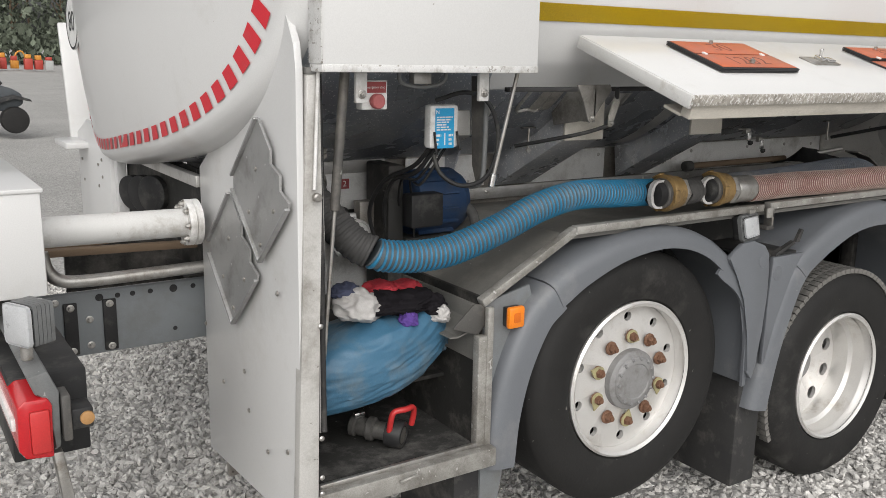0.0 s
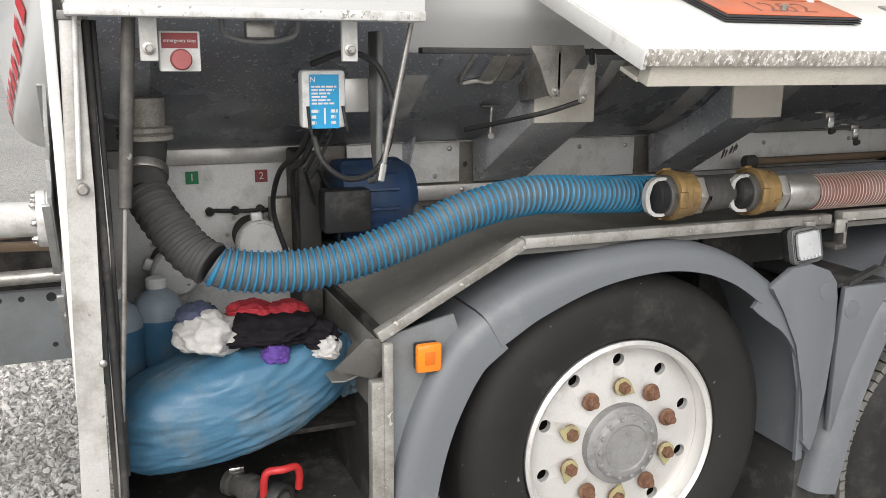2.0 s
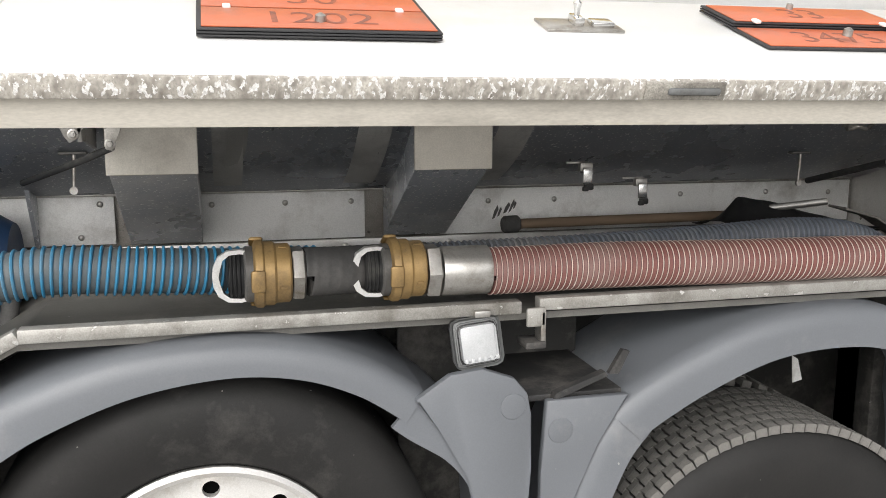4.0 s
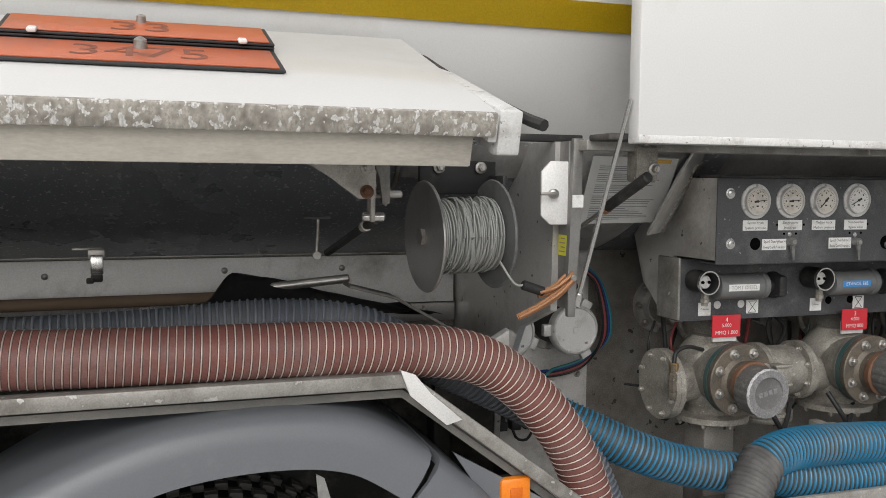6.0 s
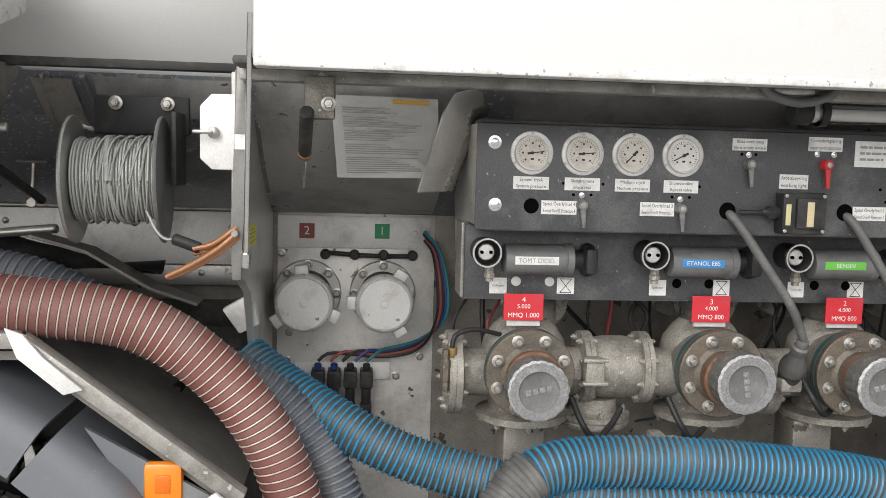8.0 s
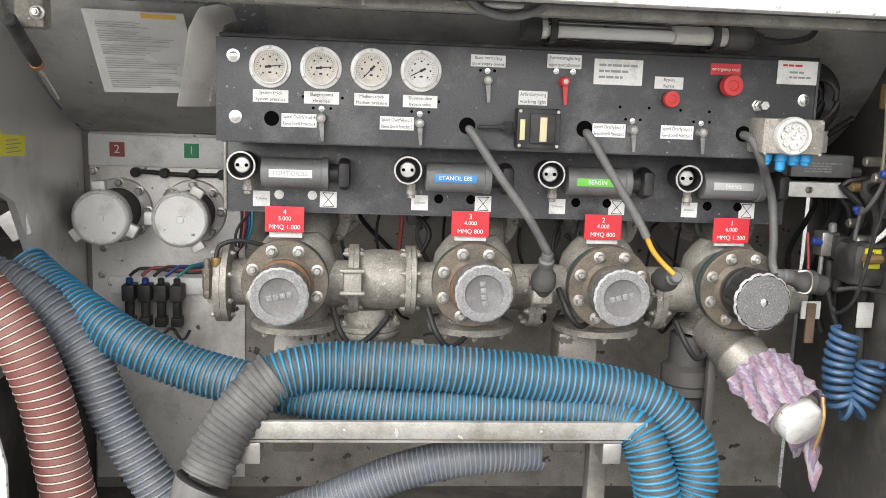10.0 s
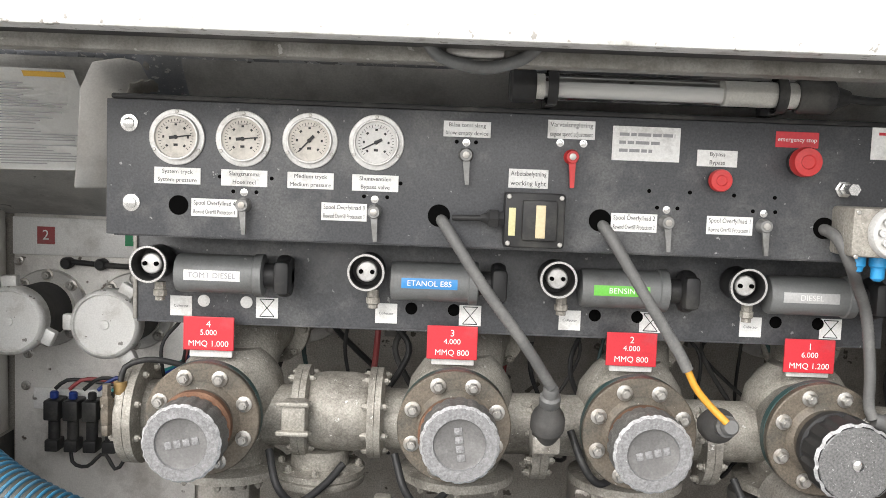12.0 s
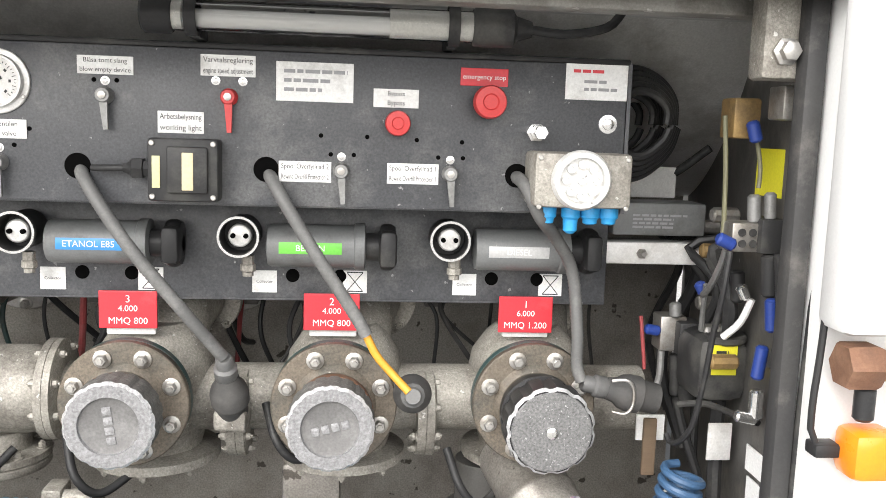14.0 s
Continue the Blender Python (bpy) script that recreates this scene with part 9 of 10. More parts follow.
part("plate", box(-0.86, -0.80, 0.55, 0.60, 0.95, 1.16, 0.004), WALLSTEEL, cl)
# shelf, bag, rags, jugs, coupling on the floor
part("bag_shelf", box(-1.325, -0.715, 0.20, 0.66, 0.585, 0.600, 0.003), DARKBOX, truck, "dark inner shelf")
bag = thing("plastic_bag", (-1.04, 0.16, 0.60), "stuffed blue plastic sack lying on the inner shelf", "sack")


def bag_mesh():
    bm = bmesh.new()
    bmesh.ops.create_uvsphere(bm, u_segments=140, v_segments=90, radius=1)
    for v in bm.verts:
        n = v.co.normalized()
        e = 3.2
        k = (abs(n.x) ** e + abs(n.y) ** e + abs(n.z) ** e) ** (-1 / e)
        p = n * k
        f = 1 + 0.05 * noise.noise(n * 2.0)
        # long creases drawn towards the tied end
        w = n.z * 1.3 - n.y * 0.9
        crease = 1 - abs(noise.noise(Vector((n.x * 1.3 + w * 1.1, (w - n.x * 0.7) * 3.6, 2))) * 2.2)
        f += 0.034 * crease * (0.45 + 0.55 * smooth01(n.x + 0.6)) - 0.012 * abs(noise.noise(n * 12)) - 0.05 * abs(noise.noise(Vector((n.x * 2.0 + 4, n.y * 3, n.z * 3)))) + 0.012 * noise.noise(Vector((n.x * 9 + w * 5, w * 16, 5)))
        taper = 1 - 0.30 * max(0, n.x) ** 2
        x = p.x * 0.300 * f
        f += 0.030 * (0.35 - abs(noise.noise(Vector((n.x * 3.2 + w * 2.4, w * 8 - n.x * 3, 9)))))
        v.co = Vector((-1.030 + x, 0.14 + p.y * 0.145 * f * taper + 0.06 * max(0, x / 0.3), 0.745 + p.z * 0.124 * f * taper + 0.17 * x))
    return bm


part("sack_body", bag_mesh(), BAG, bag, "", 60)
part("tied_end", crumple(-0.735, 0.22, 0.735, 0.05, 0.045, 0.05, 8, 4, 0.4, 3.0), BAG, bag)
def draped(cx, cy, cz, sx, sy, sz, seed):
    """A soft heap of cloth: a flattened lump with a few long folds."""
    bm = bmesh.new()
    bmesh.ops.create_icosphere(bm, subdivisions=5, radius=1)
    o = Vector((seed, seed * 0.7, 0))
    for v in bm.verts:
        n = v.co.normalized()
        f = 1 + 0.30 * noise.noise(n * 1.3 + o)
        ridge = 1 - abs(noise.noise(Vector((n.x * 2.2, n.y * 1.2, n.z * 2.6)) + o) * 2)
        f += 0.16 * ridge + 0.05 * noise.noise(n * 6 + o)
        f -= 0.16 * abs(noise.noise(Vector((n.x * 3.2 + n.z * 2, n.y * 2, n.z * 3)) + o)) + 0.045 * abs(noise.noise(n * 7 + o * 2)) - 0.04
        z = n.z if n.z > 0 else n.z * 0.6
        v.co = Vector((cx + n.x * sx * f, cy + n.y * sy * f, cz + z * sz * f))
    return bm


rags = [((-0.985, 0.17, 0.945), (0.055, 0.05, 0.025), CLOTH_RED, "crumpled red rag", 1), ((-0.905, 0.15, 0.935), (0.055, 0.05, 0.030), CLOTH_RED, "crumpled red rag", 2), ((-0.955, 0.13, 0.905), (0.115, 0.09, 0.050), CLOTH_BLK, "crumpled black rag", 3), ((-1.09, 0.12, 0.905), (0.075, 0.07, 0.060), CLOTH_WHT, "crumpled dirty white rag", 4), ((-0.955, 0.055, 0.865), (0.030, 0.03, 0.035), CLOTH_PUR, "crumpled purple rag", 5), ((-0.825, 0.07, 0.860), (0.035, 0.035, 0.035), CLOTH_WHT, "crumpled white rag", 6), ((-0.845, 0.10, 0.885), (0.055, 0.05, 0.035), CLOTH_BLK, "crumpled black rag", 7), ((-1.12, 0.16, 0.95), (0.05, 0.05, 0.03), mat("navy_cloth", (0.06, 0.07, 0.12), 0.9), "crumpled navy rag", 8)]
for c, s, mt, lab, sd in rags:
    t = thing("rag", (c[0], c[1], c[2] - s[2]), lab + " on the blue sack", "rag", "rags on the sack")
    part("cloth", draped(*c, *s, sd * 3.7), mt, t, "", 60)
part("rag_on_bag", crumple(-1.12, 0.005, 0.775, 0.010, 0.004, 0.010, 4, 3, 0.3), PAPER, bag, "scrap of white paper")


def jug(x, y, z0):
    t = thing("fluid_jug", (x, y, z0), "dusty jug half full of blue washer fluid", "jug", "fluid jugs")
    part("body", lathe([(0.060, 0), (0.068, 0.008), (0.070, 0.02), (0.068, 0.10), (0.0695, 0.105), (0.069, 0.13)], (x, y, z0), (x, y, z0 + 1), 32), JUG, t, "blue filled lower part")
    part("shoulder", lathe([(0.069, 0.13), (0.068, 0.15), (0.055, 0.18), (0.030, 0.20), (0.024, 0.203), (0.024, 0.215)], (x, y, z0), (x, y, z0 + 1), 32), JUGTOP, t, "cloudy empty shoulder")
    part("cap", lathe([(0.027, 0.208), (0.028, 0.211), (0.028, 0.230), (0.024, 0.234)], (x, y, z0), (x, y, z0 + 1), 20), PAPER, t, "white screw cap")


jug(-1.195, 0.40, 0.76)
jug(-1.305, 0.33, 0.76)
part("jug_ledge", box(-1.325, -0.95, 0.26, 0.66, 0.745, 0.757, 0.002), DARKBOX, truck)
cp = thing("hose_coupler", (-0.97, 0.17, 0.41), "steel hose coupler with a red bail handle on the locker floor", "coupler")
A0, A1 = Vector((-1.055, 0.25, 0.462)), Vector((-0.925, 0.09, 0.450))
part("barrel", lathe([(0.030, 0), (0.036, 0.004), (0.036, 0.02), (0.027, 0.025), (0.031, 0.035), (0.031, 0.06), (0.040, 0.065), (0.040, 0.085), (0.030, 0.09), (0.030, 0.14)], A0, A1, 28), GRIME, cp, "steel coupler barrel")
part("black_ring", lathe([(0.034, 0.13), (0.046, 0.134), (0.046, 0.185), (0.042, 0.190), (0.031, 0.190), (0.029, 0.165)], A0, A1, 32), BLACK, cp, "black coupling ring")
part("inner_ring", lathe([(0.028, 0.188), (0.022, 0.188), (0.020, 0.17)], A0, A1, 24), STEEL, cp)
part("bail", cable([(-0.985, 0.115, 0.46), (-0.985, 0.10, 0.52), (-0.975, 0.095, 0.545), (-0.94, 0.085, 0.55), (-0.905, 0.10, 0.545), (-0.893, 0.11, 0.52), (-0.893, 0.125, 0.47)], 0.010, 0.006, 12), REDKNOB, cp, "red bail handle")
part("cam_ear", B(lambda bm: add_box(bm, -0.02, 0.02, -0.008, 0.008, 0.03, 0.05, 0.004, Matrix.Translation(A0.lerp(A1, 0.15)))), CHROME, cp)
part("sill_lip", box(-1.31, -0.74, -0.047, -0.030, 0.415, 0.437, 0.006), STEEL, truck, "bright sill lip")
part("sill_catch", cable([(-1.06, -0.09, 0.40), (-1.055, -0.105, 0.412), (-1.02, -0.108, 0.418), (-0.99, -0.10, 0.412)], 0.005), ALU_EDGE, truck)
part("post_outer", box(-0.715, -0.690, -0.05, -0.028, 0.37, 0.895, 0.005), ALU_EDGE, truck)
part("torn_flap", prism([(-0.83, 0.835), (-0.75, 0.905), (-0.705, 0.90), (-0.70, 0.83), (-0.735, 0.80)], "y", -0.02, -0.012, 0.002), GRIME, truck, "torn sheet corner")

# diamond placard plates on the rear panel
def placard(cy, cz, s, notch):
    t = thing("placard_plate", (-1.405, cy, cz), "bare aluminium diamond placard holder on the rear panel", "placard", "placard plates")
    def pt(u, v):
        return (cy + u, cz + v)
    out = [pt(0, s), pt(-s * 0.42, s * 0.60), pt(-s * 0.40, s * 0.42), pt(-s * 0.72, s * 0.30), pt(-s * 0.70, s * 0.10), pt(-s, -0.005), pt(-s * 0.98, -0.02), pt(0, -s), pt(s, -0.02), pt(s, 0.02)]
    part("plate", prism(out, "x", -1.412, -1.404, 0.001), PLACARD, t, "scratched bare plate", 20)
    for a, b in ((pt(0, s), pt(s, 0.02)), (pt(0, -s), pt(s, -0.02)), (pt(0, -s), pt(-s, -0.02))):
        part("channel", B(lambda bm: add_box(bm, -0.008, 0.008, -0.004, 0.004, 0, (Vector(b) - Vector(a)).length, 0.002, axis_matrix((-1.415, *a), (-1.415, *b)))), PLACARD, t, "folded edge channel")
    for u, v in ((-s * 0.5, -s * 0.2), (s * 0.1, s * 0.3), (s * 0.4, -s * 0.35), (0.0, -s * 0.75)):
        piece("rivet", RIVET, Matrix.Translation((-1.412, cy + u, cz + v)) @ Matrix.Rotation(radians(-90), 4, "Y"), t)


placard(0.115, 1.298, 0.205, 1)
placard(0.355, 1.052, 0.208, 1)
for y, z in ((0.66, 0.76), (0.5, 0.60), (0.27, 0.58), (0.02, 1.02), (0.30, 0.70), (-0.03, 0.56), (0.12, 0.50)):
    piece("rivet", RIVET, Matrix.Translation((-1.402, y, z)) @ Matrix.Rotation(radians(-90), 4, "Y"), truck)
for z in (0.50, 0.45, 0.40, 0.62, 0.95):
    piece("rivet", RIVET, at_face(-1.335, -0.115, z), truck)

# ---- the tank's rear head: red marks and speed sticker ----
def head_point(a, f, off=0.004):
    return head_at(f, a) - Vector((off, 0, off * 0.4))


def head_marks():
    """Slanted red contour marks round the lower rim of the head."""
    def onward(a, d):
        b = a
        while (head_point(b, 0.92) - head_point(a, 0.92)).length < d:
            b += 0.0005
        return b

    a = math.pi * 0.90
    while a < math.pi * 1.96:
        b = onward(a, 0.047)
        slant = onward(a, 0.036) - a
        bm = bmesh.new()
        g = [[bm.verts.new(head_point(a + (b - a) * i / 3 + slant * (f - 0.8935) / 0.0565, f)) for f in (0.8935, 0.908, 0.922, 0.936, 0.950)] for i in range(4)]
        for i in range(3):
            for j in range(4):
                bm.faces.new((g[i][j], g[i][j + 1], g[i + 1][j + 1], g[i + 1][j]))
        part("red_mark", bm, REDTAG, tank, "red contour mark", 60)
        a = onward(b, 0.033)


head_marks()
SPOT = axis_matrix((-1.562, 1.724, 1.785), (-3, 1.724, 1.785))
spd = part("speed_sticker", B(lambda bm: add_lathe(bm, [(0.112, 0), (0.112, 0.006)], SPOT, 48)), PAPER, tank, "round white speed sticker")
part("ring", B(lambda bm: add_lathe(bm, [(0.110, 0.0064), (0.110, 0.0070), (0.100, 0.0070), (0.100, 0.0064)], SPOT, 48, False, False)), INK, spd)
words("numeral", "80", 0.115, Matrix.Translation((-1.5695, 1.724, 1.785)) @ Matrix.Rotation(radians(-90), 4, "Z") @ READ, INK, spd)

# ---- rear overhang of the chassis ----
ch = part("chassis_rail", box(-2.6, -1.2, 0.80, 0.83, 0.665, 0.885, 0.006), CHASSIS, truck, "grey chassis rail with bolt holes")
part("chassis_rail", box(-1.3, 4.5, 0.80, 0.84, 0.62, 0.88, 0.006), CHASSIS, truck)
HOLE = mesh_of("frame_hole", B(lambda bm: add_lathe(bm, [(0.010, 0), (0.010, 0.001)], Matrix(), 14)), BLACK, 0)
for x, z, s in ((-1.72, 0.862, 1.3), (-1.66, 0.862, 0.9), (-1.61, 0.862, 0.9), (-1.55, 0.862, 0.9), (-1.47, 0.862, 1.4), (-1.47, 0.715, 0.8), (-1.40, 0.862, 0.9)):
    piece("frame_hole", HOLE, at_face(x, 0.80, z) @ Matrix.Scale(s, 4), ch)
for x in (-1.815, -1.69):
    pl = part("mount_plate", box(x - 0.022, x + 0.022, 0.788, 0.80, 0.675, 0.855, 0.004), BLACK, ch, "black mounting plate")
    for z in (0.69, 0.84):
        piece("bolt", VB, at_face(x, 0.788, z), pl)
for x, z in ((-1.755, 0.79), (-1.755, 0.70), (-1.90, 0.86), (-1.86, 0.86), (-1.90, 0.80), (-1.90, 0.74), (-1.90, 0.68)):
    piece("bolt", VB, at_face(x, 0.80, z), ch)
pp = thing("transfer_pipe", (-1.66, 0.62, 1.09), "white painted transfer pipe with bolted end flange", "pipe")
part("pipe", rod((-1.93, 0.62, 1.135), (-1.45, 0.62, 1.128), 0.047, 32), WHITE_OLD, pp, "scuffed white pipe")
fm = axis_matrix((-1.475, 0.62, 1.128), (0, 0.62, 1.128))
ff = part("flange", B(lambda bm: add_lathe(bm, [(0.074, 0), (0.076, 0.003), (0.076, 0.022), (0.07, 0.026), (0.076, 0.03), (0.076, 0.045)], fm, 36)), ALU_PLATE, pp)
bolt_circle(ff, VB, fm @ Matrix.Rotation(math.pi, 4, "X"), 0.064, 8, 0.0)
part("side_tube", cable([(-1.90, 0.72, 1.05), (-1.885, 0.72, 0.99), (-1.85, 0.72, 0.955), (-1.78, 0.72, 0.945), (-1.60, 0.72, 0.945), (-1.25, 0.72, 0.95)], 0.021, 0.015, 16), STEEL, pp, "bent steel tube with rust")
wb = thing("tool_box", (-2.05, 0.4, 1.02), "white painted steel tool box on the chassis", "tool box")
part("box", box(-2.55, -1.95, 0.30, 1.05, 1.02, 1.312, 0.008), WHITE, wb)
part("lid", box(-2.555, -1.944, 0.294, 1.056, 1.305, 1.318, 0.004), WHITE, wb)
part("box_frame", box(-2.5, -1.96, 0.42, 1.0, 0.88, 1.02, 0.004), BLACK, wb)
for x0, y0, x1, y1 in ((-1.92, 0.95, -1.25, 0.92), (-1.85, 1.10, -1.45, 0.98)):
    t = thing("wood_plank", (x0, y0, 0.99), "weathered timber lath across the frame", "plank", "timber laths")
    part("lath", B(lambda bm: add_box(bm, -0.02, 0.02, -0.012, 0.012, 0, (Vector((x1, y1)) - Vector((x0, y0))).length, 0.002, axis_matrix((x0, y0, 1.0 if x0 < -1.9 else 0.985), (x1, y1, 0.985 if x0 < -1.9 else 1.03)))), WOOD, t)
wl = thing("work_lamp", (-2.06, -0.05, 0.965), "ribbed round-cornered work lamp on the rear frame", "lamp", "work lamps")
WMx = Matrix.Translation((-2.075, -0.06, 1.055)) @ Matrix.Rotation(radians(-62), 4, "Z")
part("housing", B(lambda bm: add_box(bm, -0.038, 0.038, 0.0, 0.064, -0.043, 0.043, 0.006, WMx)), BLACK, wl, "finned black housing")
for k in range(5):
    part("cooling_fin", B(lambda bm: add_box(bm, -0.045, 0.045, 0.012 + 0.011 * k, 0.018 + 0.011 * k, -0.05, 0.05, 0.008, WMx)), GREYPL, wl)
part("lens", B(lambda bm: add_box(bm, -0.046, 0.046, -0.008, 0.008, -0.05, 0.05, 0.012, WMx)), LENS, wl, "clear lens")
part("stem", rod((-2.06, -0.05, 1.0), (-2.06, -0.05, 0.965), 0.014, 12, 0.003), STEEL, wl)
tl = thing("tail_lamp", (-2.15, -0.15, 0.75), "red and white rear lamp cluster on a grey bracket", "tail lamp")
part("lens", prism([(-2.105, 0.775), (-2.090, 0.752), (-2.030, 0.745), (-2.026, 0.875), (-2.036, 0.893), (-2.085, 0.895), (-2.102, 0.88)], "y", -0.135, 0.45, 0.006), REDLENS, tl, "red lens")
part("reflector", box(-2.078, -2.034, -0.142, -0.134, 0.762, 0.868, 0.006), REDKNOB, tl, "bright red end reflector")
part("white_band", box(-2.112, -2.100, -0.10, 0.45, 0.812, 0.842, 0.003), PAPER, tl)
part("body", prism([(-2.028, 0.755), (-2.012, 0.765), (-2.008, 0.90), (-2.030, 0.955), (-2.075, 0.945), (-2.060, 0.90), (-2.028, 0.885)], "y", -0.125, 0.46, 0.005), GREYPL, tl, "grey lamp body")
part("bracket", box(-2.006, -1.985, -0.13, -0.06, 0.775, 0.890, 0.005), GRIME, tl)
part("hanger", prism([(-2.03, 0.74), (-2.005, 0.74), (-1.985, 0.60), (-1.975, 0.42), (-2.000, 0.42), (-2.012, 0.60)], "y", -0.10, -0.06, 0.005), STEEL, tl, "dented steel hanger")
sl = thing("corner_lamp", (-1.96, -0.08, 0.8), "small black corner lamp with amber lens", "marker lamp")
part("housing", box(-1.985, -1.935, -0.12, -0.05, 0.795, 0.848, 0.006), BLACK, sl)
part("lens", B(lambda bm: add_lathe(bm, [(0.017, 0), (0.016, 0.006), (0.004, 0.009)], axis_matrix((-1.950, -0.12, 0.822), (-1.950, -1, 0.822)), 20)), mat("tan_lens", (0.45, 0.25, 0.10), 0.3), sl)
part("cross_member", box(-2.10, -1.92, 0.02, 0.80, 0.68, 0.90, 0.006), BLACK, truck, "black rear cross member")
part("rear_tyre", lathe([(0.30, 0), (0.42, 0.0), (0.455, 0.03), (0.455, 0.22), (0.42, 0.25), (0.3, 0.25)], (-2.62, -0.10, 0.28), (-2.62, 1, 0.28), 48), TYRE, truck)
# far side of the rear: outer locker wall, cross bay with pipes
part("far_end_panel", prism([(1.88, 0.60), (2.54, 0.60), (2.54, 1.27), (2.30, 1.35), (1.88, 1.35)], "x", -1.42, -1.37, 0.006), WHITE, truck, "white far locker panel")
for y, z in ((2.45, 1.14), (2.42, 1.04), (2.10, 1.15), (2.10, 1.05), (2.02, 1.18), (2.02, 1.10)):
    piece("rivet", RIVET, Matrix.Translation((-1.422, y, z)) @ Matrix.Rotation(radians(-90), 4, "Y"), truck)
part("far_door", B(lambda bm: add_box(bm, -1.44, -0.4, -0.03, 0.0, 0.0, 0.62, 0.006, Matrix.Translation((0, 2.62, 1.20)) @ Matrix.Rotation(radians(-14), 4, "X"))), WHITE, truck, "white far-side locker door ajar")
part("far_door_hinge", box(-1.52, -1.40, 2.30, 2.60, 1.205, 1.235, 0.006), WHITE, truck)
part("cross_bay_frame", box(-1.40, -1.37, 0.72, 1.90, 1.225, 1.265, 0.004), STAINLESS, truck, "stainless frame of the cross bay")
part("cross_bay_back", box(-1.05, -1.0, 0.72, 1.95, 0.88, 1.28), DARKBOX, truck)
# Added dark sheet closes the bay and stands for its unlit depth.
part("cross_bay_shade", box(-1.345, -1.335, 0.72, 1.88, 0.86, 1.27), DARKBOX, truck)
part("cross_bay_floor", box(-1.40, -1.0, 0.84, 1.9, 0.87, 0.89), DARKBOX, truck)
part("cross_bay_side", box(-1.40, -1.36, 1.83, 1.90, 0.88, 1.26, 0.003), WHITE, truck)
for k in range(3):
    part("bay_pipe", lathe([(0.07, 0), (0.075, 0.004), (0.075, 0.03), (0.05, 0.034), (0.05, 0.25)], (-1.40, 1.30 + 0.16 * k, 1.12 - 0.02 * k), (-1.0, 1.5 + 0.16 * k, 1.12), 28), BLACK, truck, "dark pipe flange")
# Added dark sheet: the shade under the frame, given as a surface.
part("frame_shade_sheet", box(-1.76, -1.2, 1.15, 1.17, 0.80, 1.06), DARKBOX, truck, "dark sheet standing for the shade behind the laths")
part("bay_cable", cable([(-1.30, 1.7, 1.10), (-1.30, 1.4, 1.17), (-1.30, 1.1, 1.12), (-1.30, 0.85, 1.15)], 0.012), BLACK, truck)

# ---- distance: trees, machines, buggy ----
def leaf_clump_tree(x, y, h, seed):
    rnd = random.Random(seed)
    t = thing("tree", (x, y, -0.1), "tall green deciduous tree at the yard edge", "tree", "trees at the yard edge")
    bm = bmesh.new()
    add_lathe(bm, [(0.22, 0), (0.16, h * 0.4), (0.06, h * 0.8)], Matrix.Translation((x, y, -0.1)), 8)
    for k in range(6):
        a = rnd.uniform(0, 6.28)
        z0 = h * rnd.uniform(0.3, 0.7)
        add_lathe(bm, [(0.07, 0), (0.02, h * 0.22)], axis_matrix((x, y, z0), (x + math.cos(a), y + math.sin(a), z0 + 1.0)), 6)
    part("trunk", bm, WOOD, t)
    bm = bmesh.new()
    for k in range(900):
        u = rnd.random()
        z = h * (0.16 + 0.84 * u)
        rad = h * 0.26 * math.sin(math.pi * min(1, 0.18 + 0.8 * u)) * rnd.uniform(0.3, 1.0)
        a = rnd.uniform(0, 6.28)
        c = Vector((x + rad * math.cos(a), y + rad * math.sin(a), z))
        s = rnd.uniform(0.14, 0.34)
        r = Euler((rnd.uniform(0, 3), rnd.uniform(0, 3), rnd.uniform(0, 3))).to_matrix()
        bm.faces.new([bm.verts.new(c + r @ Vector(q)) for q in ((-s, -s * 0.5, 0), (s * 0.4, -s * 0.7, 0.1 * s), (s, s * 0.4, 0), (-s * 0.3, s * 0.6, 0.15 * s))])
    part("crown", bm, LEAF, t, "", 0)


# Pale grey-green: the haze of distance is mixed into the leaf colour.
LEAF = mat("hazy_tree_leaves", (0.12, 0.14, 0.10), 0.7, 0, (0.10, 0.12, 0.085), 3, 0.6, island=0.35)
rnd = random.Random(9)
for i in range(16):
    leaf_clump_tree(2 + i * 2.3 + rnd.uniform(-0.8, 0.8), 112 + rnd.uniform(-4, 6), rnd.uniform(11.0, 15.0), i)
hedge = thing("hedge", (18, 88, -0.1), "dense green undergrowth below the trees", "hedge", kind="stuff")
bm = bmesh.new()
for k in range(5000):
    c = Vector((rnd.uniform(-6, 44), rnd.uniform(100, 108), abs(rnd.gauss(0, 2.2))))
    s = rnd.uniform(0.2, 0.5)
    r = Euler((rnd.uniform(0, 3), rnd.uniform(0, 3), rnd.uniform(0, 3))).to_matrix()
    bm.faces.new([bm.verts.new(c + r @ Vector(q)) for q in ((-s, -s * 0.5, 0), (s * 0.4, -s * 0.7, 0), (s, s * 0.4, 0), (-s * 0.3, s * 0.6, 0))])
tagged(part("foliage", bm, LEAF, hedge, "", 0), kind="stuff")
RED_M = mat("machine_red", (0.42, 0.05, 0.035), 0.5)
ORG_M = mat("machine_orange", (0.60, 0.25, 0.03), 0.5)
GRY_M = mat("machine_grey", (0.40, 0.41, 0.40), 0.6)
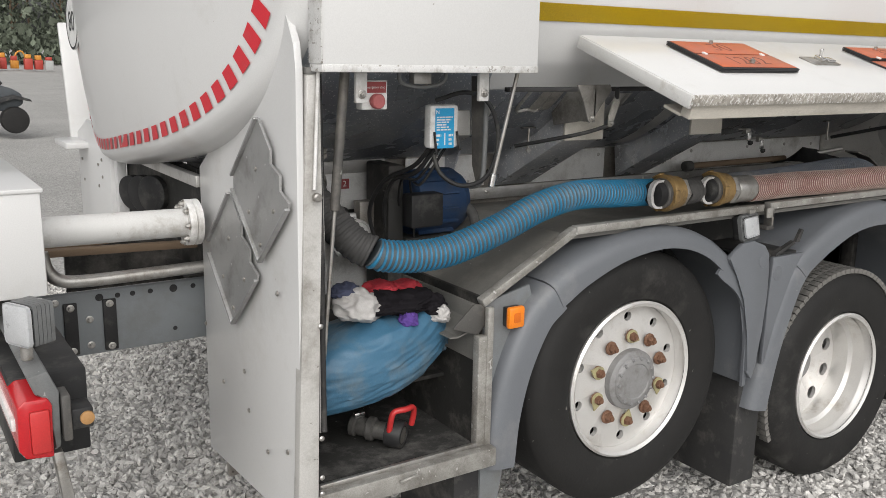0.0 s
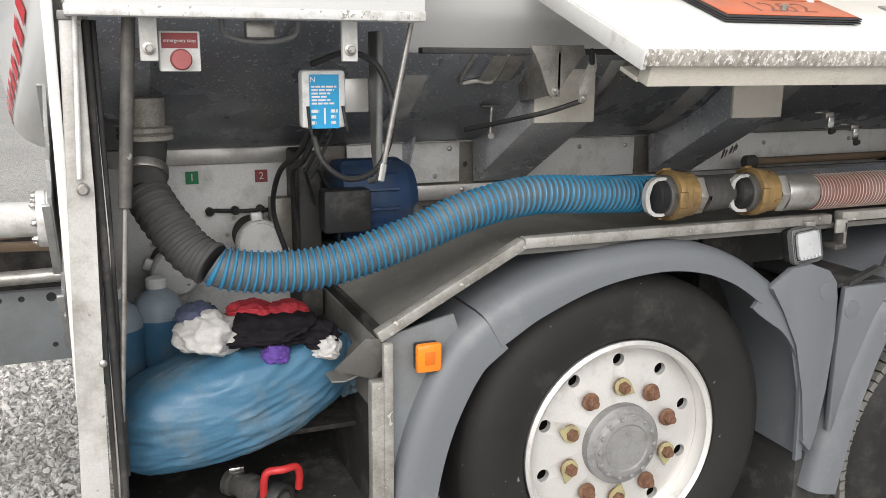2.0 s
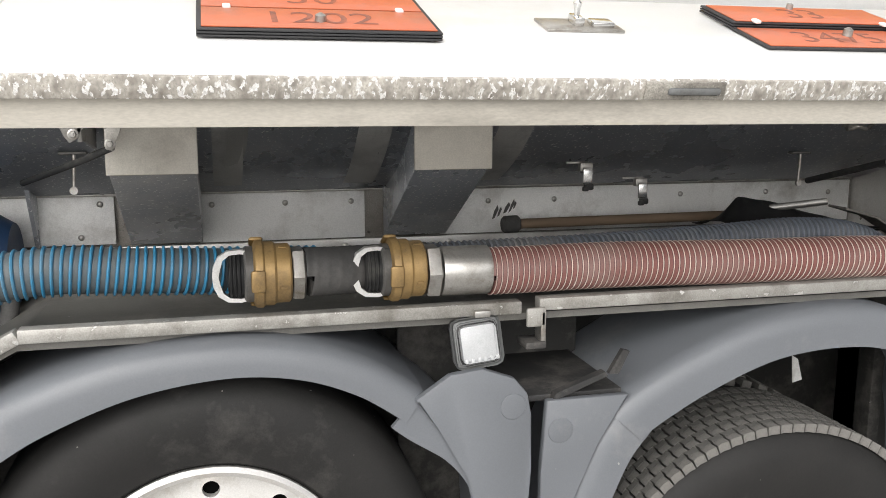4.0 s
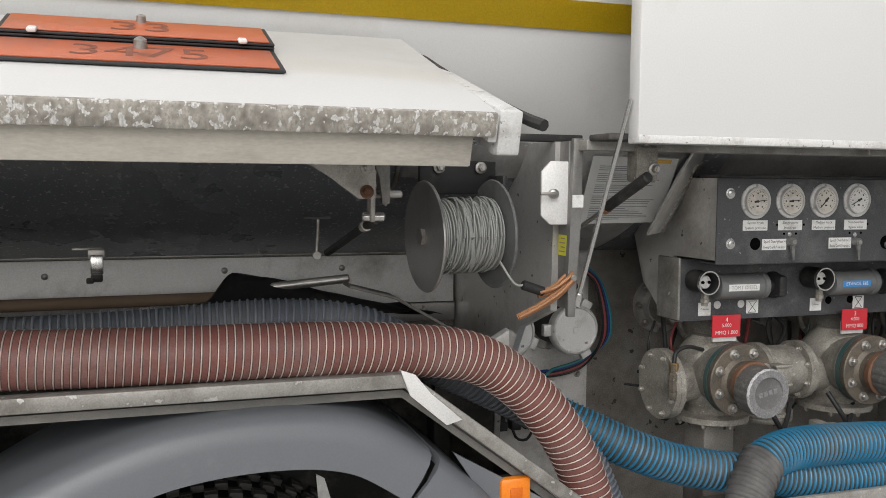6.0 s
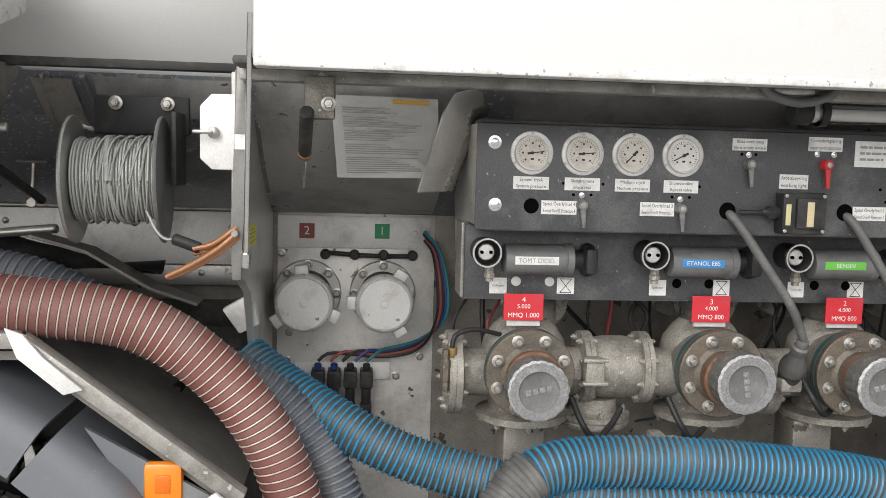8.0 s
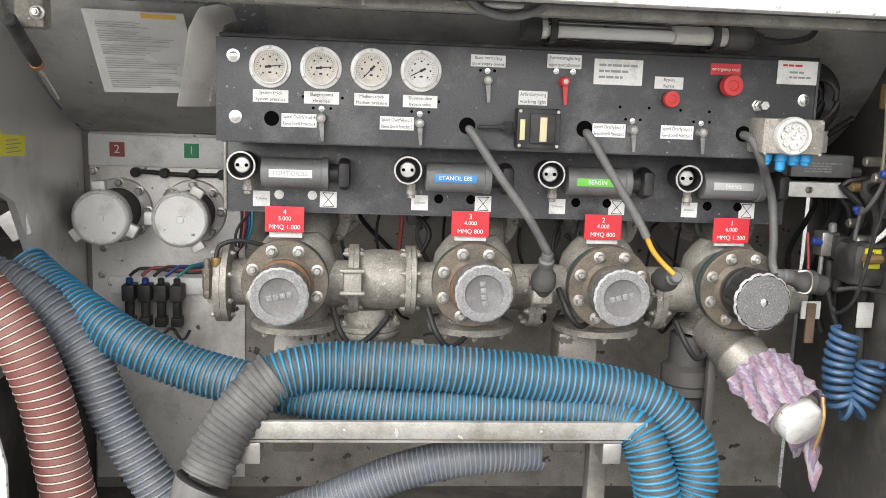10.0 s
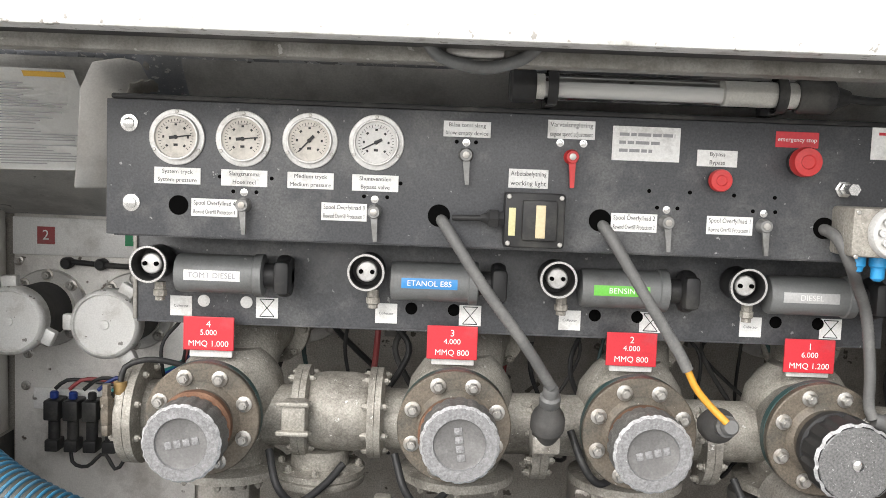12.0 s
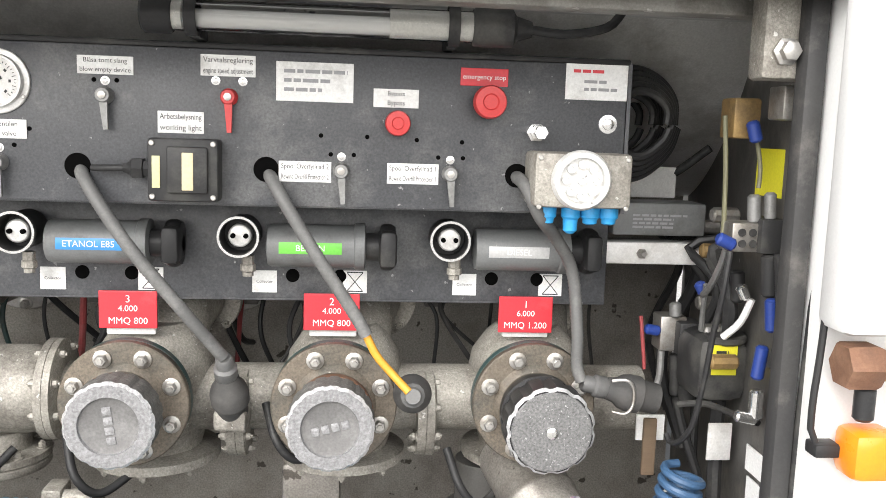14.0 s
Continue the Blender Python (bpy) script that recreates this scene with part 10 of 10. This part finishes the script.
for i in range(11):
    x = 3.4 + i * 0.72 + rnd.uniform(-0.2, 0.2)
    y = 76 + rnd.uniform(-2, 3)
    mt = (RED_M, ORG_M, RED_M, RED_M, GRY_M, ORG_M)[i % 6]
    h = rnd.uniform(0.5, 0.95)
    t = thing("parked_machine", (x, y, -0.1), ("red" if mt is RED_M else "orange" if mt is ORG_M else "grey") + " construction machine attachment parked across the yard", "machine", "parked machines")
    part("body", box(x - 0.30, x + 0.30, y - 0.3, y + 0.4, -0.1, h, 0.05), mt, t)
    part("cab", box(x - 0.25, x + 0.20, y - 0.3, y + 0.3, h, h + rnd.uniform(0.15, 0.4), 0.05), ORG_M if mt is RED_M else RED_M, t)
    if i in (3, 7):
        part("boom", cable([(x, y, h), (x + 0.2, y, h + 0.6), (x + 0.6, y, h + 0.75), (x + 0.8, y, h + 0.4)], 0.07, 0.2, 8), ORG_M, t, "bent digger boom")
bx, by = 0.66, 18.9
bg = thing("utility_buggy", (bx, by, -0.11), "dark grey utility buggy parked on the yard", "buggy")
part("bonnet", prism([(bx - 1.6, 0.35), (bx - 0.35, 0.35), (bx - 0.10, 0.50), (bx - 0.12, 0.70), (bx - 0.30, 0.82), (bx - 0.65, 0.92), (bx - 1.6, 0.92)], "y", by - 0.6, by + 0.6, 0.05), mat("buggy_grey", (0.06, 0.068, 0.075), 0.45), bg)
part("windscreen_frame", cable([(bx - 0.5, by - 0.55, 0.9), (bx - 0.95, by - 0.55, 1.5), (bx - 1.9, by - 0.55, 1.6)], 0.04, 0.05, 8), BLACK, bg)
part("roof", box(bx - 2.3, bx - 0.9, by - 0.65, by + 0.65, 1.52, 1.58, 0.02), BLACK, bg)
part("wing", prism([(bx - 0.72, 0.42), (bx - 0.62, 0.62), (bx - 0.3, 0.70), (bx + 0.02, 0.60), (bx + 0.05, 0.55), (bx - 0.3, 0.62), (bx - 0.58, 0.54)], "y", by - 0.72, by - 0.5, 0.01), BLACK, bg)
w = part("front_wheel", lathe([(0.18, -0.01), (0.255, 0.0), (0.28, 0.05), (0.28, 0.20), (0.255, 0.24), (0.18, 0.24)], (bx - 0.30, by - 0.72, 0.17), (bx - 0.30, by + 1, 0.17), 32), TYRE, bg, "knobbly front tyre")
part("rim", lathe([(0.18, 0.02), (0.17, 0.0), (0.12, 0.03), (0.04, 0.02)], (bx - 0.30, by - 0.72, 0.17), (bx - 0.30, by + 1, 0.17), 20), BLACK, w)
part("rear_wheel", lathe([(0.18, 0), (0.255, 0.0), (0.28, 0.05), (0.28, 0.20), (0.255, 0.24), (0.18, 0.24)], (bx - 2.1, by - 0.72, 0.17), (bx - 2.1, by + 1, 0.17), 32), TYRE, bg)

# ---- loose gravel stones ----
def gravel():
    rnd = random.Random(5)
    base = []
    for s in range(8):
        bm = bmesh.new()
        bmesh.ops.create_icosphere(bm, subdivisions=1, radius=1)
        vs = [v.co * (1 + 0.45 * rnd.uniform(-1, 1)) for v in bm.verts]
        base.append((vs, [[v.index for v in f.verts] for f in bm.faces]))
        bm.verts.index_update()
        bm.free()
    verts, faces = [], []
    def put(x, y, r):
        vs, fs = rnd.choice(base)
        z = ground_height(x, y) + 0.004
        m = Euler((rnd.uniform(0, 6), rnd.uniform(0, 6), rnd.uniform(0, 6))).to_matrix()
        sx = Vector((r * rnd.uniform(0.8, 1.4), r * rnd.uniform(0.7, 1.1), r * rnd.uniform(0.5, 0.8)))
        o = len(verts)
        for v in vs:
            q = m @ Vector((v.x * sx.x, v.y * sx.y, v.z * sx.z))
            verts.append((x + q.x, y + q.y, z + q.z * 0.8))
        faces.extend([[o + i for i in f] for f in fs])
    for k in range(26000):
        put(rnd.uniform(-2.9, 0.0), rnd.uniform(0.3, 5.0), rnd.uniform(0.010, 0.023))
    for k in range(13000):
        put(rnd.uniform(-0.2, 3.2), rnd.uniform(-0.6, 2.4), rnd.uniform(0.010, 0.021))
    for k in range(7000):
        put(rnd.uniform(-3.2, -0.6), rnd.uniform(-0.9, 0.4), rnd.uniform(0.010, 0.021))
    me = bpy.data.meshes.new("gravel_stones")
    me.from_pydata(verts, [], faces)
    me.materials.append(mat("gravel_stone", (0.60, 0.585, 0.56), 0.85, 0, (0.43, 0.42, 0.40), 30, 0.6, 0.2, 90, island=0.35))
    ob = new("gravel_stones", me)
    tagged(ob, "loose angular grey gravel stones covering the yard", "gravel", kind="stuff")


gravel()
